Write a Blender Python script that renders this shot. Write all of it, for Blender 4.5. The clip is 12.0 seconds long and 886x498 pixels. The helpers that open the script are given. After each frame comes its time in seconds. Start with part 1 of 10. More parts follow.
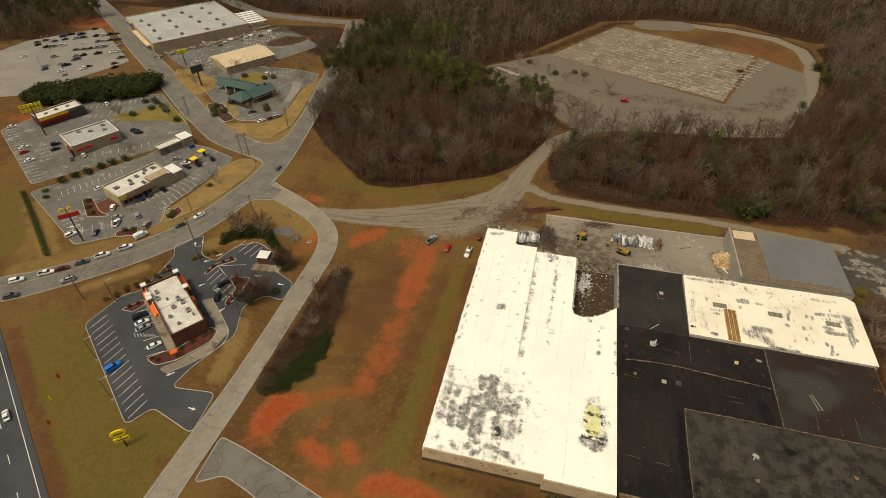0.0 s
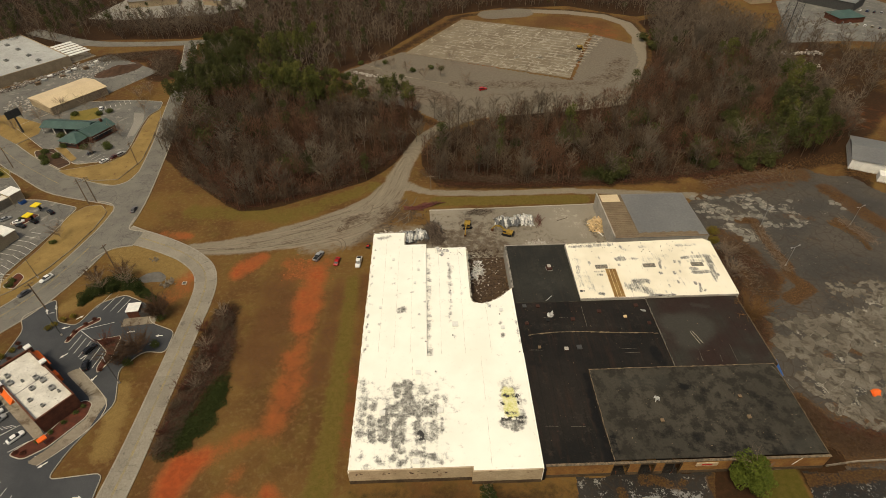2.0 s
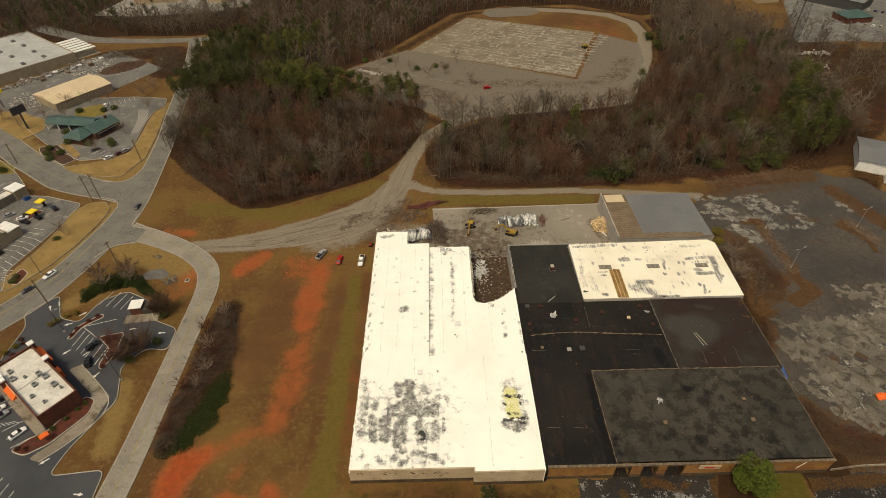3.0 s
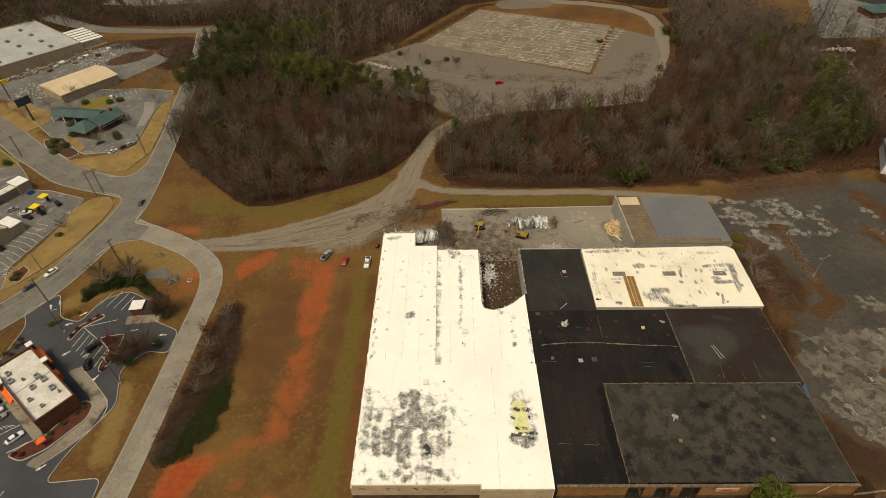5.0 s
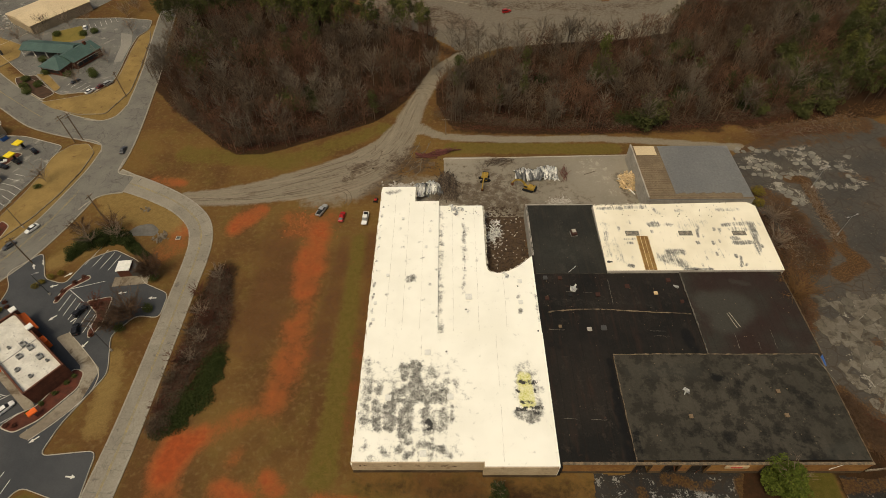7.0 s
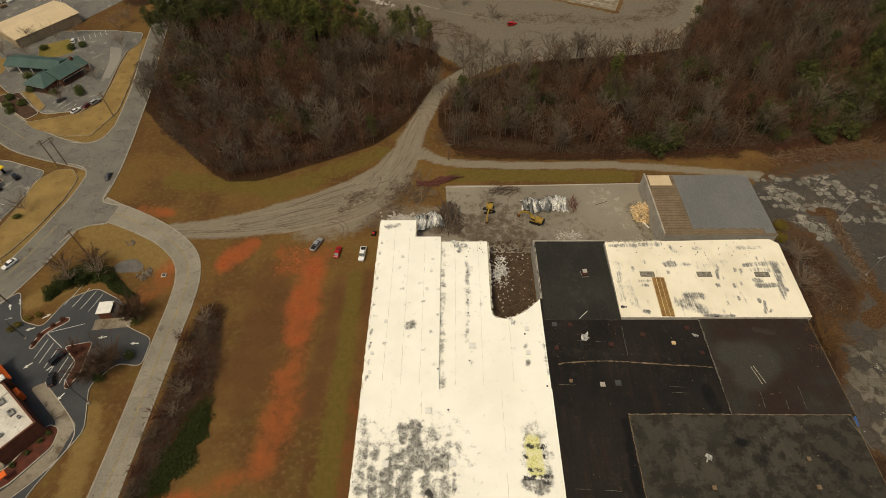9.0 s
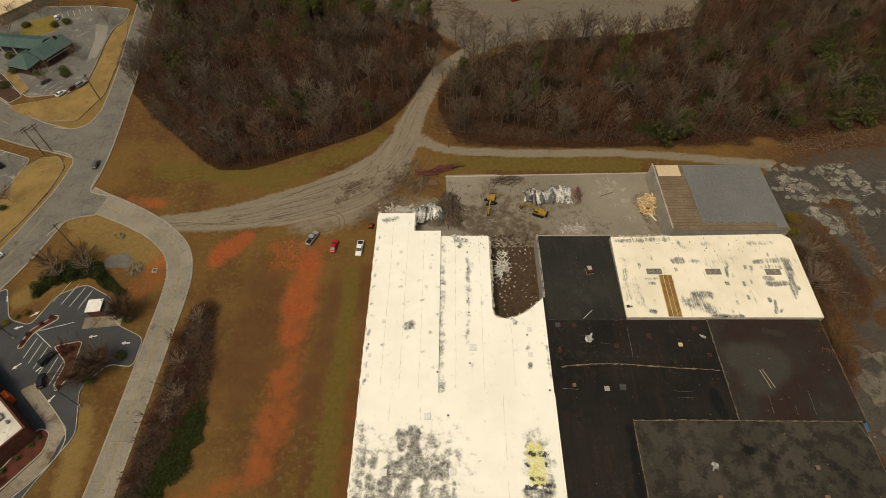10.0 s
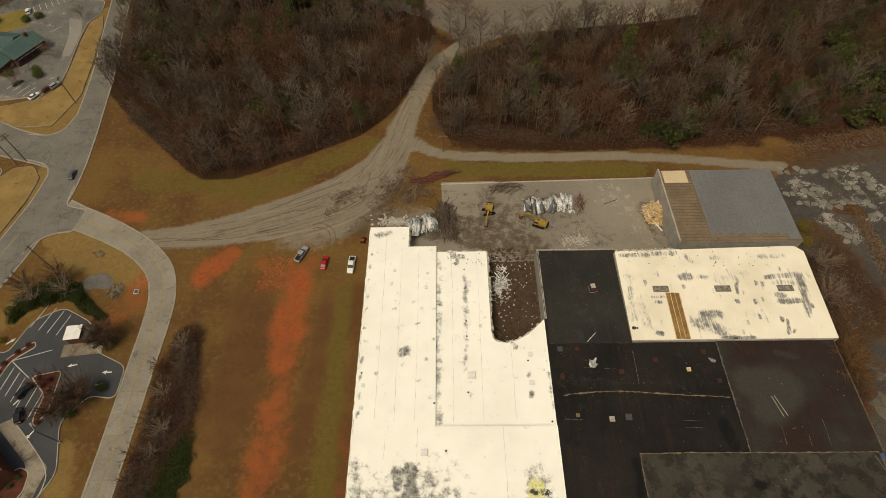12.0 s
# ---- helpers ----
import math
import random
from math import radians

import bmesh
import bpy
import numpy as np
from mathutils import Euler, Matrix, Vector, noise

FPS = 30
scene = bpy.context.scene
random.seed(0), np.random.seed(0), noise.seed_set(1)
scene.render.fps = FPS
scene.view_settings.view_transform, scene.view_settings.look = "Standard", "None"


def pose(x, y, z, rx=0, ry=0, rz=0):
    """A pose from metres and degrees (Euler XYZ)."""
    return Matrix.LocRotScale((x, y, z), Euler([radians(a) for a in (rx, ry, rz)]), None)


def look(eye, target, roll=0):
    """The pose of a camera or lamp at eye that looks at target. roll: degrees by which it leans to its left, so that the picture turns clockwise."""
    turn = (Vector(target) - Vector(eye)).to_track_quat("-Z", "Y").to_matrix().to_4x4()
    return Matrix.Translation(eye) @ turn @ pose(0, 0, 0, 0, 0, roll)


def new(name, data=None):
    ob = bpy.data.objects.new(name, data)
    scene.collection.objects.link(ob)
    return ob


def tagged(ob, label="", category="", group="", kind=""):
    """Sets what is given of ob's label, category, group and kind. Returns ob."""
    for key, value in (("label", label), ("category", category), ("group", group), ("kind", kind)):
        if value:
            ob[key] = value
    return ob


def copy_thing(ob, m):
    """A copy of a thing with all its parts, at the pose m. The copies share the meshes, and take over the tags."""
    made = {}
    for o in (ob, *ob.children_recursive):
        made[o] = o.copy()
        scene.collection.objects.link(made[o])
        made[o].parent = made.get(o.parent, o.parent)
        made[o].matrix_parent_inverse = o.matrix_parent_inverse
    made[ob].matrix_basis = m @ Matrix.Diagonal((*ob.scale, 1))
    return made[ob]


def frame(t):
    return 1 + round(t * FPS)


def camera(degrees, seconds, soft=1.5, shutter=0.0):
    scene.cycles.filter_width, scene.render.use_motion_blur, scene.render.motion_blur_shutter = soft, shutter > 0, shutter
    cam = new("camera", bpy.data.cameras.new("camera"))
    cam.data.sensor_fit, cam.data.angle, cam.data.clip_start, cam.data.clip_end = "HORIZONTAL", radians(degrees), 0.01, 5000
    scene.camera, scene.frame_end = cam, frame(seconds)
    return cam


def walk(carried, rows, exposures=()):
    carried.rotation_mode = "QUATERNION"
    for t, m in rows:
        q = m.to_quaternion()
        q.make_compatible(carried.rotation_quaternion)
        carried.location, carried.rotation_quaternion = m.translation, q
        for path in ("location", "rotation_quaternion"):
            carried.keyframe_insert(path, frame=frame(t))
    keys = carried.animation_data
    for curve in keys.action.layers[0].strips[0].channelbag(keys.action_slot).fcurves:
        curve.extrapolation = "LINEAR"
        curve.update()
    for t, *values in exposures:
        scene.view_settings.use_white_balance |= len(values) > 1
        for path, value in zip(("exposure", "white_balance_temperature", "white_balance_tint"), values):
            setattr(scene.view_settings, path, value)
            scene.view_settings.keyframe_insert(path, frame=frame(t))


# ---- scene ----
cam = camera(79.3, 12.0, 0.7)
PATH = [
    (0, (-0.905, -10.028, 120.734), (-1.244, -8.548, 119.431), -0.2),
    (0.5, (-0.69, -9.523, 120.548), (-0.996, -8.036, 119.246), -0.4),
    (1, (-0.463, -8.899, 120.257), (-0.68, -7.396, 118.956), -0.6),
    (1.5, (-0.26, -8.185, 119.88), (-0.313, -6.666, 118.581), -0.9),
    (2, (-0.095, -7.845, 119.63), (-0.038, -6.326, 118.331), -1.1),
    (2.5, (0.014, -7.743, 119.524), (0.075, -6.224, 118.223), -1.1),
    (3, (0.072, -7.234, 119.477), (0.116, -5.718, 118.173), -1.0),
    (5, (0.343, -0.931, 119.039), (0.354, 0.564, 117.71), -1.0),
    (5.5, (0.216, 1.854, 118.924), (0.224, 3.262, 117.503), -1.0),
    (6, (0.137, 5.163, 118.878), (0.143, 6.484, 117.376), -1.1),
    (6.5, (0.145, 8.738, 118.888), (0.148, 10.039, 117.369), -1.1),
    (7, (0.211, 12.309, 118.951), (0.212, 13.609, 117.431), -1.2),
    (9, (0.466, 27.69, 119.374), (0.459, 28.98, 117.845), -1.3),
    (9.5, (0.549, 31.78, 119.431), (0.541, 33.028, 117.869), -1.3),
    (10, (0.676, 35.977, 119.5), (0.666, 37.183, 117.904), -1.4),
    (10.5, (0.819, 40.041, 119.553), (0.807, 41.196, 117.921), -1.5),
    (11, (0.982, 43.655, 119.662), (0.97, 44.788, 118.013), -1.7),
    (11.5, (1.179, 46.587, 119.846), (1.171, 47.721, 118.199), -1.8),
    (12, (1.427, 48.948, 120.054), (1.423, 50.079, 118.404), -1.9),
]
EXPOSURES = [(0.0, 0.17, 7700, 3.5), (3.0, 0.14, 7700, 3.5), (5.5, 0.10, 7700, 3.5), (6.5, 0.0, 7700, 3.5), (9.0, -0.03, 7700, 3.5), (12.0, -0.06, 7700, 3.5)]
walk(cam, [(t, look(eye, target, roll)) for t, eye, target, roll in PATH], EXPOSURES)

from mathutils.geometry import tessellate_polygon

# ---------------------------------------------------------------- world and light
SUN_DIR = Vector((-0.32, -0.42, 1.0)).normalized()
world = bpy.data.worlds.new("overcast_sky")
scene.world = world
world.use_nodes = True
wn = world.node_tree
sky = wn.nodes.new("ShaderNodeTexSky")
sky.sky_type = "NISHITA"
sky.sun_disc = False
sky.sun_elevation = math.asin(SUN_DIR.z)
sky.sun_rotation = math.atan2(SUN_DIR.x, SUN_DIR.y)
sky.dust_density = 6.0
sky.air_density = 1.0
wn.nodes["Background"].inputs["Strength"].default_value = 0.11
wn.links.new(sky.outputs[0], wn.nodes["Background"].inputs[0])
sun = new("sun", bpy.data.lights.new("sun", "SUN"))
sun.data.energy, sun.data.angle, sun.data.color = 1.5, radians(14), (1.0, 0.94, 0.84)
sun.matrix_world = look(SUN_DIR * 300, (0, 0, 0))
rng = random.Random(7)
nrng = np.random.default_rng(11)


# ---------------------------------------------------------------- materials
def node(nt, kind, **sets):
    n = nt.nodes.new(kind)
    for k, v in sets.items():
        n.inputs[k.replace("_", " ")].default_value = v
    return n


def math_node(nt, op, a, b=None, c=None):
    n = nt.nodes.new("ShaderNodeMath")
    n.operation = op
    for i, v in enumerate((a, b, c)):
        if v is None:
            continue
        if isinstance(v, (int, float)):
            n.inputs[i].default_value = v
        else:
            nt.links.new(v, n.inputs[i])
    return n.outputs[0]


def mix_colour(nt, f, a, b, mode="MIX"):
    n = nt.nodes.new("ShaderNodeMix")
    n.data_type, n.blend_type = "RGBA", mode
    for i, v in ((0, f), (6, a), (7, b)):
        if isinstance(v, (int, float)):
            n.inputs[i].default_value = v
        elif isinstance(v, tuple):
            n.inputs[i].default_value = (*v, 1)
        else:
            nt.links.new(v, n.inputs[i])
    return n.outputs[2]


def noise_node(nt, vec, scale, detail=4, rough=0.6, distort=0.0):
    n = node(nt, "ShaderNodeTexNoise", Scale=scale, Detail=detail, Roughness=rough, Distortion=distort)
    nt.links.new(vec, n.inputs["Vector"])
    return n.outputs["Fac"]


def ramp(nt, fac, lo, hi):
    n = nt.nodes.new("ShaderNodeMapRange")
    n.interpolation_type = "SMOOTHSTEP"
    n.inputs[1].default_value, n.inputs[2].default_value = lo, hi
    nt.links.new(fac, n.inputs[0])
    return n.outputs[0]


def start_material(name, rough=0.8, metal=0.0):
    m = bpy.data.materials.new(name)
    m.use_nodes = True
    nt = m.node_tree
    b = nt.nodes["Principled BSDF"]
    b.inputs["Roughness"].default_value = rough
    b.inputs["Metallic"].default_value = metal
    b.inputs["Specular IOR Level"].default_value = 0.3 if rough < 0.65 else 0.1
    return m, nt, b


def bump(nt, b, height, strength, dist):
    n = node(nt, "ShaderNodeBump", Strength=strength, Distance=dist)
    nt.links.new(height, n.inputs["Height"])
    nt.links.new(n.outputs[0], b.inputs["Normal"])


def place(nt, local=False):
    if local:
        return nt.nodes.new("ShaderNodeTexCoord").outputs["Object"]
    return nt.nodes.new("ShaderNodeNewGeometry").outputs["Position"]


def surface(name, a, b, stain=None, big=0.15, fine=3.0, rough=0.85, metal=0.0, relief=0.03, stain_at=(0.56, 0.7), local=False, vary=0.0, crack=0.0):
    """Two tones in large patches, fine grain, and stains with an outline of their own."""
    m, nt, sh = start_material(name, rough, metal)
    p = place(nt, local)
    n1, n2 = noise_node(nt, p, big, 5), noise_node(nt, p, fine, 4)
    c = mix_colour(nt, ramp(nt, n1, 0.35, 0.65), a, b)
    grain = math_node(nt, "MULTIPLY_ADD", n2, 0.7, 0.65)
    g = nt.nodes.new("ShaderNodeCombineColor")
    for i in range(3):
        nt.links.new(grain, g.inputs[i])
    c = mix_colour(nt, 1.0, c, g.outputs[0], "MULTIPLY")
    if stain:
        c = mix_colour(nt, ramp(nt, noise_node(nt, p, big * 3.1, 6, 0.7, 0.4), *stain_at), c, stain)
    if crack:
        v = node(nt, "ShaderNodeTexVoronoi", Scale=0.22)
        v.feature = "DISTANCE_TO_EDGE"
        nz = node(nt, "ShaderNodeTexNoise", Scale=0.35, Detail=4)
        nt.links.new(p, nz.inputs["Vector"])
        w = nt.nodes.new("ShaderNodeVectorMath")
        w.operation = "MULTIPLY_ADD"
        nt.links.new(nz.outputs["Color"], w.inputs[0])
        w.inputs[1].default_value = (5.0, 5.0, 0)
        nt.links.new(p, w.inputs[2])
        nt.links.new(w.outputs[0], v.inputs["Vector"])
        line = math_node(nt, "SUBTRACT", 1.0, ramp(nt, v.outputs["Distance"], 0.006, 0.03))
        gate = ramp(nt, noise_node(nt, p, 0.06, 3), 0.42, 0.55)
        c = mix_colour(nt, math_node(nt, "MULTIPLY", math_node(nt, "MULTIPLY", line, gate), crack), c, (0.035, 0.032, 0.028))
    if vary:
        r = nt.nodes.new("ShaderNodeObjectInfo").outputs["Random"]
        h = node(nt, "ShaderNodeHueSaturation")
        nt.links.new(math_node(nt, "MULTIPLY_ADD", r, vary, 1 - vary / 2), h.inputs["Value"])
        nt.links.new(c, h.inputs["Color"])
        c = h.outputs[0]
    nt.links.new(c, sh.inputs["Base Color"])
    if relief:
        bump(nt, sh, n2, 0.5, relief)
    return m


def attribute(nt, name):
    n = nt.nodes.new("ShaderNodeAttribute")
    n.attribute_name = name
    return n.outputs["Fac"]


def ground_material():
    m, nt, sh = start_material("earth_and_winter_grass", 0.95)
    p = place(nt)
    big, mid, fine, tiny = (noise_node(nt, p, s, 6, 0.62) for s in (0.035, 0.16, 0.8, 4.5))
    c = mix_colour(nt, ramp(nt, big, 0.36, 0.62), (0.132, 0.074, 0.023), (0.088, 0.043, 0.016))
    c = mix_colour(nt, math_node(nt, "MULTIPLY", ramp(nt, mid, 0.45, 0.7), 0.55), c, (0.112, 0.078, 0.021))
    c = mix_colour(nt, math_node(nt, "MULTIPLY", ramp(nt, fine, 0.48, 0.72), 0.45), c, (0.175, 0.117, 0.05))
    speck = noise_node(nt, p, 11.0, 4, 0.7)
    wobble = math_node(nt, "SUBTRACT", math_node(nt, "ADD", math_node(nt, "MULTIPLY", mid, 0.45), math_node(nt, "ADD", math_node(nt, "MULTIPLY", fine, 0.33), math_node(nt, "MULTIPLY", tiny, 0.22))), 0.5)

    def layer(c, name, one, two, wob=0.6, at=(0.36, 0.66), most=0.92):
        f = math_node(nt, "MULTIPLY_ADD", wobble, wob * 2, attribute(nt, name))
        return mix_colour(nt, math_node(nt, "MULTIPLY", ramp(nt, f, *at), most), c, mix_colour(nt, ramp(nt, fine, 0.3, 0.7), one, two))

    c = layer(c, "straw", (0.21, 0.14, 0.05), (0.165, 0.105, 0.036))
    c = layer(c, "olive", (0.094, 0.072, 0.0155), (0.118, 0.082, 0.022))
    c = layer(c, "bare", (0.115, 0.045, 0.02), (0.08, 0.037, 0.018), 1.0, (0.3, 0.8))
    # leaf litter, toned darker than real leaves to carry shade under the trees
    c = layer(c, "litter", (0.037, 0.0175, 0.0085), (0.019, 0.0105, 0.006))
    c = layer(c, "clay", (0.31, 0.082, 0.026), (0.215, 0.064, 0.022), 1.7, (0.2, 1.15), 0.9)
    c = layer(c, "clay", (0.29, 0.043, 0.012), (0.22, 0.042, 0.014), 1.8, (0.85, 1.6), 0.6)
    c = layer(c, "gravel", (0.205, 0.175, 0.131), (0.178, 0.15, 0.11), 0.9, (0.25, 0.7))
    way = nt.nodes.new("ShaderNodeCombineXYZ")
    nt.links.new(math_node(nt, "MULTIPLY", attribute(nt, "rut_along"), 0.07), way.inputs[0])
    nt.links.new(math_node(nt, "MULTIPLY", attribute(nt, "rut_across"), 1.15), way.inputs[1])
    rut = noise_node(nt, way.outputs[0], 1.0, 6, 0.62, 0.35)
    on_way = math_node(nt, "MULTIPLY", ramp(nt, math_node(nt, "MULTIPLY_ADD", wobble, 1.2, attribute(nt, "gravel")), 0.15, 0.6), math_node(nt, "SUBTRACT", 1.0, ramp(nt, math_node(nt, "ABSOLUTE", attribute(nt, "rut_across")), 10.0, 16.0)))
    c = mix_colour(nt, math_node(nt, "MULTIPLY", math_node(nt, "MULTIPLY", ramp(nt, rut, 0.53, 0.66), on_way), 0.55), c, (0.098, 0.066, 0.041))
    c = mix_colour(nt, math_node(nt, "MULTIPLY", math_node(nt, "MULTIPLY", ramp(nt, math_node(nt, "SUBTRACT", 1.0, rut), 0.54, 0.66), on_way), 0.6), c, (0.25, 0.205, 0.15))
    c = layer(c, "green", (0.056, 0.053, 0.0088), (0.078, 0.062, 0.014), 0.9, (0.3, 0.75))
    c = layer(c, "lot", (0.155, 0.133, 0.102), (0.128, 0.108, 0.083), 0.9)
    c = layer(c, "mud", (0.085, 0.056, 0.036), (0.055, 0.037, 0.024), 1.5, (0.3, 0.8))
    g = nt.nodes.new("ShaderNodeCombineColor")
    grain = math_node(nt, "MULTIPLY_ADD", math_node(nt, "ADD", math_node(nt, "MULTIPLY", tiny, 0.55), math_node(nt, "MULTIPLY", speck, 0.45)), 1.3, 0.35)
    for i in range(3):
        nt.links.new(grain, g.inputs[i])
    c = mix_colour(nt, 1.0, c, g.outputs[0], "MULTIPLY")
    nt.links.new(c, sh.inputs["Base Color"])
    bump(nt, sh, math_node(nt, "ADD", fine, tiny), 0.4, 0.05)
    return m


def white_roof_material(name, a, b, run=0.12, amount=1.0):
    """White membrane with grey mildew and yellow-green growth where water stands."""
    m, nt, sh = start_material(name, 0.6)
    p = place(nt, True)
    st = nt.nodes.new("ShaderNodeMapping")
    st.inputs["Scale"].default_value = (1.6, 0.28, 1) if run < 0.5 else (2.6, 0.22, 1)
    nt.links.new(p, st.inputs["Vector"])
    streak = noise_node(nt, st.outputs[0], 1.0, 6, 0.7)
    mid, fine = noise_node(nt, p, 0.55, 7, 0.68, 0.15), noise_node(nt, p, 2.2, 6, 0.7, 0.3)
    c = mix_colour(nt, ramp(nt, noise_node(nt, p, 0.08, 3), 0.35, 0.7), a, b)
    wob = math_node(nt, "SUBTRACT", math_node(nt, "ADD", math_node(nt, "MULTIPLY", mid, 1 - run), math_node(nt, "MULTIPLY", streak, run)), 0.5)
    d = math_node(nt, "MULTIPLY_ADD", wob, 2.9 + 2.0 * run, math_node(nt, "MULTIPLY", attribute(nt, "dirt"), amount))
    film_of_dirt = math_node(nt, "MULTIPLY_ADD", wob, 2.6, math_node(nt, "MULTIPLY", attribute(nt, "dirt"), amount))
    c = mix_colour(nt, math_node(nt, "MULTIPLY", ramp(nt, film_of_dirt, 0.12, 1.1), 0.75), c, (0.40, 0.385, 0.335))
    worm = noise_node(nt, p, 1.0, 6, 0.72, 0.5)
    tone = mix_colour(nt, ramp(nt, worm, 0.38, 0.66), (0.075, 0.07, 0.062), (0.31, 0.295, 0.255))
    tone = mix_colour(nt, math_node(nt, "MULTIPLY", ramp(nt, fine, 0.5, 0.62), 0.75), tone, (0.055, 0.052, 0.046))
    tone = mix_colour(nt, math_node(nt, "MULTIPLY", ramp(nt, streak, 0.5, 0.7), 0.45), tone, (0.44, 0.42, 0.37))
    c = mix_colour(nt, math_node(nt, "MULTIPLY", ramp(nt, d, 0.3, 1.0), 0.94), c, tone)
    ms = math_node(nt, "MULTIPLY_ADD", wob, 1.6, attribute(nt, "moss"))
    c = mix_colour(nt, ramp(nt, ms, 0.35, 0.8), c, mix_colour(nt, ramp(nt, fine, 0.35, 0.6), (0.46, 0.45, 0.10), (0.70, 0.66, 0.36)))
    bl = math_node(nt, "MULTIPLY_ADD", wob, 2.6, attribute(nt, "black"))
    c = mix_colour(nt, ramp(nt, bl, 0.45, 0.75), c, (0.035, 0.033, 0.03))
    nt.links.new(c, sh.inputs["Base Color"])
    bump(nt, sh, mid, 0.3, 0.04)
    return m


def tar_material(name, a, b, stain, rust, patch=0.25, spots=(0.56, 0.66), rusty=0.5):
    """Old roofing felt: cloudy tone, worn blotches, rust-brown dust and faint laps between the rolls."""
    m, nt, sh = start_material(name, 0.72)
    p = place(nt, True)
    big, mid, fine = noise_node(nt, p, 0.055, 4, 0.6), noise_node(nt, p, patch, 7, 0.68), noise_node(nt, p, 2.4, 6, 0.7)
    c = mix_colour(nt, ramp(nt, big, 0.36, 0.62), a, b)
    st = nt.nodes.new("ShaderNodeMapping")
    st.inputs["Scale"].default_value = (0.9, 0.09, 1)
    nt.links.new(p, st.inputs["Vector"])
    run = noise_node(nt, st.outputs[0], 1.0, 5, 0.65)
    c = mix_colour(nt, math_node(nt, "MULTIPLY", ramp(nt, run, 0.5, 0.72), 0.5), c, rust)
    c = mix_colour(nt, math_node(nt, "MULTIPLY", ramp(nt, math_node(nt, "MULTIPLY_ADD", fine, 0.18, mid), spots[0] + 0.09, spots[1] + 0.09), 0.85), c, stain)
    dots = noise_node(nt, p, 0.7, 5, 0.72)
    c = mix_colour(nt, math_node(nt, "MULTIPLY", ramp(nt, dots, 0.62, 0.72), rusty), c, tuple(v * 1.8 for v in rust))
    sep = nt.nodes.new("ShaderNodeSeparateXYZ")
    nt.links.new(p, sep.inputs[0])
    lap = math_node(nt, "PINGPONG", math_node(nt, "MULTIPLY_ADD", run, 0.25, sep.outputs[0]), 1.6)
    c = mix_colour(nt, math_node(nt, "MULTIPLY", math_node(nt, "SUBTRACT", 1.0, ramp(nt, lap, 0.02, 0.12)), 0.3), c, tuple(v * 0.5 for v in a))
    soft = math_node(nt, "SUBTRACT", mid, 0.5)
    c = mix_colour(nt, math_node(nt, "MULTIPLY", ramp(nt, math_node(nt, "MULTIPLY_ADD", soft, 1.0, attribute(nt, "dirt")), 0.25, 0.95), 0.8), c, (0.046, 0.044, 0.036))
    c = mix_colour(nt, math_node(nt, "MULTIPLY", ramp(nt, math_node(nt, "MULTIPLY_ADD", soft, 3.4, attribute(nt, "black")), 0.35, 1.15), 0.85), c, (0.006, 0.006, 0.0065))
    grain = math_node(nt, "MULTIPLY_ADD", fine, 0.9, 0.55)
    g = nt.nodes.new("ShaderNodeCombineColor")
    for i in range(3):
        nt.links.new(grain, g.inputs[i])
    nt.links.new(mix_colour(nt, 1.0, c, g.outputs[0], "MULTIPLY"), sh.inputs["Base Color"])
    bump(nt, sh, fine, 0.4, 0.03)
    return m


def tree_material(name, a, b, rough=0.9):
    m, nt, sh = start_material(name, rough)
    t = attribute(nt, "tint")
    r = nt.nodes.new("ShaderNodeNewGeometry").outputs["Random Per Island"]
    f = math_node(nt, "MULTIPLY_ADD", r, 0.4, math_node(nt, "MULTIPLY", t, 0.7))
    nt.links.new(mix_colour(nt, f, a, b), sh.inputs["Base Color"])
    return m


M_GROUND = ground_material()
M_ASPH_DARK = surface("dark_sealed_asphalt", (0.045, 0.047, 0.05), (0.06, 0.061, 0.063), None, 0.08, 4, 0.8)
M_ASPH_WORN = surface("worn_grey_asphalt", (0.148, 0.139, 0.122), (0.112, 0.106, 0.094), (0.25, 0.232, 0.198), 0.07, 2.2, 0.85, stain_at=(0.54, 0.68), crack=0.5)
M_ASPH_PALE = surface("bleached_lot_asphalt", (0.235, 0.217, 0.183), (0.195, 0.18, 0.152), (0.28, 0.257, 0.215), 0.06, 2.2, 0.9)
M_ASPH_OLD = surface("weathered_road_asphalt", (0.16, 0.148, 0.125), (0.13, 0.12, 0.103), (0.085, 0.08, 0.071), 0.12, 3, 0.9, crack=0.4)
M_ROAD_CONC = surface("old_road_concrete", (0.235, 0.21, 0.165), (0.20, 0.175, 0.14), (0.13, 0.112, 0.09), 0.15, 2.5, 0.9, vary=0.14, crack=0.22)
M_KERB = surface("kerb_concrete", (0.40, 0.36, 0.29), (0.33, 0.29, 0.23), (0.22, 0.19, 0.15), 0.3, 3, 0.9)
M_GUTTER = surface("worn_gutter_concrete", (0.285, 0.255, 0.205), (0.235, 0.21, 0.165), (0.15, 0.125, 0.095), 0.3, 3, 0.9)
M_SLAB = surface("stained_yard_concrete", (0.25, 0.215, 0.165), (0.175, 0.142, 0.105), (0.11, 0.083, 0.056), 0.07, 1.6, 0.9, stain_at=(0.5, 0.64))
M_FARSLAB = surface("bleached_floor_slab", (0.19, 0.155, 0.108), (0.15, 0.118, 0.08), (0.27, 0.235, 0.175), 0.06, 0.8, 0.9, stain_at=(0.55, 0.62))
M_CONC_WALL = surface("cast_concrete_wall", (0.36, 0.33, 0.28), (0.29, 0.26, 0.22), (0.2, 0.17, 0.14), 0.3, 3)
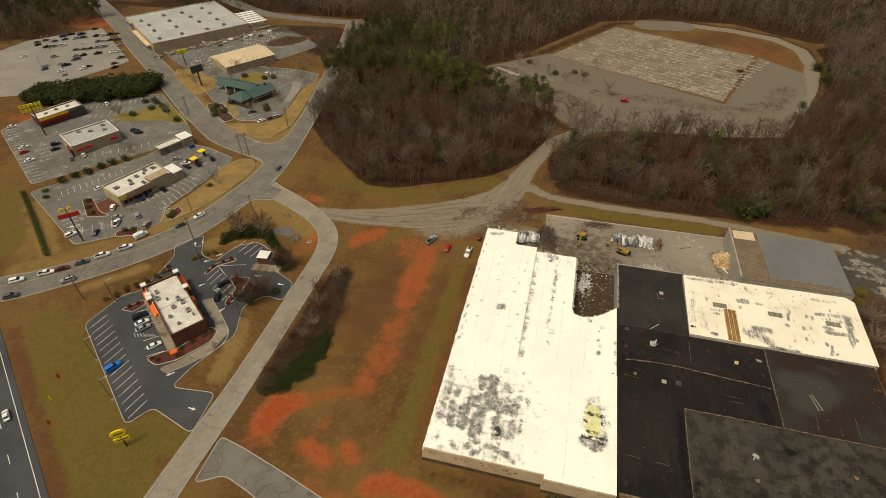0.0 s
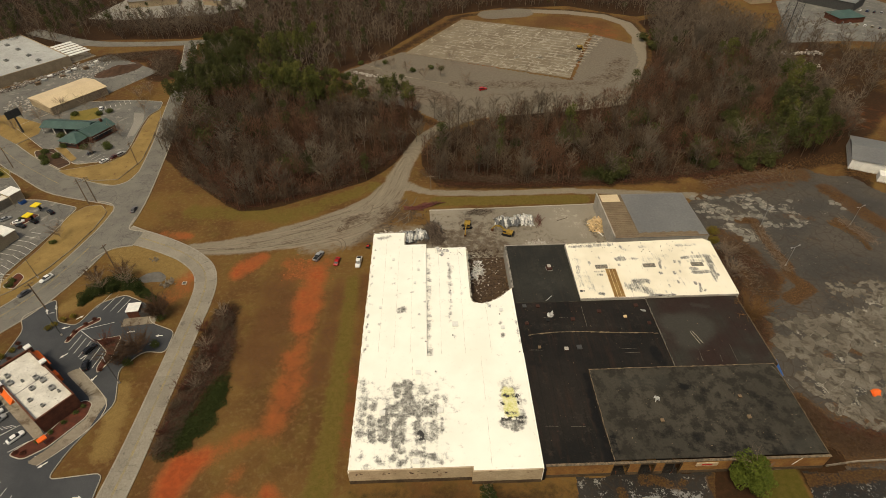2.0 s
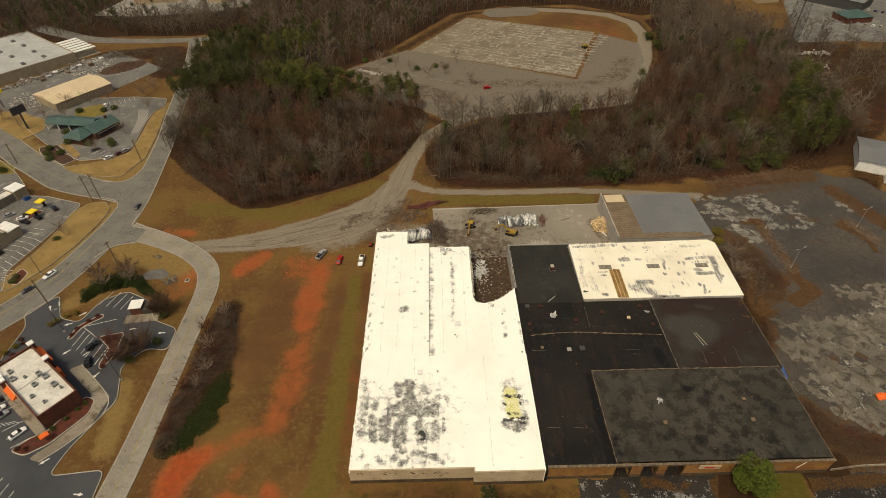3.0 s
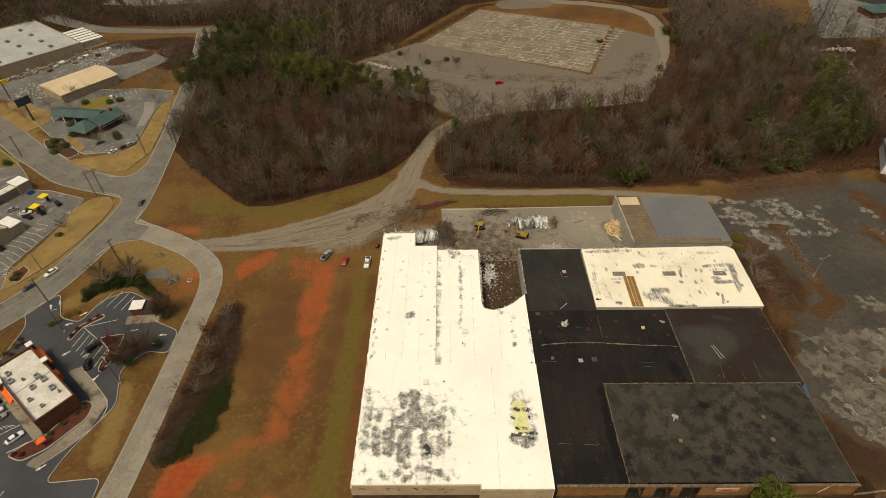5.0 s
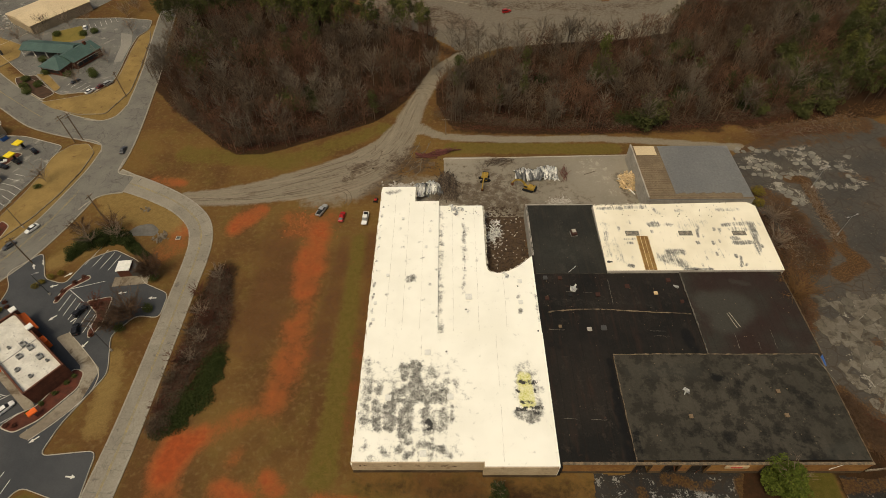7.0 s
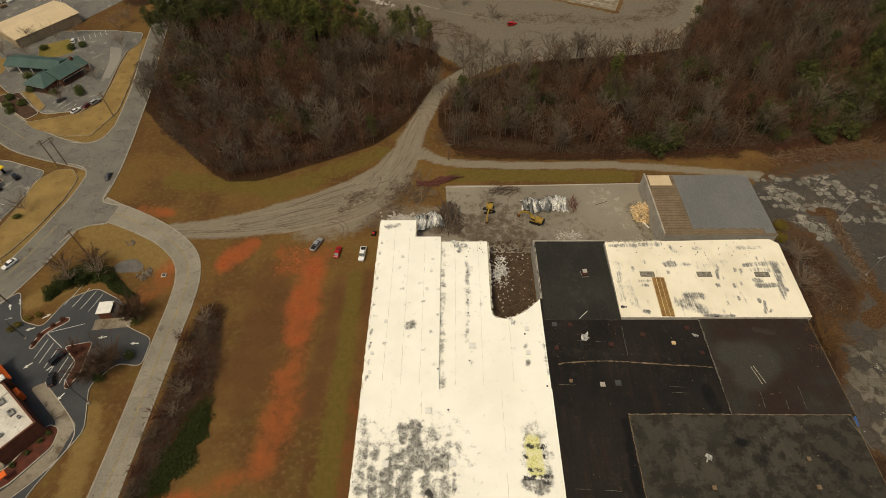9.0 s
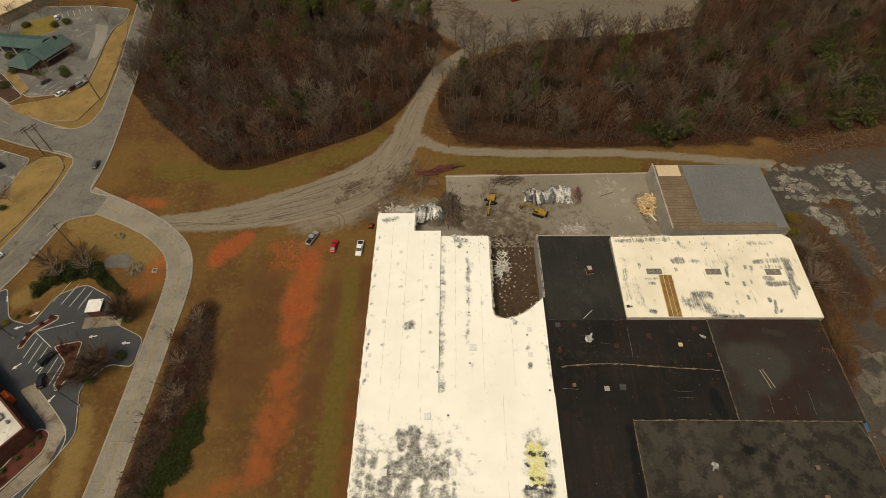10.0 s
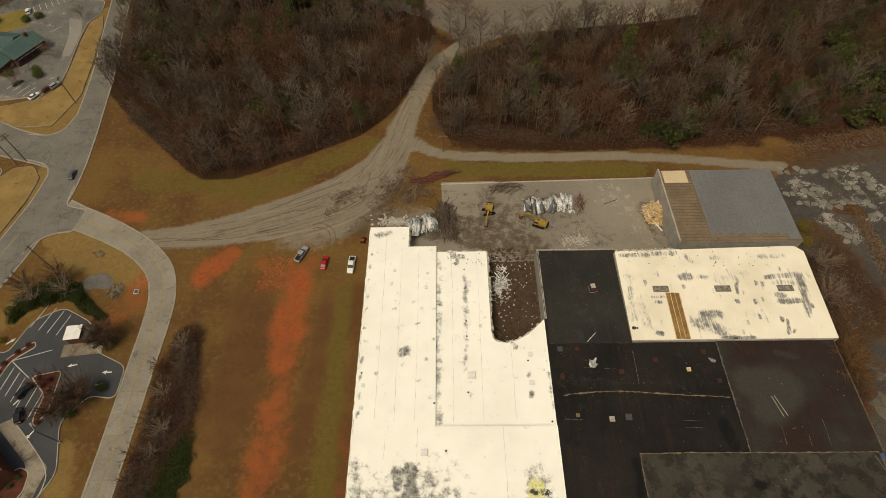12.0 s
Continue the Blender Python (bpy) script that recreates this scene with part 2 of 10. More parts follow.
M_LINE = surface("white_line_paint", (0.62, 0.6, 0.54), (0.5, 0.48, 0.42), None, 0.5, 6, 0.7, relief=0)
M_YELLOW_LINE = surface("faded_yellow_line_paint", (0.32, 0.235, 0.085), (0.19, 0.16, 0.10), None, 0.5, 5, 0.8, relief=0)
M_WHITE_ROOF = white_roof_material("white_roof_membrane", (0.86, 0.83, 0.73), (0.80, 0.77, 0.67))
M_WHITE_ROOF2 = white_roof_material("white_roof_coating", (0.80, 0.73, 0.58), (0.70, 0.63, 0.48), 0.6, 1.05)
M_TAR = tar_material("black_roof_membrane", (0.010, 0.0093, 0.0085), (0.0185, 0.0155, 0.013), (0.034, 0.027, 0.021), (0.037, 0.0195, 0.0135), 0.3, (0.54, 0.72), 0.7)
M_TAR_DUST = tar_material("dusty_black_roof_membrane", (0.020, 0.0195, 0.017), (0.031, 0.029, 0.024), (0.046, 0.042, 0.034), (0.036, 0.029, 0.022), 0.16, (0.55, 0.72), 0.2)
M_TAR_BROWN = tar_material("brown_black_roof_membrane", (0.027, 0.0165, 0.0135), (0.031, 0.0295, 0.0235), (0.037, 0.034, 0.027), (0.030, 0.0165, 0.0135), 0.09, (0.5, 0.66), 0.25)
M_TAR_GREY = tar_material("grey_gravel_roof", (0.056, 0.049, 0.037), (0.040, 0.0355, 0.027), (0.0205, 0.018, 0.014), (0.034, 0.027, 0.02), 0.34, (0.45, 0.58), 0.35)
M_METAL_ROOF = surface("grey_metal_sheet_roof", (0.19, 0.185, 0.17), (0.165, 0.16, 0.15), None, 0.08, 1.5, 0.5, 0.3, 0.005)
M_FACADE = surface("cream_painted_block", (0.46, 0.36, 0.235), (0.39, 0.30, 0.19), (0.26, 0.18, 0.11), 0.2, 2)
M_OCHRE = surface("ochre_painted_brick", (0.26, 0.135, 0.045), (0.185, 0.085, 0.032), (0.08, 0.04, 0.022), 0.3, 2, stain_at=(0.57, 0.72))
M_DECK_GOLD = surface("golden_rusted_deck", (0.27, 0.165, 0.06), (0.19, 0.105, 0.04), (0.09, 0.05, 0.025), 0.4, 3)
M_RUST_DECK = surface("rusted_roof_deck", (0.185, 0.14, 0.09), (0.145, 0.108, 0.07), (0.10, 0.07, 0.045), 0.3, 3)
M_BARK = tree_material("winter_bark", (0.047, 0.031, 0.020), (0.138, 0.102, 0.070))
# far trees only: bark paled and greyed to put distance haze in the colour
M_FAR_BARK = tree_material("haze_paled_grey_brown_bark", (0.066, 0.048, 0.035), (0.172, 0.134, 0.098))
M_RED_BARK = tree_material("russet_winter_bark", (0.058, 0.028, 0.0165), (0.152, 0.084, 0.052))
M_PALE_BARK = tree_material("pale_grey_bark", (0.078, 0.062, 0.046), (0.165, 0.134, 0.101))
M_PINE = tree_material("pine_needles", (0.026, 0.034, 0.011), (0.080, 0.080, 0.026))
M_OLIVE_PINE = tree_material("olive_pine_needles", (0.038, 0.048, 0.0125), (0.125, 0.122, 0.032))
M_SHRUB = tree_material("shrub_leaves", (0.03, 0.045, 0.012), (0.10, 0.11, 0.03))
M_PLINTH = surface("dark_brown_masonry", (0.10, 0.068, 0.04), (0.06, 0.041, 0.026), (0.14, 0.085, 0.045), 0.4, 3)
# near-black masonry: the deep shade inside the open bays, as base colour
M_BAY_SHADE = surface("shade_black_masonry", (0.016, 0.0135, 0.0115), (0.024, 0.019, 0.015), None, 0.4, 3)
M_MULCH = surface("red_brown_mulch", (0.10, 0.032, 0.02), (0.065, 0.026, 0.018), None, 0.5, 4)
M_BARK_MULCH = surface("dark_bark_mulch", (0.075, 0.042, 0.026), (0.05, 0.03, 0.02), None, 0.5, 4)
M_BRICK = surface("dark_red_brick", (0.13, 0.05, 0.03), (0.09, 0.038, 0.025), None, 0.8, 5)
M_STRAW = surface("dormant_lawn", (0.25, 0.165, 0.06), (0.19, 0.125, 0.045), (0.13, 0.075, 0.03), 0.12, 3)
M_LAWN = surface("olive_winter_lawn", (0.15, 0.12, 0.03), (0.19, 0.14, 0.04), (0.11, 0.09, 0.02), 0.12, 3)
# water base colour is lightened to include the reflected sky
M_POND = surface("sky_paled_brown_water", (0.10, 0.09, 0.075), (0.13, 0.118, 0.098), None, 0.3, 1, 0.08, relief=0)


def plain(name, c, rough=0.6, metal=0.0, spread=0.12):
    return surface(name, c, tuple(v * (1 - spread) for v in c), None, 0.9, 9, rough, metal, 0.0, local=True)


M_ORANGE = plain("orange_awning", (0.72, 0.12, 0.015))
M_WHITE = plain("white_paint", (0.72, 0.70, 0.64))
M_BLACK = plain("black_rubber", (0.02, 0.02, 0.02), 0.85)
M_GLASS = plain("dark_tinted_glass", (0.012, 0.014, 0.017), 0.32)
M_CHROME = plain("dull_chrome", (0.5, 0.5, 0.5), 0.35, 0.8)
M_YELLOW = surface("dusty_yellow_enamel", (0.34, 0.215, 0.04), (0.22, 0.14, 0.032), (0.09, 0.065, 0.04), 0.8, 5, 0.7, local=True)
M_SIGN_YELLOW = plain("yellow_sign_face", (0.75, 0.55, 0.02))
M_RED = plain("red_enamel", (0.42, 0.02, 0.015))
M_STEEL = plain("galvanised_steel", (0.33, 0.32, 0.30), 0.5, 0.6)
M_RUST = plain("rusted_steel", (0.13, 0.055, 0.03), 0.9, 0.2, 0.4)
M_WOOD = plain("weathered_timber", (0.16, 0.11, 0.07), 0.9)
M_GREY_ROOF = surface("pale_roof_sheet", (0.36, 0.36, 0.335), (0.31, 0.305, 0.285), (0.24, 0.235, 0.215), 0.08, 1.2)
M_BUFF = surface("buff_stucco", (0.36, 0.28, 0.18), (0.30, 0.23, 0.15), None, 0.3, 3)
M_TAN_ROOF = surface("tan_metal_roof", (0.55, 0.43, 0.27), (0.48, 0.37, 0.23), None, 0.1, 2, 0.6)
M_GREEN_ROOF = surface("green_metal_roof", (0.05, 0.088, 0.074), (0.038, 0.07, 0.06), (0.075, 0.10, 0.088), 0.2, 2, 0.55)
M_BLUE = plain("blue_panel", (0.03, 0.10, 0.30))


# ---------------------------------------------------------------- building helpers
def mesh_from(name, verts, faces, material=None, smooth=False):
    me = bpy.data.meshes.new(name)
    me.from_pydata([tuple(v) for v in verts], [], faces)
    if material:
        me.materials.append(material)
    if smooth:
        me.polygons.foreach_set("use_smooth", [True] * len(me.polygons))
    me.update()
    return me


def part(name, bm, material, parent, label=""):
    """One mesh object under a thing or a part. bm: a bmesh or a mesh."""
    if isinstance(bm, bmesh.types.BMesh):
        me = bpy.data.meshes.new(name)
        bm.to_mesh(me)
        bm.free()
    else:
        me = bm
    if material and not me.materials:
        me.materials.append(material)
    ob = new(name, me)
    ob.parent = parent
    if label:
        ob["label"] = label
    return ob


def thing(name, label, category, m=None, group="", kind=""):
    ob = new(name)
    ob.empty_display_size = 0.3
    if m is not None:
        ob.matrix_basis = m
    return tagged(ob, label, category, group, kind)


def add_box(bm, x0, x1, y0, y1, z0, z1, bevel=0.0):
    r = bmesh.ops.create_cube(bm, size=1)
    vs = r["verts"]
    for v in vs:
        v.co = Vector(((x0 + x1) / 2 + v.co.x * (x1 - x0), (y0 + y1) / 2 + v.co.y * (y1 - y0), (z0 + z1) / 2 + v.co.z * (z1 - z0)))
    if bevel:
        es = list({e for v in vs for e in v.link_edges})
        bmesh.ops.bevel(bm, geom=es, offset=bevel, segments=1, affect="EDGES")
    return bm


def box(x0, x1, y0, y1, z0, z1, bevel=0.0):
    return add_box(bmesh.new(), x0, x1, y0, y1, z0, z1, bevel)


def add_rod(bm, a, b, r0, r1=None, sides=8):
    a, b = Vector(a), Vector(b)
    r1 = r0 if r1 is None else r1
    d = b - a
    m = Matrix.Translation((a + b) / 2) @ d.to_track_quat("Z", "Y").to_matrix().to_4x4()
    bmesh.ops.create_cone(bm, cap_ends=True, segments=sides, radius1=r0, radius2=r1, depth=d.length, matrix=m)
    return bm


def rod(a, b, r0, r1=None, sides=8):
    return add_rod(bmesh.new(), a, b, r0, r1, sides)


def smooth_line(pts, step=2.0, closed=False):
    """Catmull-Rom through the points, about step metres apart. Points may carry a width as third number."""
    p = np.array(pts, float)
    n = len(p)
    out = []
    for i in range(n if closed else n - 1):
        g = lambda k: p[k % n] if closed else p[min(max(k, 0), n - 1)]
        a, b, c, d = g(i - 1), g(i), g(i + 1), g(i + 2)
        k = max(1, int(np.hypot(*(c - b)[:2]) / step))
        for t in np.arange(k) / k:
            out.append(0.5 * (2 * b + (c - a) * t + (2 * a - 5 * b + 4 * c - d) * t * t + (3 * b - a - 3 * c + d) * t ** 3))
    if not closed:
        out.append(p[-1])
    return np.array(out)


def normals_2d(p, closed=False):
    if closed:
        t = np.roll(p, -1, 0) - np.roll(p, 1, 0)
    else:
        t = np.gradient(p, axis=0)
    t = t[:, :2] / np.maximum(np.hypot(t[:, 0], t[:, 1]), 1e-6)[:, None]
    return np.stack([-t[:, 1], t[:, 0]], 1)


def ribbon(p, left, right, z0, z1, closed=False):
    """A band along p from offset left to offset right, top at z1, with sides down to z0."""
    n = normals_2d(p, closed)
    k = len(p)
    left, right = np.broadcast_to(left, k), np.broadcast_to(right, k)
    a, b = p[:, :2] + n * left[:, None], p[:, :2] + n * right[:, None]
    col = lambda q, z: np.column_stack([q, np.full(k, z)])
    v = np.concatenate([col(a, z1), col(b, z1), col(a, z0), col(b, z0)])
    f = []
    for i in range(k if closed else k - 1):
        j = (i + 1) % k
        f += [(i, k + i, k + j, j), (2 * k + i, i, j, 2 * k + j), (k + i, 3 * k + i, 3 * k + j, k + j)]
    if not closed:
        f += [(0, 2 * k, 3 * k, k), (k - 1, 2 * k - 1, 4 * k - 1, 3 * k - 1)]
    return v.tolist(), f


def plate(pts, z0, z1):
    """A flat slab with this outline."""
    k = len(pts)
    area = sum(pts[i][0] * pts[(i + 1) % k][1] - pts[(i + 1) % k][0] * pts[i][1] for i in range(k))
    pts = list(pts) if area > 0 else list(pts)[::-1]
    bm = bmesh.new()
    top = [bm.verts.new((p[0], p[1], z1)) for p in pts]
    low = [bm.verts.new((p[0], p[1], z0)) for p in pts]
    for tri in tessellate_polygon([[Vector((p[0], p[1], 0)) for p in pts]]):
        f = bm.faces.new([top[i] for i in tri])
        f.normal_update()
        if f.normal.z < 0:
            f.normal_flip()
    for i in range(k):
        j = (i + 1) % k
        bm.faces.new((low[i], low[j], top[j], top[i]))
    return bm


def rounded(pts, r=1.5):
    """The outline with its corners rounded off."""
    out = []
    n = len(pts)
    for i in range(n):
        a, b, c = (Vector(pts[(i + k) % n][:2]) for k in (-1, 0, 1))
        u, v = a - b, c - b
        k = min(r, u.length * 0.45, v.length * 0.45)
        p, q = b + u.normalized() * k, b + v.normalized() * k
        for t in (0, 0.25, 0.5, 0.75, 1):
            out.append(tuple((1 - t) ** 2 * p + 2 * t * (1 - t) * b + t * t * q))
    return out


def segment_distance(X, Y, a, b):
    ax, ay, bx, by = *a, *b
    dx, dy = bx - ax, by - ay
    t = np.clip(((X - ax) * dx + (Y - ay) * dy) / (dx * dx + dy * dy + 1e-9), 0, 1)
    return np.hypot(X - ax - t * dx, Y - ay - t * dy), t


def stroke(X, Y, pts, soft=1.0):
    """1 inside a band along the points (x, y, half width), falling to 0 over soft metres outside."""
    m = np.zeros_like(X)
    for a, b in zip(pts, pts[1:]):
        d, t = segment_distance(X, Y, a[:2], b[:2])
        w = a[2] + (b[2] - a[2]) * t
        m = np.maximum(m, np.clip(1 - (d - w) / soft, 0, 1))
    return m


def inside(X, Y, poly):
    r = np.zeros(X.shape, bool)
    n = len(poly)
    for i in range(n):
        (x0, y0), (x1, y1) = poly[i][:2], poly[(i + 1) % n][:2]
        if y0 == y1:
            continue
        hit = ((y0 > Y) != (y1 > Y)) & (X < (x1 - x0) * (Y - y0) / (y1 - y0) + x0)
        r ^= hit
    return r


def set_attribute(me, name, values):
    at = me.attributes.new(name, "FLOAT", "POINT")
    at.data.foreach_set("value", np.ascontiguousarray(values, dtype=np.float32))


def grid_mesh(name, xs, ys, z):
    X, Y = np.meshgrid(xs, ys)
    nx, ny = len(xs), len(ys)
    Z = z(X, Y) if callable(z) else np.full(X.shape, z)
    i = np.arange(nx * ny).reshape(ny, nx)
    f = np.stack([i[:-1, :-1], i[:-1, 1:], i[1:, 1:], i[1:, :-1]], -1).reshape(-1, 4)
    me = bpy.data.meshes.new(name)
    me.from_pydata(np.stack([X, Y, Z], -1).reshape(-1, 3), [], f)
    return me, X.ravel(), Y.ravel()


# ---------------------------------------------------------------- the ground, one sheet
FOREST_A = [(-117, 207), (-107, 195), (-93.5, 180.5), (-78, 165), (-70, 159.4), (-59, 160.4), (-41, 168.6), (-24, 177.2), (-15.2, 186.6), (-8.2, 199), (-3.6, 211), (-1.4, 232), (-6, 247), (-34, 249), (-60, 256), (-74, 270), (-86, 300), (-112, 352), (-136, 350), (-131, 300), (-122, 262), (-114, 225)]
FOREST_B = [(0, 186), (-1, 198), (8, 212), (26, 221), (56, 230), (82, 232), (105, 245), (120, 262), (135, 290), (148, 330), (150, 360), (196, 385), (214, 340), (210, 300), (203, 262), (199, 236), (197, 214), (190, 196), (174, 187), (160, 183), (140, 177), (112, 172), (60, 168), (20, 170), (4, 174)]
BRUSH_LAND = [(214, 340), (210, 300), (203, 262), (194, 232), (212, 226), (262, 250), (300, 290), (262, 312), (234, 340)]
FOREST_C = [(-112, 360), (-84, 305), (-72, 275), (-56, 262), (-48, 290), (-20, 322), (20, 385), (60, 400), (110, 398), (150, 370), (196, 385), (226, 430), (270, 560), (-120, 560), (-160, 400)]
FOREST_D = [(-300, 360), (-262, 345), (-215, 352), (-165, 400), (-120, 560), (-330, 560), (-420, 420), (-345, 372)]
FOREST_F = [(-208, 360), (-166, 398), (-118, 364), (-148, 354), (-180, 355)]
FOREST_E = [(-420, 250), (-345, 262), (-312, 312), (-370, 358), (-430, 400), (-520, 380)]
GRAVEL_WAY = [(-82, 138, 1.4), (-70, 138.2, 2.8), (-60, 139.8, 3.8), (-48, 142.8, 5.4), (-36, 146.4, 6.8), (-26, 151.2, 7.6), (-17.5, 160, 6.0), (-12.6, 172, 3.6), (-9.6, 184, 2.5), (-5.6, 196.5, 1.9), (0, 210.5, 1.9), (8, 219.5, 1.9), (18, 227, 2.2), (28, 232, 2.8), (52, 235, 3.2), (80, 237, 3.2), (99, 241, 3.2)]
TRACK = [(-8, 172.5, 2.6), (-2, 168.4, 1.6), (4.8, 166.2, 1.5), (22, 164.7, 1.4), (40, 164, 1.4), (57, 163.8, 1.4), (73.5, 162, 1.3), (90, 159.4, 1.3), (104, 157, 1.8)]
FAR_LOT = [(-44, 290), (-30, 256), (-4, 240), (8, 226), (30, 228), (60, 238), (95, 243), (113, 262), (127, 293), (138, 328), (139, 356), (128, 374), (104, 385), (68, 392), (30, 378), (-10, 318)]
FAR_LOT_RIM = [(x, y, 5.0) for x, y in FAR_LOT[4:] + FAR_LOT[:4]]
FAR_APRON = [(-44, 290), (-30, 256), (-4, 240), (8, 226), (30, 228), (60, 238), (95, 243), (113, 262), (127, 293), (132, 318), (112, 338), (82, 268), (30, 296), (-10, 318)]
CLAY = [
    ([(-37, 124, 1.8), (-37.6, 112, 2.8), (-38, 100, 2.0)], 1.0, 4.2),
    ([(-38, 100, 1.2), (-37, 91, 1.0), (-38.6, 86, 1.6)], 0.7, 4.0),
    ([(-38.6, 87, 2.0), (-39, 74, 1.8), (-41, 66, 1.0)], 0.8, 5.0),
    ([(-42, 68, 1.0), (-48, 63.5, 0.8), (-55, 59.5, 0.8)], 0.62, 4.0),
    ([(-56, 59.5, 0.8), (-60, 57, 2.2), (-61.6, 52, 1.8)], 1.5, 4.0),
    ([(-62.5, 47, 1.0), (-58.5, 47.5, 0.8)], 0.72, 3.5),
    ([(-47.6, 53.5, 0.5), (-46.4, 56, 0.4)], 0.7, 3.0),
    ([(-48, 48, 1.2), (-43.6, 46, 1.2)], 1.05, 3.5),
    ([(-38.8, 50.4, 0.6), (-36.2, 47.6, 1.0)], 1.05, 3.0),
    ([(-30, 42, 1.2), (-26.6, 44.2, 1.0), (-17, 42.2, 1.0), (-8, 39, 1.2)], 1.3, 3.5),
    ([(-44, 36, 2.5), (-30, 33, 3)], 0.8, 5.0),
    ([(-57.5, 131.5, 1.6), (-61, 127, 2.2), (-63, 124, 1.2)], 1.05, 3.5),
    ([(-46, 122.4, 1.0), (-40, 122, 1.4), (-34, 128, 1.2)], 0.62, 5.0),
    ([(-22, 60, 0.5), (-21.5, 80, 0.5)], 0.35, 4.0),
    ([(-79, 132, 0.8), (-79, 118, 2.5), (-84, 112, 2)], 0.6, 3.0),
    ([(-95, 147, 0.8), (-86, 145, 1)], 0.8, 3.0),
    ([(-27, 147, 0.8), (-34, 143.5, 1.0)], 0.55, 3.0),
    ([(2, 249, 2.5), (10, 251, 3.5), (16, 249, 2)], 0.9, 4.0),
    ([(-242, 168, 5), (-225, 142, 5), (-200, 112, 4), (-178, 92, 2)], 0.22, 5.0),
    ([(-262, 165, 3), (-250, 178, 4)], 1.0, 4.0),
    ([(-330, 318, 8), (-300, 298, 6)], 0.8, 8.0),
    ([(-190, 305, 6), (-150, 330, 5)], 0.32, 10.0),
    ([(108, 352, 8), (122, 340, 6), (112, 316, 7), (96, 290, 6)], 0.42, 7.0),
    ([(40, 290, 4), (20, 300, 4)], 0.6, 6.0),
    ([(194, 208, 5), (208, 214, 7), (228, 220, 6)], 0.3, 6.0),
    ([(-34, 139, 1.2), (-27, 143.5, 1.4), (-23, 147, 0.6)], 0.6, 3.0),
    ([(-47, 128.6, 1.2), (-41, 126, 2.0)], 0.7, 4.0),
]
OLIVE = [
    ([(-27, 50, 2.0), (-25.5, 75, 1.6), (-25, 100, 1.2), (-25, 118, 1)], 0.68, 5.0),
    ([(-22, 47, 2), (-10, 45, 1)], 0.5, 4.0),
    ([(-88, 160, 3), (-50, 155, 3), (-20, 173, 2)], 0.6, 6.0),
    ([(4, 160.5, 2.2), (60, 158, 2.2)], 0.8, 2.0),
    ([(-140, 68, 3), (-130, 60, 5), (-112, 46, 7), (-98, 36, 7), (-88, 30, 6)], 1.15, 5.0),
    ([(-90, 44, 2), (-80, 42, 2)], 0.9, 4.0),
    ([(-14, 46, 3), (-30, 46, 3)], 0.42, 7.0),
    ([(-215, 120, 8), (-185, 95, 6)], 0.95, 5.0),
    ([(97, 118, 3), (99, 126, 3)], 0.9, 2.0),
]
STRAW = [
    ([(-156, 191.5, 2), (-137, 183, 2), (-126, 182, 2.5), (-121.4, 200, 2), (-123, 216, 2), (-127, 240, 2), (-130.6, 251, 2)], 1.2, 2.0),
    ([(-120, 165, 2), (-120.6, 150, 2), (-123, 138, 2), (-127, 128, 2), (-133, 119, 2), (-138, 115, 2)], 1.2, 2.0),
    ([(-150, 181, 2), (-176, 202, 2.5), (-206, 227, 2)], 0.62, 3.0),
    ([(-160, 196, 2.5), (-188, 222, 3), (-214, 244, 3)], 0.62, 3.0),
    ([(-78.6, 126, 1.5), (-86, 131, 1.5), (-98, 137, 1.5), (-108, 139, 2)], 1.0, 2.5),
    ([(-168, 86, 3), (-140, 108, 4), (-128, 126, 4), (-122, 148, 3)], 0.55, 4.0),
    ([(-124, 182, 5), (-150, 193, 5), (-190, 224, 5), (-250, 276, 5)], 0.38, 5.0),
    ([(-205, 124, 4), (-172, 96, 4)], 0.5, 6.0),
    ([(-128, 168, 3), (-150, 178, 3), (-176, 198, 3)], 0.4, 4.0),
    ([(-105, 134, 2), (-90, 130, 4), (-80, 125, 1.5)], 0.62, 6.0),
    ([(-102, 122, 2), (-112, 112, 2)], 0.62, 5.0),
    ([(-83, 80, 1.5), (-80, 62, 2)], 0.62, 5.0),
    ([(-140, 84, 1), (-128, 96, 1)], 0.6, 5.0),
    ([(-140, 70, 3), (-125, 50, 3)], 0.42, 9.0),
    ([(-55, 110, 5), (-50, 85, 5)], 0.34, 10.0),
    ([(-95, 165, 4), (-70, 152, 3)], 0.3, 8.0),
    ([(-190, 118, 2), (-165, 96, 2)], 0.7, 5.0),
    ([(-200, 290, 3), (-185, 300, 3)], 0.5, 8.0),
]


def axis(lo, hi, fine, ends):
    a = np.arange(lo, hi + fine, fine)
    left = [lo - fine * (1.35 ** k - 1) * 8 for k in range(1, ends)][::-1]
    right = [hi + fine * (1.35 ** k - 1) * 8 for k in range(1, ends)]
    return np.concatenate([left, a, right])


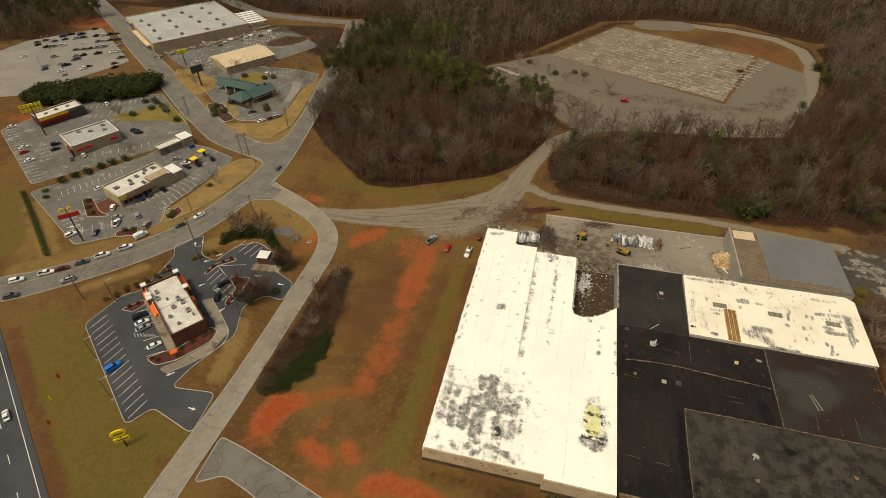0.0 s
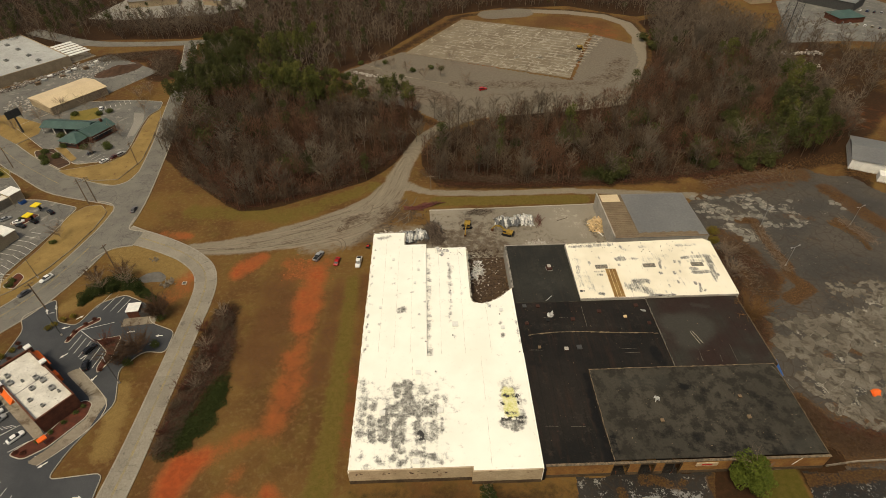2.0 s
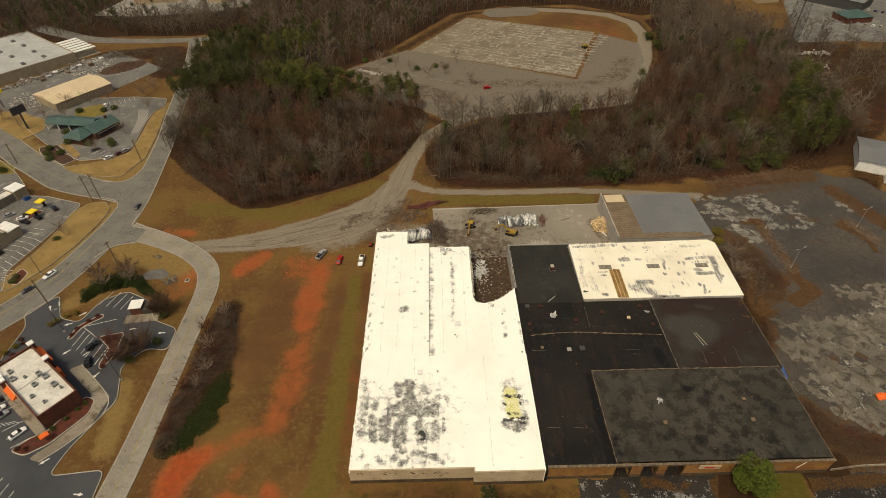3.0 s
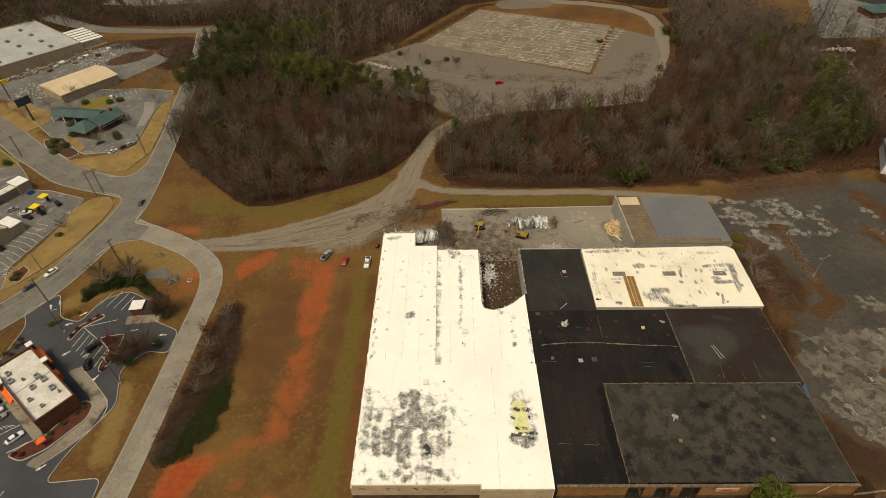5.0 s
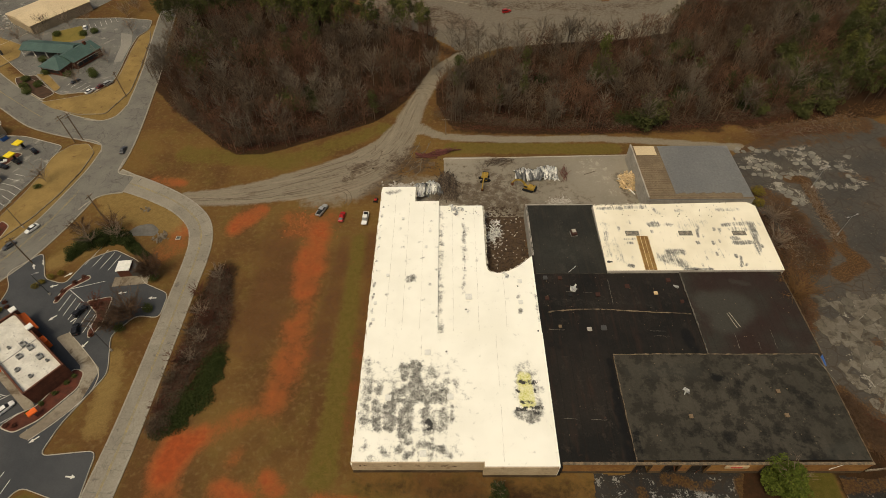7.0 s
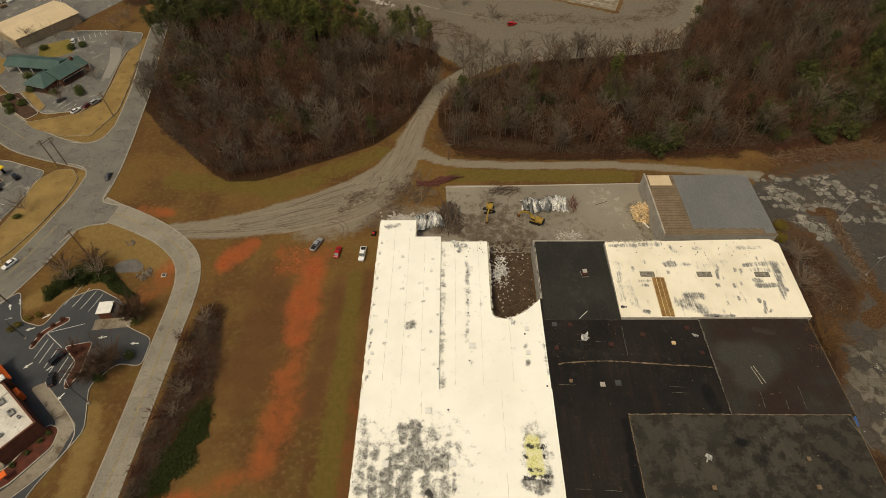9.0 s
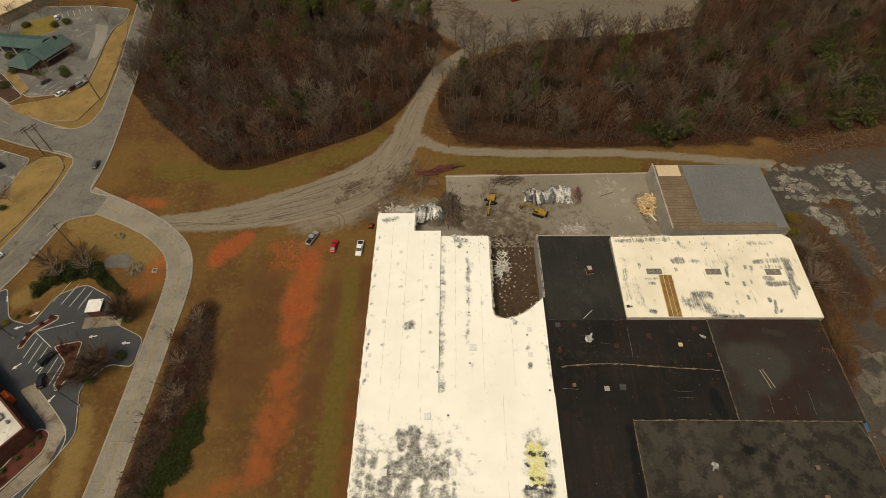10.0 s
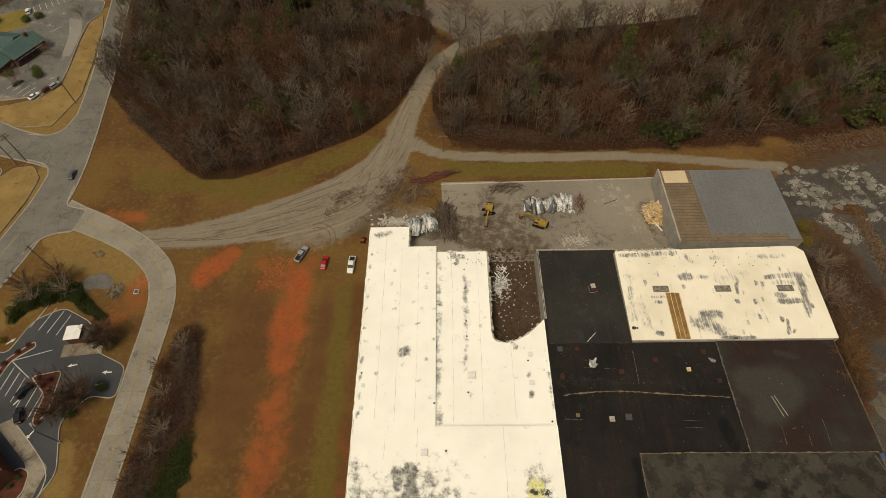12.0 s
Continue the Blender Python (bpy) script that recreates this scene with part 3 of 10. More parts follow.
def ground():
    xs, ys = axis(-175, 215, 1.25, 20), axis(18, 405, 1.25, 18)
    relief = lambda X, Y: -0.07 + 0.02 * np.sin(X * 0.31 + np.sin(Y * 0.2)) + 0.02 * np.sin(Y * 0.27 + 1.3)
    me, X, Y = grid_mesh("ground", xs, ys, relief)
    def paint(sets):
        m = np.zeros_like(X)
        for pts, amount, soft in sets:
            m = np.maximum(m, amount * stroke(X, Y, pts, soft))
        return m
    litter = np.zeros_like(X)
    bare = 0.55 * stroke(X, Y, [(-20.6, 120, 0.6), (-21, 90, 0.8), (-21.6, 60, 1.0)], 4.5)
    bare = np.maximum(bare, 0.55 * stroke(X, Y, [(-28.5, 118, 1), (-30, 95, 1.5), (-32, 80, 2)], 4.0))
    bare = np.maximum(bare, 0.5 * stroke(X, Y, [(-48, 118, 4), (-46, 100, 5), (-50, 84, 4)], 8.0))
    bare = np.maximum(bare, 0.5 * stroke(X, Y, [(2, 171.5, 0.6), (40, 168.5, 0.8), (100, 166, 1)], 3.0))
    bare = np.maximum(bare, 0.9 * stroke(X, Y, [(18, 292, 3), (42, 281, 3)], 3.0))
    bare = np.maximum(bare, 0.6 * stroke(X, Y, [(-44, 300, 4), (-20, 306, 4), (-8, 312, 2)], 5.0))
    bare = np.maximum(bare, 0.5 * stroke(X, Y, [(80, 264, 1), (104, 310, 3), (112, 330, 4)], 5.0))
    bare = np.maximum(bare, 0.5 * stroke(X, Y, [(75, 368, 8), (115, 360, 10), (124, 332, 8)], 8.0))
    bare = np.maximum(bare, 0.7 * stroke(X, Y, [(-148, 64, 1.0), (-129.5, 48.6, 1.2), (-112, 35.4, 1.2), (-97, 24, 1.2)], 3.0))
    # under the woods this layer also holds the shade in its colour
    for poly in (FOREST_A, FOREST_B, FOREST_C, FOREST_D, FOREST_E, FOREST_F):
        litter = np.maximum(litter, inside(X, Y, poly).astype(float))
    litter = np.maximum(litter, 0.62 * stroke(X, Y, [(-62, 107, 0.8), (-62.6, 96, 2.2), (-61.4, 84, 2.8), (-62, 74, 2.4), (-64.5, 65, 1.0)], 7))
    litter = np.maximum(litter, 0.6 * stroke(X, Y, [(97, 118, 7), (97, 108, 7), (94, 90, 3), (91, 60, 1.5)], 4))
    litter = np.maximum(litter, 0.4 * stroke(X, Y, [(4, 170, 0.5), (40, 168, 0.8), (100, 168, 1.5)], 4))
    litter = np.maximum(litter, 0.5 * stroke(X, Y, [(112, 170, 2), (140, 174, 4), (170, 182, 5), (190, 186, 5), (176, 170, 3), (166, 150, 2)], 5))
    litter = np.maximum(litter, 0.33 * stroke(X, Y, [(-19, 48.2, 0.6), (10, 46, 2.0), (30, 44, 3)], 9))
    litter = np.maximum(litter, 0.5 * stroke(X, Y, [(14, 40, 4), (30, 34, 5), (60, 44, 9), (90, 44, 8), (104, 50, 5)], 6))
    litter = np.maximum(litter, 0.4 * stroke(X, Y, FAR_LOT_RIM, 7) * ~inside(X, Y, FAR_LOT))
    litter = np.maximum(litter, 0.42 * inside(X, Y, BRUSH_LAND))
    litter = np.maximum(litter, 0.3 * stroke(X, Y, [(-20, 312, 3), (-4, 330, 4), (26, 374, 4)], 5))
    litter = np.maximum(litter, 0.2 * stroke(X, Y, [(64, 372, 5), (84, 374, 8), (112, 366, 9), (126, 340, 6)], 6))
    litter = np.maximum(litter, 0.5 * stroke(X, Y, [(188, 196, 5), (200, 212, 9), (214, 226, 9), (240, 232, 9)], 7))
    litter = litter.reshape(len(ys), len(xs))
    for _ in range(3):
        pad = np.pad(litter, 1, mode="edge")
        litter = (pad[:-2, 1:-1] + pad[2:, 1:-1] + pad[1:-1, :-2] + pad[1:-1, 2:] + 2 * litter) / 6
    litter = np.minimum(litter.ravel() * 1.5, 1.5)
    litter = np.maximum(litter, 0.75 * stroke(X, Y, [(-190, 322, 6), (-155, 325, 8), (-145, 295, 7)], 8))
    litter = np.maximum(litter, 0.8 * stroke(X, Y, [(-260, 194, 4), (-232, 206, 7), (-216, 222, 5)], 6))
    litter = np.maximum(litter, (np.hypot(X, Y - 200) > 420) * 0.9)
    green = stroke(X, Y, [(79, 47.4, 2.0), (77.6, 42, 3.4), (75, 37, 4.6), (66, 36, 2.4)], 2.6)
    litter = litter * (1 - green)
    scrub = inside(X, Y, BRUSH_LAND)
    along, across = np.zeros_like(X), np.full_like(X, 30.0)
    line, run = smooth_line(GRAVEL_WAY, 2.0), 0.0
    for a, b in zip(line[:50], line[1:51]):
        d, t = segment_distance(X, Y, a[:2], b[:2])
        length = math.hypot(b[0] - a[0], b[1] - a[1])
        side = np.sign((b[0] - a[0]) * (Y - a[1]) - (b[1] - a[1]) * (X - a[0]))
        nearer = d < np.abs(across)
        along, across = np.where(nearer, run + t * length, along), np.where(nearer, side * d, across)
        run += length
    gravel = np.maximum(stroke(X, Y, GRAVEL_WAY, 2.6), 0.75 * stroke(X, Y, TRACK, 1.2))
    lot = np.maximum(inside(X, Y, FAR_APRON) * 0.9, scrub * 0.3)
    lot = np.maximum(lot, 0.9 * stroke(X, Y, [(52, 384, 8), (72, 386, 8)], 4))
    gravel = np.maximum(gravel, stroke(X, Y, [(99, 243, 4), (113, 265, 3.6), (128, 296, 3.2), (139, 330, 3), (139, 356, 3), (128, 373, 3), (104, 384, 3), (70, 391, 3)], 2))
    gravel = np.maximum(gravel, 0.55 * stroke(X, Y, [(-14, 141, 5), (0, 141, 4)], 4))
    gravel = np.maximum(gravel, 0.62 * stroke(X, Y, [(-40, 137, 2.5), (-28, 141, 4), (-21, 150, 4), (-19, 158, 3)], 6))
    mud = np.maximum(0.55 * stroke(X, Y, [(-30, 150, 1), (-22, 152, 3), (-14, 146, 2)], 3), 0.62 * stroke(X, Y, [(-8, 152, 4), (-10, 158, 3)], 4))
    mud = np.maximum(mud, 0.5 * stroke(X, Y, [(-24, 137, 1.5), (-14, 146, 3), (-14, 156, 3)], 4))
    mud = np.maximum(mud, 0.56 * stroke(X, Y, [(-34, 284, 8), (-18, 268, 8), (4, 256, 5), (16, 242, 3)], 6))
    mud = np.maximum(mud, 0.5 * stroke(X, Y, [(20, 268, 3), (60, 264, 3), (84, 260, 3), (104, 270, 4), (116, 292, 4)], 6))
    mud = np.maximum(mud, 1.5 * stroke(X, Y, [(17, 103, 5), (18, 122, 6), (18, 132, 6)], 3))
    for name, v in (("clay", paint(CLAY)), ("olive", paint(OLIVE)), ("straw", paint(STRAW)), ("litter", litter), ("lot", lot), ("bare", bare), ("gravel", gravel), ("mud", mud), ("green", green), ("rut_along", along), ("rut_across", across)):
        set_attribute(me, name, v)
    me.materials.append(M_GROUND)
    return tagged(new("ground", me), "tan winter grass with bare red clay and leaf litter darkened for woodland shade", "ground", kind="structure")


ground()


# ---------------------------------------------------------------- roads and pavements
def lay_road(name, label, line, z, material, kerbs=True, kerb_w=0.45):
    """line: points (x, y, width)."""
    p = smooth_line(line, 2.0)
    w = p[:, 2] / 2
    road = tagged(new(name, mesh_from(name, *ribbon(p, w, -w, -0.3, z), material)), label, "road", kind="structure")
    if kerbs:
        for s in (1, -1):
            inner, outer = s * w, s * (w + kerb_w)
            v, f = ribbon(p, np.maximum(inner, outer), np.minimum(inner, outer), -0.3, z + 0.02)
            part("kerb", mesh_from("kerb", v, f), M_GUTTER, road, "pale concrete gutter along the road")
    return road, p


def road_line(road, p, offset, width, z, material, dash=None, start=0, stop=None):
    """Painted line along a road; dash: (length, gap) in metres."""
    q = p[start:stop]
    if dash is None:
        part("road_marking", mesh_from("road_marking", *ribbon(q, offset + width / 2, offset - width / 2, z - 0.01, z + 0.006)), material, road)
        return
    d = np.concatenate([[0], np.cumsum(np.hypot(*np.diff(q[:, :2], axis=0).T))])
    s = 0.0
    while s + dash[0] < d[-1]:
        t = np.linspace(s, s + dash[0], 3)
        r = np.column_stack([np.interp(t, d, q[:, k]) for k in (0, 1)])
        part("road_marking", mesh_from("road_marking", *ribbon(r, offset + width / 2, offset - width / 2, z - 0.01, z + 0.006)), material, road)
        s += dash[0] + dash[1]


LINE_A = [(-176, 70, 12), (-166, 77, 12), (-158.5, 81.5, 11.5), (-146, 91.6, 11), (-135.5, 102, 11), (-126.5, 113.5, 10.8), (-121, 126, 10.6), (-117.4, 139, 10.6), (-114.6, 152, 10.6), (-114, 163, 10.2), (-114.5, 176, 9), (-116, 192, 8), (-119, 215, 7.5), (-123.5, 238, 7), (-130, 275, 7), (-138, 315, 7), (-145, 343, 7)]
LINE_B = [(-117, 171, 11), (-123.6, 173.6, 11), (-128, 175, 11), (-139, 178.6, 11), (-150, 184, 12), (-165, 194.5, 11), (-180, 206, 11), (-215, 236.5, 11), (-254, 269, 11), (-300, 309, 11), (-356, 354, 11), (-420, 405, 11)]
LINE_C = [(-110, 149, 8), (-104.5, 146.2, 7.6), (-101, 144.8, 7.2), (-97.5, 143.2, 7), (-91, 139.9, 6.6), (-82.5, 134.6, 6.2), (-75.4, 127.6, 6.2), (-72.3, 120, 6.2), (-71.6, 111.5, 6.2), (-71.9, 100.5, 6.0), (-72.4, 80, 5.8), (-72.8, 67, 5.8), (-73.2, 58, 6), (-74, 48, 6.2), (-74.8, 38, 6.4), (-75.4, 28, 6.6), (-76, 10, 7), (-76, -30, 7)]
HIGHWAY = [(-152 - 0.8 * k, 51 + 0.6 * k, 19) for k in (260, 180, 100, 20, -60, -140, -220)]
road_a, pa = lay_road("road", "weathered grey asphalt avenue with turning lane", LINE_A, 0.06, M_ASPH_OLD)
road_b, pb = lay_road("road", "weathered grey asphalt side street", LINE_B, 0.052, M_ASPH_OLD)
LINE_X = [(-262, 378, 10), (-238, 364, 10), (-212, 351, 9), (-181, 346.5, 8), (-148, 346, 8), (-120, 352, 7)]
road_x, px = lay_road("road", "grey asphalt lane behind the store", LINE_X, 0.05, M_ASPH_OLD, False)
highway, ph = lay_road("road", "dark asphalt highway with white edge line", HIGHWAY, 0.044, M_ASPH_DARK, False)
for off in (-0.2, 0.2):
    road_line(road_a, pa, off + 1.7, 0.14, 0.06, M_YELLOW_LINE, None, 4, 52)
road_line(road_a, pa, -1.7, 0.14, 0.06, M_YELLOW_LINE, (3, 4), 6, 40)
road_line(road_b, pb, 0.1, 0.16, 0.052, M_YELLOW_LINE, None, 16)
road_line(highway, ph, 8.0, 0.18, 0.044, M_LINE)
road_line(highway, ph, 4.2, 0.16, 0.044, M_LINE, (3, 9))
road_line(highway, ph, 0.6, 0.16, 0.044, M_YELLOW_LINE)


def concrete_road(line, z):
    """Cast slabs in two lanes, with open joints and gutters."""
    p = smooth_line(line, 1.0)
    w = p[:, 2] / 2
    road = tagged(new("road", mesh_from("road", *ribbon(p, w - 0.02, -w + 0.02, -0.3, z - 0.03), M_ASPH_DARK)), "cracked pale concrete two-lane road", "road", kind="structure")
    for s in (1, -1):
        lo, hi = s * w, s * (w + 0.42)
        part("kerb", mesh_from("kerb", *ribbon(p, np.maximum(lo, hi), np.minimum(lo, hi), -0.3, z + 0.03)), M_GUTTER, road, "pale concrete gutter along the road")
    n = normals_2d(p)
    i = 0
    while i < len(p) - 1:
        j = min(i + 9, len(p) - 1)
        q = p[i:j + 1].copy()
        d0 = q[1] - q[0]
        q[0] += 0.04 * d0 / np.hypot(*d0[:2])
        hw = q[:, 2] / 2
        for s in (1, -1):
            a, b = (hw - 0.03, np.full(len(q), 0.012)) if s > 0 else (np.full(len(q), -0.012), -hw + 0.03)
            part("slab", mesh_from("slab", *ribbon(q, a, b, z - 0.2, z)), M_ROAD_CONC, road)
        i = j
    for off in (-0.16, 0.16):
        road_line(road, p, off, 0.14, z, M_YELLOW_LINE, None, 6)
    return road


concrete_road(LINE_C, 0.056)


def junction(outline, kerb_lines):
    """Asphalt where two roads meet, with curved kerbs at its corners."""
    j = tagged(new("road_junction", None), "worn grey asphalt where the roads meet", "road", kind="structure")
    part("surface", plate(rounded(outline, 1.0), -0.2, 0.092), M_ASPH_OLD, j)
    for line in kerb_lines:
        part("kerb", mesh_from("kerb", *ribbon(smooth_line(line, 0.7), 0.22, -0.22, -0.2, 0.13)), M_GUTTER, j, "pale curved kerb")


junction([(-117.5, 133), (-114.6, 134), (-112.6, 137.6), (-109.2, 140.2), (-103.9, 141.2), (-102.6, 148.6), (-107, 149.9), (-109, 151.8), (-109.3, 158), (-114, 159), (-119, 148)],
         [[(-114.7, 133.6), (-112.6, 137.6), (-109.2, 140.2), (-103.6, 141.2)], [(-102.2, 149.0), (-107, 150.1), (-109, 151.9), (-109.2, 158.4)]])
junction([(-112, 162), (-118.8, 162.5), (-120.4, 166), (-123.6, 168.4), (-129, 170), (-133, 181.4), (-126, 180.6), (-121.8, 183.4), (-120.2, 190), (-115, 192)],
         [[(-118.9, 162), (-120.4, 166), (-123.6, 168.4), (-129.4, 170.2)], [(-133, 181.6), (-126, 180.8), (-121.8, 183.6), (-120.2, 190.5)]])


def pavement(name, label, outline, z, material, r=2.0, kerb=True, category="pavement"):
    o = rounded(outline, r)
    ob = tagged(new(name, None), label, category, kind="structure")
    part("surface", plate(o, -0.3, z), material, ob)
    if kerb:
        q = np.array(o)
        part("kerb", mesh_from("kerb", *ribbon(q, 0.09, -0.09, -0.3, z + 0.13, True)), M_KERB, ob, "pale concrete kerb")
    return ob


def island(label, outline, z, material, r=1.2, h=0.12):
    """A raised planted island with a kerb round it."""
    o = rounded(outline, r)
    ob = tagged(new("traffic_island", None), label, "island", kind="structure")
    part("planting", plate(o, z - 0.1, z + h - 0.03), material, ob)
    part("kerb", mesh_from("kerb", *ribbon(np.array(o), 0.12, -0.12, z - 0.1, z + h, True)), M_SLAB if material in (M_STRAW, M_LAWN) else M_KERB, ob, "pale concrete kerb")
    return ob


def stripe(parent, a, b, w, z, material=None):
    q = np.array([a, b], float)
    return part("parking_line", mesh_from("parking_line", *ribbon(q, w / 2, -w / 2, z - 0.01, z + 0.006)), material or M_LINE, parent)


def stall_lines(parent, a, b, count, depth, z, w=0.13, skip=()):
    """Lines between parking spaces, evenly from a to b; depth: vector of each line."""
    for k in range(count):
        if k in skip:
            continue
        t = k / (count - 1)
        x, y = a[0] + (b[0] - a[0]) * t, a[1] + (b[1] - a[1]) * t
        stripe(parent, (x, y), (x + depth[0], y + depth[1]), w, z)


# burger restaurant lot with dark sealed asphalt
LOT1 = [(-129, 70), (-126, 83), (-121.5, 86), (-121.0, 103), (-124.5, 108.5), (-117.5, 116), (-112.5, 106), (-106, 104), (-103, 113), (-96.5, 116.5), (-88, 112), (-84, 104), (-75.6, 100), (-75.6, 92), (-82, 93), (-86.5, 87), (-83, 76), (-89, 63), (-90.5, 56), (-78, 57), (-77.6, 45), (-91.5, 49.5), (-95, 43.5)]
lot1 = pavement("parking_lot", "dark sealed asphalt restaurant lot with white lines", LOT1, 0.048, M_ASPH_DARK, 2.0)
stall_lines(lot1, (-126.5, 69.1), (-95.7, 45.3), 15, (1.4, 5.8), 0.048)

# the other restaurants' lots
lot2 = pavement("parking_lot", "worn grey asphalt restaurant lot with faded lines", [(-200, 125), (-172, 160), (-168, 174), (-150, 172), (-134, 166), (-136, 150), (-141, 128), (-137, 119), (-143, 112), (-159, 101)], 0.044, M_ASPH_WORN)
lot3 = pavement("parking_lot", "worn grey asphalt restaurant lot", [(-254, 165), (-240, 202), (-204, 217), (-172, 190), (-163, 180), (-170, 168), (-204, 130)], 0.040, M_ASPH_WORN)
pavement("parking_lot", "bleached asphalt store lot full of parked cars", [(-340, 240), (-336, 268), (-306, 299), (-250, 252), (-274, 200), (-300, 190)], 0.040, M_ASPH_PALE)
lot5 = pavement("parking_lot", "worn grey asphalt lot by green-roofed house", [(-172, 214), (-196, 236), (-178, 262), (-150, 262), (-133.5, 259), (-132, 250), (-135.2, 244), (-134.6, 232), (-132.6, 216), (-132, 207), (-137, 200.5), (-150, 198.6)], 0.040, M_ASPH_WORN)
pavement("parking_lot", "gravelly service yard behind the store", [(-236, 266), (-196, 240), (-172, 262), (-150, 300), (-190, 330), (-200, 318)], 0.036, M_ASPH_WORN, kerb=False)
entrance = pavement("driveway", "patched grey asphalt driveway off the concrete road", [(-70, 46), (-63, 44.4), (-50, 40.5), (-36, 36), (-30, 30), (-45, 30), (-57, 35), (-64, 37.2), (-70, 34)], 0.036, M_ASPH_OLD, 1.5)
far_slab = pavement("pavement", "bleached concrete floor slab with dark joints", [(-8.6, 315.3), (30.3, 375.4), (109.7, 339.4), (81.5, 270.8)], 0.05, M_FARSLAB, 0.1, False)


# ---------------------------------------------------------------- the factory
# local metres: u along its south front, v northwards; origin at the white wing's south-east corner
FACTORY_AT = pose(23.3, 49.5, 0, 0, 0, -1.2)
factory = thing("factory_building", "low factory with white and black flat roofs, partly torn down", "building", FACTORY_AT)


def wall_run(u0, u1, v0, v1, z1, material, label=""):
    return part("wall", box(u0, u1, v0, v1, -0.3, z1), material, factory, label)


def roof_sheet(u0, u1, v0, v1, z, material, label, dirt=(), moss=(), black=(), step=0.4, cut=None, fall=0.0):
    """A roof surface as a fine grid; the stains and painted shade are bands (u, v, half width) with an amount and a
    soft edge.
    """
    xs, ys = np.linspace(u0, u1, max(2, int((u1 - u0) / step))), np.linspace(v0, v1, max(2, int((v1 - v0) / step)))
    me, U, V = grid_mesh("roof", xs, ys, lambda X, Y: z - 0.02 * np.sin(X * 0.4) * np.sin(Y * 0.3) + fall * (Y - v0))
    for name, sets in (("dirt", dirt), ("moss", moss), ("black", black)):
        m = np.zeros_like(U)
        for pts, amount, soft in sets:
            m = np.maximum(m, amount * stroke(U, V, pts, soft))
        set_attribute(me, name, m)
    ob = part("roof", me, material, factory, label)
    return ob

H_W, H_E, H_D = 5.5, 4.9, 5.1
# white wing
DIRT = [
    ([(-41.6, 24.5, 0.4), (-41.2, 19, 0.8), (-41.6, 14, 0.9), (-41, 9, 0.5)], 0.52, 1.4), ([(-33, 22.8, 0.8), (-32.6, 20, 0.9)], 0.66, 1.0),
    ([(-30.5, 23, 0.9), (-30.4, 15, 1.3)], 0.74, 1.2), ([(-28, 21.4, 1.0), (-25.6, 20.8, 0.7)], 0.52, 1.2), ([(-23.6, 21.5, 0.5), (-23.4, 19, 0.4)], 0.42, 0.9),
    ([(-35.4, 15, 1.0), (-32, 16.2, 1.7), (-24.4, 16, 1.7)], 0.70, 1.3), ([(-38.7, 18, 0.6), (-38.8, 16.4, 0.6)], 0.6, 1.0),
    ([(-39, 13.8, 0.7), (-38.6, 8.4, 0.8)], 0.66, 1.0), ([(-36, 13, 1.1), (-35.7, 8.8, 1.1)], 0.7, 1.0), ([(-32.5, 12.2, 1.2), (-32.3, 7.4, 1.2)], 0.72, 1.0),
    ([(-27.3, 11.4, 1.0), (-27.1, 8.2, 1.2)], 0.66, 1.2), ([(-24.1, 12, 0.7), (-24.1, 8.6, 0.8)], 0.62, 1.0), ([(-21.9, 13, 0.2), (-21.8, 10.2, 0.2)], 0.6, 0.6),
    ([(-36.6, 2.8, 0.5), (-35.8, 2.4, 0.5)], 0.6, 0.8), ([(-33.8, 3.0, 0.4), (-31.4, 5.6, 0.8)], 0.62, 0.8), ([(-32, 2.4, 0.5), (-30.8, 2.4, 0.4)], 0.62, 0.7),
    ([(-28.6, 4.8, 0.4), (-24.4, 3.6, 0.5), (-22.6, 2.4, 0.3)], 0.6, 0.8), ([(-29, 2.6, 0.3), (-26.4, 2.6, 0.3)], 0.55, 0.8), ([(-40, 18, 3), (-26, 17, 5), (-27, 8, 4)], 0.27, 4.0),
    ([(-40, 3, 1), (-22, 3.4, 1.2)], 0.3, 2.0),
]
DIRT = [([(u + rng.uniform(-0.3, 0.3), v, h * rng.uniform(0.7, 1.25)) for u, v, h in q], w * 1.2, e * 1.3) for q, w, e in DIRT]
roof_sheet(-43, -15.3, 0.9, 32, H_W, M_WHITE_ROOF, "white roof membrane with grey mildew patches", DIRT, (), [([(-27.3, 9.6, 0.5), (-27, 8.2, 0.6)], 0.72, 0.6), ([(-24, 17.4, 0.3), (-24, 14.4, 0.4)], 0.5, 0.8), ([(-34.6, 15, 0.4), (-33.4, 15.2, 0.3)], 0.5, 0.7)], 0.3)
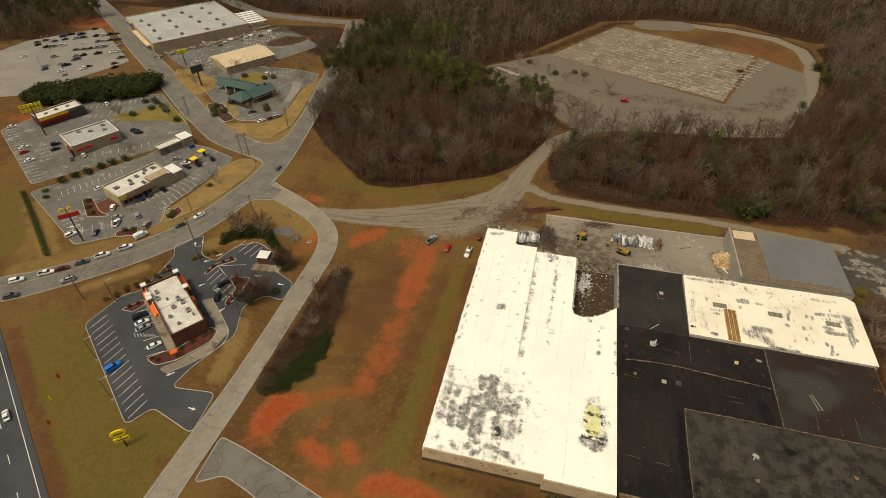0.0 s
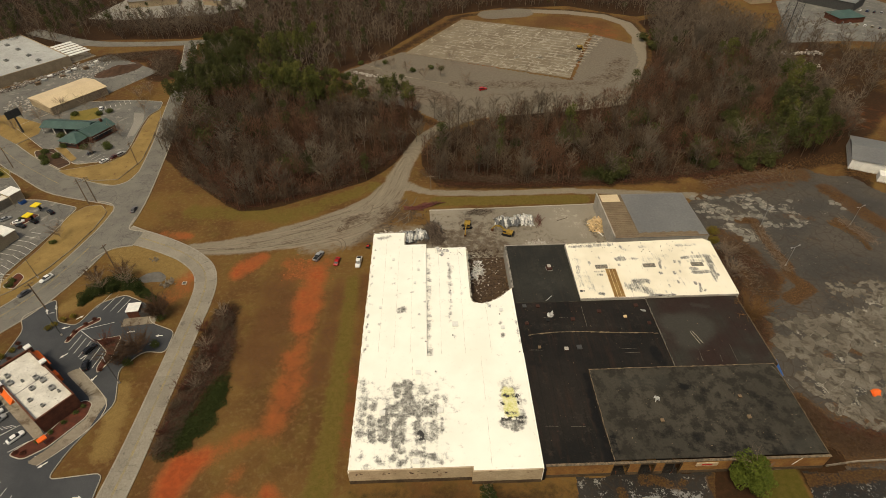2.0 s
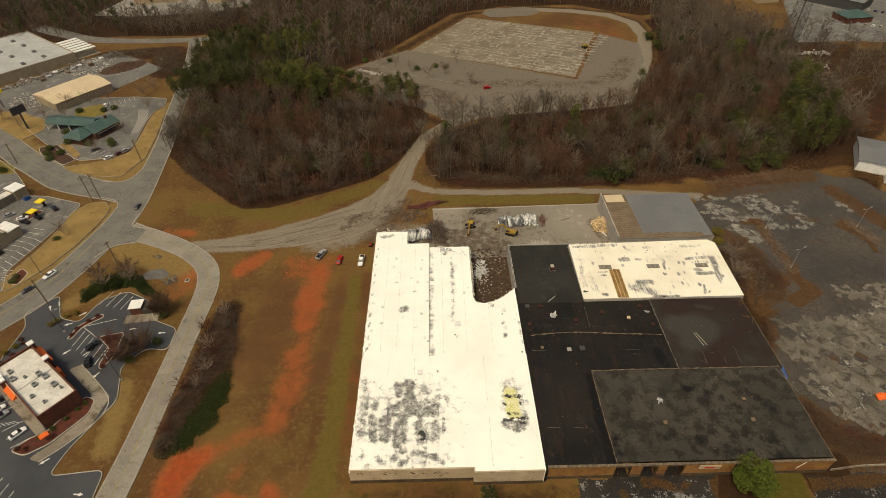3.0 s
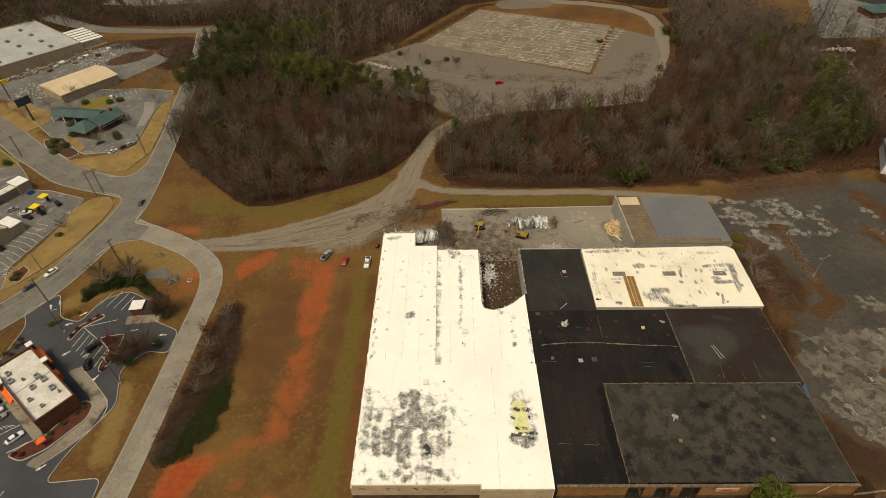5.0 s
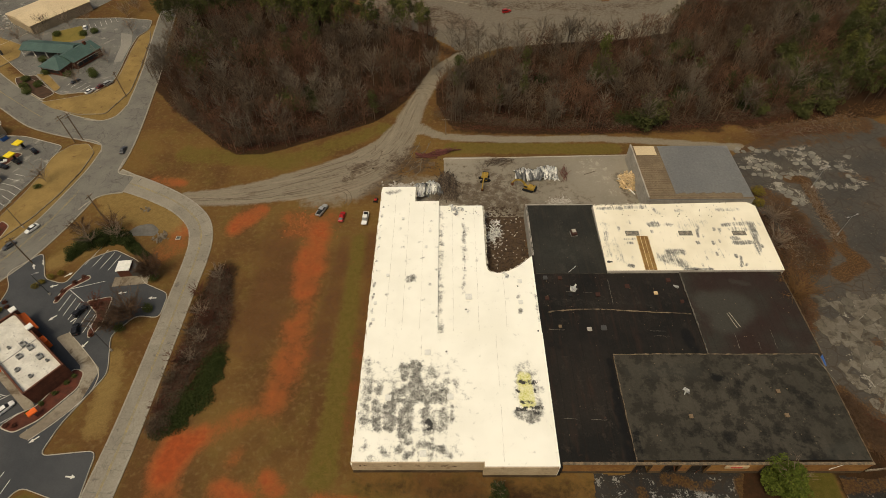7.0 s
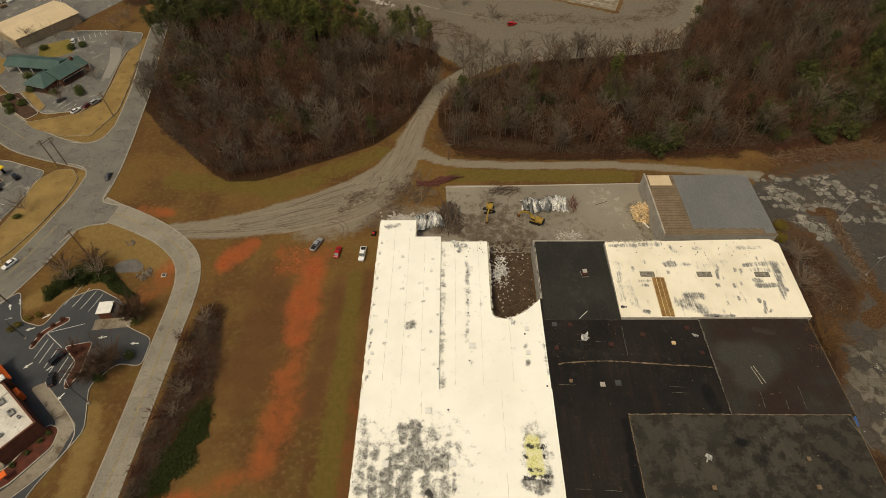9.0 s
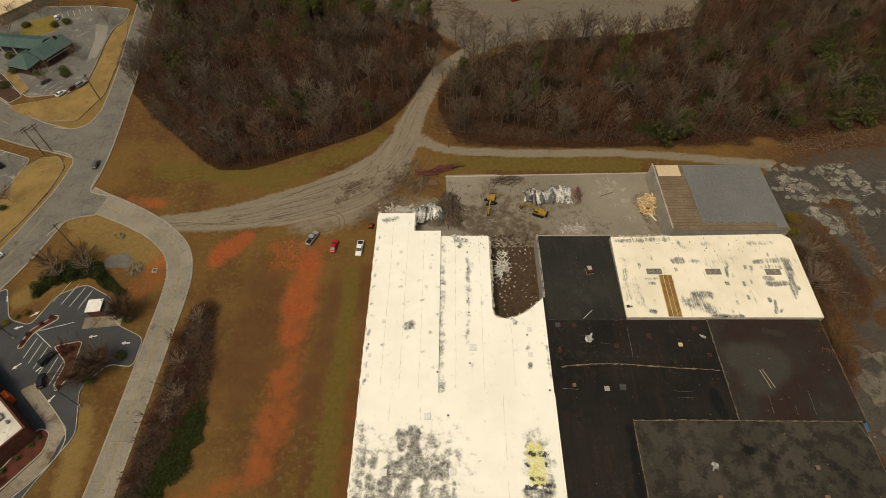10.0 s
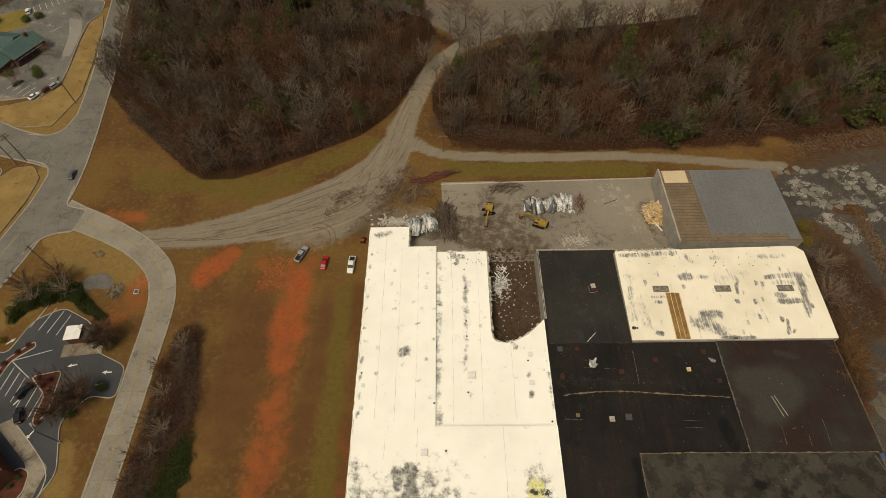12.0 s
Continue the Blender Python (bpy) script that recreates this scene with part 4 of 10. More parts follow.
roof_sheet(-15.3, 0, 0.0, 32, H_W + 0.004, M_WHITE_ROOF, "white roof membrane with a yellow-green mossy patch", [([(-4.8, 21.4, 2.2), (-4.8, 14, 2.6)], 0.46, 1.6), ([(-7.4, 11.8, 0.7), (-4.8, 10.6, 1.2), (-2.4, 12, 0.6)], 0.85, 1.0), ([(-6.4, 20.8, 0.7), (-3.4, 20.8, 0.7)], 0.66, 0.8)],
           [([(-5.4, 20, 1.2), (-5.2, 14.4, 1.5)], 0.8, 1.2)], [([(-6.2, 19, 0.35), (-2.9, 18.9, 0.5)], 0.62, 0.9), ([(-6.6, 14.2, 0.3), (-4.2, 14.0, 0.3)], 0.72, 0.6), ([(-7.8, 12.6, 0.3), (-2.0, 12.4, 0.4)], 0.66, 0.8), ([(-7.2, 17, .3), (-6.8, 16.6, .3)], .7, .5), ([(-3.2, 17, .2), (-3.1, 16.4, .2)], .7, .5), ([(-6.2, 10.6, 0.3), (-5.6, 9.8, 0.3)], 0.6, 0.7), ([(-3.6, 11.8, 0.3), (-2.8, 11.6, 0.3)], 0.7, 0.6)], 0.3)
SPOTS = [([(-43 + rng.uniform(0.3, 0.9), 34 + 4.2 * k, 0.1), (-42.3, 35 + 4.2 * k, 0.15)], rng.uniform(0.4, 0.7), 0.5) for k in range(11)]
SPOTS += [([(u, v, 0.12), (u + 0.5, v + 0.2, 0.15)], 0.55, 0.6) for u, v in ((-33, 46), (-29.5, 42), (-28, 47), (-35, 55), (-30, 56), (-39, 44), (-31, 62), (-37, 67), (-28, 70), (-40, 81), (-38.5, 82.5), (-36, 60), (-26, 52), (-26, 60), (-27, 38))]
SPOTS += [([(-33, 49, 0.9), (-32.3, 49.5, 0.7)], 0.72, 0.8)]
roof_sheet(-43, -25.5, 32, 78.4, H_W - 0.004, M_WHITE_ROOF, "white roof membrane with small dark spots", SPOTS)
roof_sheet(-43, -32.8, 78.4, 84.8, H_W - 0.004, M_WHITE_ROOF, "white roof membrane at the torn north end", [([(-41, 82, 0.7), (-38, 83, 0.5)], 0.6, 1)])
# first dirt band is painted shade at the foot of the roof step
roof_sheet(-25.5, -12.5, 32, 77, H_E, M_WHITE_ROOF, "lower white roof strip with its west edge greyed for the step's shade", [([(-24.9, 33, 0.4), (-24.9, 60, 0.35), (-24.9, 76, 0.2)], 0.46, 1.0), ([(-18.5, 45, 0.2), (-18.3, 70, 0.3)], 0.5, 0.8), ([(-18.4, 62, 0.3), (-18.3, 64, 0.3)], 0.75, 0.6)])
roof_sheet(-12.5, 0.3, 32, 50.6, H_E, M_WHITE_ROOF, "lower white roof strip beside the torn bay", [([(-4.6, 38.5, 0.3), (-4.4, 39.5, 0.3)], 0.85, 0.6), ([(-4.8, 43, 0.2), (-4.6, 43.5, 0.2)], 0.8, 0.5), ([(0, 36, 0.2), (0, 44, 0.2)], 0.5, 0.5)])
BAY_EDGE = [(-12.5, 54.4), (-12.2, 52.6), (-11.4, 51.6), (-8.9, 51.2), (-6.4, 51.9), (-3.6, 53.5), (-1.4, 55.6), (0.3, 57.2)]
part("roof", plate([(-12.5, 50.6), (0.3, 50.6)] + BAY_EDGE[::-1], H_E - 0.5, H_E), M_WHITE_ROOF, factory, "torn curved end of the white roof")
wall_run(0.0, 0.3, 0.0, 32, H_W + 0.03, M_WHITE_ROOF)
# walls of the white wing
part("plinth", box(-43.45, -15.25, 0.64, 0.72, -0.3, 1.3), M_PLINTH, factory, "dark brown foot of the front wall")
part("plinth", box(-15.6, 0.05, -0.36, -0.28, -0.3, 1.2), M_PLINTH, factory, "dark brown foot of the front wall")
FRONT_OPENINGS = [(16.2, 19.6), (22.3, 25.6), (27.8, 31.6), (43.0, 46.2)]
wall_run(-43.4, -15.3, 0.7, 1.0, H_W + 0.12, M_FACADE, "cream front wall with dark vents and stains")
wall_run(-15.3, 0, -0.3, 0.0, H_W + 0.12, M_FACADE, "cream front wall of the projecting bay")
wall_run(-15.55, -15.3, -0.3, 0.7, H_W + 0.1, M_FACADE)
wall_run(-43.3, -43.0, 1.0, 84.8, H_W + 0.06, M_FACADE)
wall_run(-43, -32.8, 84.8, 85.1, H_W - 0.4, M_CONC_WALL)
wall_run(-33.1, -32.8, 78.4, 84.8, H_W - 0.1, M_CONC_WALL)
wall_run(-32.8, -25.5, 78.1, 78.4, H_W - 0.1, M_CONC_WALL)
wall_run(-25.7, -25.5, 32, 78.1, H_W, M_WHITE_ROOF)
wall_run(-25.5, 0, 31.9, 32, H_W, M_WHITE_ROOF)
wall_run(-25.5, -12.5, 76.7, 77, H_E - 0.2, M_CONC_WALL)
wall_run(-12.8, -12.5, 50.5, 76.7, H_E - 0.15, M_CONC_WALL)
wall_run(-12.5, -3.4, 50.3, 50.6, H_E - 0.15, M_CONC_WALL)
wall_run(0.3, 0.9, 0.0, 57.4, H_E - 0.06, M_TAR)
wall_run(0.42, 0.9, 57.4, 77.25, H_D + 0.12, M_CONC_WALL, "low grey parapet beside the torn bay")
# black roofs
roof_sheet(0.9, 20.6, 51, 77, H_D - 0.3, M_TAR_DUST, "black roof membrane, smooth", [([(4, 60, 2), (14, 58, 2)], 0.5, 6)], step=0.7)
roof_sheet(0.9, 39.1, 26, 51, H_D - 0.3, M_TAR, "black roof membrane with old patches", [([(6, 41.5, 0.5), (30, 41, 0.5)], 0.35, 3)], (), [([(35.6, 32, 1.0), (36.4, 28, 1.0)], 1.1, 1.0), ([(3, 30, 3), (30, 30, 4)], 0.42, 4)], step=0.7)
# black band stands in for the shaded side of the raised grey roof
roof_sheet(0.9, 16.4, 0.9, 26, H_D - 0.3, M_TAR, "bare black roof membrane with a painted dark strip for the shaded step", (), (), [([(15.2, 25, 0.5), (15.0, 14, 0.6), (15.4, 2, 0.9)], 1.1, 0.6)], step=0.7)
roof_sheet(39.1, 65.8, 26.2, 51, H_D, M_TAR_BROWN, "brownish black roof membrane", [([(44, 41, 2), (50, 40, 3), (46, 35.5, 2)], 1.0, 5), ([(58, 29, 0.6), (64, 28, 0.6)], 0.5, 2), ([(52, 48, 0.6), (56, 47, 0.6)], 0.7, 1)], step=0.7)
roof_sheet(16.4, 64.8, 1.4, 26.2, H_D + 0.1, M_TAR_GREY, "grey roof with dark worn blotches", [([(20, 22, 1), (34, 22, 1.5)], 0.5, 3), ([(57, 3, 1), (63, 4, 1)], 0.6, 2)], (), [([(38.3, 20.6, 0.5), (41, 19.4, 0.6)], 1.0, 0.8), ([(17.4, 9, 0.3), (17.2, 2.4, 0.8)], 0.9, 0.7), ([(44, 17, 1), (58, 15, 1.5)], 0.38, 4), ([(30, 6, 2), (54, 4, 2)], 0.42, 4)], step=0.7)
edges = [0.9] + [u for o in FRONT_OPENINGS for u in o] + [65.0]
for u0, u1 in zip(edges[0::2], edges[1::2]):
    wall_run(u0, u1, 0.6, 0.9, H_D - 0.1, M_OCHRE, "ochre painted front wall under the grey roof")
    part("plinth", box(u0 + 0.05, u1 - 0.05, 0.52, 0.6, -0.3, 1.1), M_PLINTH, factory, "dark brown foot of the front wall")
# floor and back wall are coloured black so the bays look unlit
for u0, u1 in FRONT_OPENINGS:
    part("lintel", box(u0 - 0.1, u1 + 0.1, 0.58, 0.92, 4.35, H_D - 0.1), M_PLINTH, factory, "dark brown lintel over an open bay")
    part("bay_floor", box(u0, u1, 0.6, 6.0, -0.2, 0.04), M_BAY_SHADE, factory)
part("back_wall", box(15, 48, 6.0, 6.2, -0.2, H_D - 0.35), M_BAY_SHADE, factory, "inner wall coloured near black for the shade in the open bays")
wall_run(64.8, 65.1, 0.9, 26.2, H_D, M_PLINTH)
wall_run(65.8, 66.1, 26.2, 51, H_D - 0.1, M_PLINTH)
wall_run(0.9, 20.6, 77, 77.3, H_D - 0.1, M_CONC_WALL)
W2_DIRT = [
    ([(35.1, 68.6, 0.6), (37.0, 68.6, 0.7)], 0.85, 0.9), ([(39.5, 68.5, 0.3), (41, 68.5, 0.4)], 0.6, 0.8), ([(38.0, 57.9, 0.7), (41.3, 57.8, 0.8)], 0.74, 1.0),
    ([(35.6, 55.8, 0.8), (38.5, 55, 1.5), (41.2, 53, 0.9)], 0.66, 1.6), ([(55.8, 67.8, 0.4), (57, 67.9, 0.5)], 0.85, 0.6), ([(58, 68.1, 0.35), (63.4, 68.3, 0.6)], 0.62, 0.8),
    ([(63.4, 68.2, 0.7), (63.4, 64, 0.7), (62.8, 60, 0.6), (62.4, 56.8, 0.2)], 0.74, 0.9), ([(57.4, 66.3, 0.5), (61.4, 66.0, 0.4)], 0.5, 0.9), ([(56.8, 62.8, 0.5), (58.2, 62.6, 0.5)], 0.8, 0.6),
    ([(57, 61.1, 0.5), (62, 61.1, 0.5)], 0.68, 0.8), ([(47.9, 66.3, 0.2), (47.4, 63.4, 0.25)], 0.75, 0.5), ([(46.6, 61.4, 0.3), (46.9, 61.0, 0.3)], 0.95, 0.4), ([(22.2, 69, 0.4), (21.6, 60, 0.5), (21.4, 57, 0.2)], 0.5, 1.2),
    ([(24, 62, 0.5), (24.4, 55, 0.6)], 0.36, 1.5), ([(26.4, 53, 0.4), (27.2, 52.8, 0.4)], 0.95, 0.5), ([(27.6, 61.4, 0.35), (28.5, 61.4, 0.3)], 0.9, 0.5), ([(27, 62.9, 0.2), (30, 62.9, 0.2)], 0.5, 0.5),
    ([(57.1, 56, 0.2), (56.4, 52.6, 0.3)], 0.85, 0.4), ([(57.6, 52.8, 0.2), (57.9, 53.4, 0.2)], 0.8, 0.4), ([(49, 58, 0.4), (53, 57, 0.4)], 0.28, 2.0), ([(44, 67.5, 0.6), (50, 68.4, 0.8)], 0.36, 2.2),
    ([(56, 74, 0.4), (62, 74, 0.3)], 0.5, 0.9), ([(44, 74.2, 0.3), (45, 74, 0.3)], 0.55, 0.8), ([(21.4, 75.6, 0.3), (35, 75.9, 0.5)], 0.6, 0.8), ([(37, 75.4, 0.2), (38.6, 73, 0.2)], 0.55, 0.7), ([(41, 51.6, 0.3), (48, 51.5, 0.2)], 0.85, 0.5),
]
W2_DIRT += [([(u, v, 0.1), (u, v - rng.uniform(0.5, 1.6), 0.1)], rng.uniform(0.25, 0.5), 0.4) for u, v in ((rng.uniform(22, 66), rng.uniform(53, 75)) for _ in range(46))]
W2_DIRT += [([(u, v, 0.22), (u, v - 0.7, 0.18)], 0.82, 0.45) for u, v in ((51, 61.4), (52.6, 66.6), (54.2, 66.3), (47.8, 55.8), (55.9, 56.6), (50.9, 57.2), (35, 66), (53, 62), (64, 60), (26, 67.5))]
cream = roof_sheet(20.0, 67.2, 51.2, 77.0, H_D + 0.6, M_WHITE_ROOF2, "cream white coated roof with dark streaks", W2_DIRT, (), [([(20.9, 54.4, 0.35), (21.5, 54.4, 0.35)], 0.9, 0.3), ([(43, 51.4, 0.2), (46, 51.3, 0.25)], 0.6, 0.4)], 0.3)
for w in cream.data.vertices:
    f = (w.co.y - 51.2) / 25.8
    w.co.x += f * (0.5 + 0.7 * (w.co.x - 20) / 47.2) - 0.2
    w.co.y = min(w.co.y - 1.1 * f * (1 - (w.co.x - 20) / 47.2), 76.9 - 0.9 * max(0.0, w.co.x - 66.2))
wall_run(20.0, 20.3, 51, 75.6, H_D + 0.5, M_CONC_WALL)
wall_run(20.3, 66.4, 51, 51.2, H_D + 0.5, M_CONC_WALL)
wall_run(66.4, 66.8, 51.0, 75.4, H_D + 0.5, M_CONC_WALL)
wall_run(20.3, 36, 75.4, 75.7, H_D + 0.3, M_CONC_WALL)
# shed
shed = thing("metal_shed", "shed with grey metal roof, half stripped, and a concrete side wall", "building", FACTORY_AT)
part("wall", box(37.2, 37.6, 78.4, 103.4, -0.3, 6.6), M_CONC_WALL, shed, "bare concrete side wall")
part("wall", box(37.6, 69, 102.9, 103.2, -0.3, 5.6), M_CONC_WALL, shed)
part("wall", box(68.6, 68.9, 78.6, 102.9, -0.3, 5.6), M_CONC_WALL, shed)
part("wall", box(37.6, 69, 78.3, 78.6, -0.3, 5.6), M_CONC_WALL, shed)
part("roof", box(37.6, 69.2, 78.2, 103.4, 5.62, 5.75), M_METAL_ROOF, shed, "grey metal roof sheets")


# ---------------------------------------------------------------- woods
def tube(V, F, pts, radii, sides):
    base = len(V)
    pts = [np.array(p, float) for p in pts]
    for i, (p, r) in enumerate(zip(pts, radii)):
        d = pts[min(i + 1, len(pts) - 1)] - pts[max(i - 1, 0)]
        d /= np.linalg.norm(d) + 1e-9
        e = np.cross(d, (0.3, 0.9, 0.1))
        e /= np.linalg.norm(e) + 1e-9
        g = np.cross(d, e)
        for k in range(sides):
            a = 2 * math.pi * k / sides
            V.append(p + r * (e * math.cos(a) + g * math.sin(a)))
    for i in range(len(pts) - 1):
        for k in range(sides):
            a, b = base + i * sides + k, base + i * sides + (k + 1) % sides
            F.append((a, b, b + sides))
            F.append((a, b + sides, a + sides))


def bare_tree(seed, height=11.0, spread=3.2, limbs=13, twigs=15, low=0.35, tw=0.05):
    """Trunk, limbs and fine twigs of a leafless tree: triangles as arrays."""
    r = np.random.default_rng(seed)
    V, F = [], []
    lean = r.normal(0, 0.03, 2)
    trunk = [np.array([lean[0] * h + r.normal(0, 0.06) * (h > 0), lean[1] * h + r.normal(0, 0.06) * (h > 0), h]) for h in np.linspace(-0.2, height * 0.92, 5)]
    tube(V, F, trunk, np.linspace(0.17, 0.03, 5) * height / 11, 5)
    for i in range(limbs):
        t = low + (0.93 - low) * (i + r.random()) / limbs
        s = np.array([np.interp(t * height * 0.92, [q[2] for q in trunk], [q[k] for q in trunk]) for k in range(3)])
        a = i * 2.4 + r.normal(0, 0.4)
        ln = spread * (1.15 - 0.65 * t) * r.uniform(0.7, 1.15)
        up = r.uniform(0.55, 1.3)
        d = np.array([math.cos(a), math.sin(a), up])
        mid = s + d * ln * 0.5
        end = mid + (d + r.normal(0, 0.25, 3) + (0, 0, 0.35)) * ln * 0.5
        tube(V, F, [s, mid, end], [0.06, 0.04, 0.015], 3)
        for k in range(twigs):
            q = r.random()
            b = (s + (mid - s) * q * 2) if q < 0.5 else (mid + (end - mid) * (q * 2 - 1))
            if q < 0.2:
                continue
            g = d / np.linalg.norm(d) + r.normal(0, 0.55, 3)
            g /= np.linalg.norm(g)
            L = r.uniform(0.7, 1.7) * spread / 3.2
            w = np.cross(g, r.normal(0, 1, 3))
            w *= tw / (np.linalg.norm(w) + 1e-9)
            n = len(V)
            V += [b - w, b + w, b + g * L]
            F.append((n, n + 1, n + 2))
    return np.array(V), np.array(F)


def leafy(seed, centres, count, size, flat=0.7):
    """Leaf clumps scattered about the centres (x, y, z, radius)."""
    r = np.random.default_rng(seed)
    V, F = [], []
    c = np.array(centres)
    wts = c[:, 3] ** 2 / np.sum(c[:, 3] ** 2)
    for i in r.choice(len(c), count, p=wts):
        d = r.normal(0, 1, 3)
        d /= np.linalg.norm(d)
        p = c[i, :3] + d * c[i, 3] * r.uniform(0.72, 1.05) * (1, 1, flat)
        e = r.normal(0, 1, 3)
        e /= np.linalg.norm(e)
        g = np.cross(e, d + r.normal(0, 0.5, 3))
        g /= np.linalg.norm(g) + 1e-9
        s = size * r.uniform(0.6, 1.4)
        n = len(V)
        V += [p - e * s * 0.6, p + e * s * 0.6, p + g * s]
        F.append((n, n + 1, n + 2))
    return np.array(V), np.array(F)


def pine(seed, height=15.0):
    r = np.random.default_rng(seed)
    V, F = [], []
    tube(V, F, [(0, 0, -0.2), (0.1, 0, height * 0.5), (0, 0.1, height)], [0.2, 0.14, 0.03], 5)
    cs = []
    for k in range(30):
        t = r.uniform(0.34, 1.0)
        a = r.uniform(0, 6.3)
        d = r.uniform(0.1, 1.0) * (1.12 - t) ** 0.7 * 3.6
        cs.append((math.cos(a) * d, math.sin(a) * d, t * height, r.uniform(0.8, 1.5)))
    v2, f2 = leafy(seed + 1, cs, 800, 0.39, 0.6)
    return (np.array(V), np.array(F)), (v2, f2)


def scatter_mesh(name, kinds, spots, material, label, category):
    """All trees of a wood joined into one mesh; spots: x, y, scale, turn, kind, tint."""
    Vs, Fs, Ts = [], [], []
    base = 0
    for x, y, s, a, k, tint in spots:
        v, f = kinds[int(k)]
        c, q = math.cos(a) * s, math.sin(a) * s
        w = np.column_stack([v[:, 0] * c - v[:, 1] * q + x, v[:, 0] * q + v[:, 1] * c + y, v[:, 2] * s * (0.9 + 0.2 * tint)])
        Vs.append(w)
        Fs.append(f + base)
        Ts.append(np.full(len(v), tint))
        base += len(v)
    V, F, T = np.concatenate(Vs), np.concatenate(Fs), np.concatenate(Ts)
    me = bpy.data.meshes.new(name)
    me.vertices.add(len(V))
    me.vertices.foreach_set("co", V.astype(np.float32).ravel())
    me.loops.add(F.size)
    me.loops.foreach_set("vertex_index", F.astype(np.int32).ravel())
    me.polygons.add(len(F))
    me.polygons.foreach_set("loop_start", np.arange(0, F.size, 3, dtype=np.int32))
    me.update(calc_edges=True)
    set_attribute(me, "tint", T)
    me.materials.append(material)
    return tagged(new(name, me), label, category, kind="stuff")


def fill(poly, spacing, jitter=0.45, thin=1.0):
    p = np.array(poly)
    xs, ys = np.arange(p[:, 0].min(), p[:, 0].max(), spacing), np.arange(p[:, 1].min(), p[:, 1].max(), spacing)
    X, Y = (g.ravel() for g in np.meshgrid(xs, ys))
    X, Y = X + nrng.normal(0, jitter * spacing, X.size), Y + nrng.normal(0, jitter * spacing, X.size)
    ok = inside(X, Y, poly) & (nrng.random(X.size) < thin)
    return np.column_stack([X[ok], Y[ok]])


def patch_tint(x, y):
    return 0.42 + 0.6 * noise.noise((x * 0.035, y * 0.035, 3.0)) + 0.35 * noise.noise((x * 0.13, y * 0.13, 8.0)) + rng.choice((-0.25, -0.1, 0.0, 0.15, 0.4)) + rng.uniform(-0.1, 0.1)


BARE = [bare_tree(20 + k, 9.0 + 0.6 * k, 2.8 + 0.25 * (k % 3), 14, 27, 0.28, 0.032) for k in range(6)]
FAR_BARE = [bare_tree(60 + k, 11.0, 4.2, 9, 15, 0.12, 0.085) for k in range(4)]
near = np.concatenate([fill(FOREST_A, 3.4), fill(FOREST_B, 3.6)])
near = near[(near[:, 1] < 300) & (near[:, 0] < 185)]
near = np.array([q for q in near if noise.noise((q[0] * 0.09, q[1] * 0.09, 40.0)) > -0.27])
spots = [(x, y, rng.uniform(0.7, 1.15), rng.uniform(0, 6.3), rng.randrange(6), patch_tint(x, y)) for x, y in near]
russet = [noise.noise((q[0] * 0.045, q[1] * 0.045, 21.0)) + rng.uniform(-0.25, 0.25) > 0.08 for q in spots]
scatter_mesh("bare_woods", BARE, [q for q, f in zip(spots, russet) if not f], M_BARK, "leafless brown winter woods beside the cleared land", "woods")
scatter_mesh("bare_woods", BARE, [q for q, f in zip(spots, russet) if f], M_RED_BARK, "russet leafless saplings in the winter woods", "woods")
far = np.concatenate([fill(FOREST_C, 6.4), fill(FOREST_D, 7.8), fill(FOREST_E, 7.5), fill(FOREST_F, 4.5)])
far = np.concatenate([far, np.array([q for q in fill(FOREST_B, 4.2) if q[1] >= 300 or q[0] >= 185]).reshape(-1, 2)])
FAR_YARD = [(-236, 402), (-205, 397), (-150, 403), (-126, 420), (-140, 456), (-224, 460)]
far = far[~inside(far[:, 0], far[:, 1], FAR_YARD)]
far = np.concatenate([far, fill(BRUSH_LAND, 6.5, 0.5, 0.6)])
far = far[(far[:, 1] < 520) & (far[:, 0] > -420)]
spots = [(x, y, rng.uniform(0.8, 1.3), rng.uniform(0, 6.3), rng.randrange(4), patch_tint(x, y)) for x, y in far]
scatter_mesh("bare_woods", FAR_BARE, spots, M_FAR_BARK, "distant leafless woods behind the clearing", "woods")
PALE = [bare_tree(160 + k, 10.0 + k, 4.6, 20, 40, 0.25, 0.036) for k in range(4)]
pale = np.concatenate([fill(FOREST_A, 8.0, 0.5, 0.34), fill(FOREST_B, 8.0, 0.5, 0.36), np.array([(-3, 207), (-1.5, 213), (9, 217.5), (17, 222), (25, 220.5), (34, 226), (44, 228.5), (57, 232), (-108, 206), (-111, 216), (-114, 230), (6, 229), (12, 232.5)])])
pale = pale[pale[:, 1] < 320]
spots = [(x, y, rng.uniform(0.75, 1.15), rng.uniform(0, 6.3), rng.randrange(4), rng.random()) for x, y in pale]
scatter_mesh("pale_bare_trees", PALE, spots, M_PALE_BARK, "larger leafless trees with pale grey limbs among the woods", "woods")
PINES = [pine(90 + 7 * k, 14 + k) for k in range(4)]
PINE_BELT = [(-116, 262), (-90, 262), (-62, 246), (-44, 246), (-20, 242), (-4, 240), (-6, 250), (-30, 254), (-62, 268), (-84, 312), (-104, 340), (-124, 330)]
pines = np.concatenate([fill(PINE_BELT, 5.8), fill([(-130, 250), (-108, 246), (-90, 262), (-100, 330), (-128, 330)], 4.4), fill(FOREST_A, 9, 0.5, 0.05), fill(FOREST_B, 9, 0.5, 0.09), fill([(156, 190), (176, 191), (188, 222), (176, 231), (160, 216)], 4.2), fill(FOREST_C, 18), fill(FOREST_D, 13), fill(FOREST_E, 10), fill([(142, 178), (176, 186), (176, 204), (150, 198)], 6, 0.5, 0.7)])
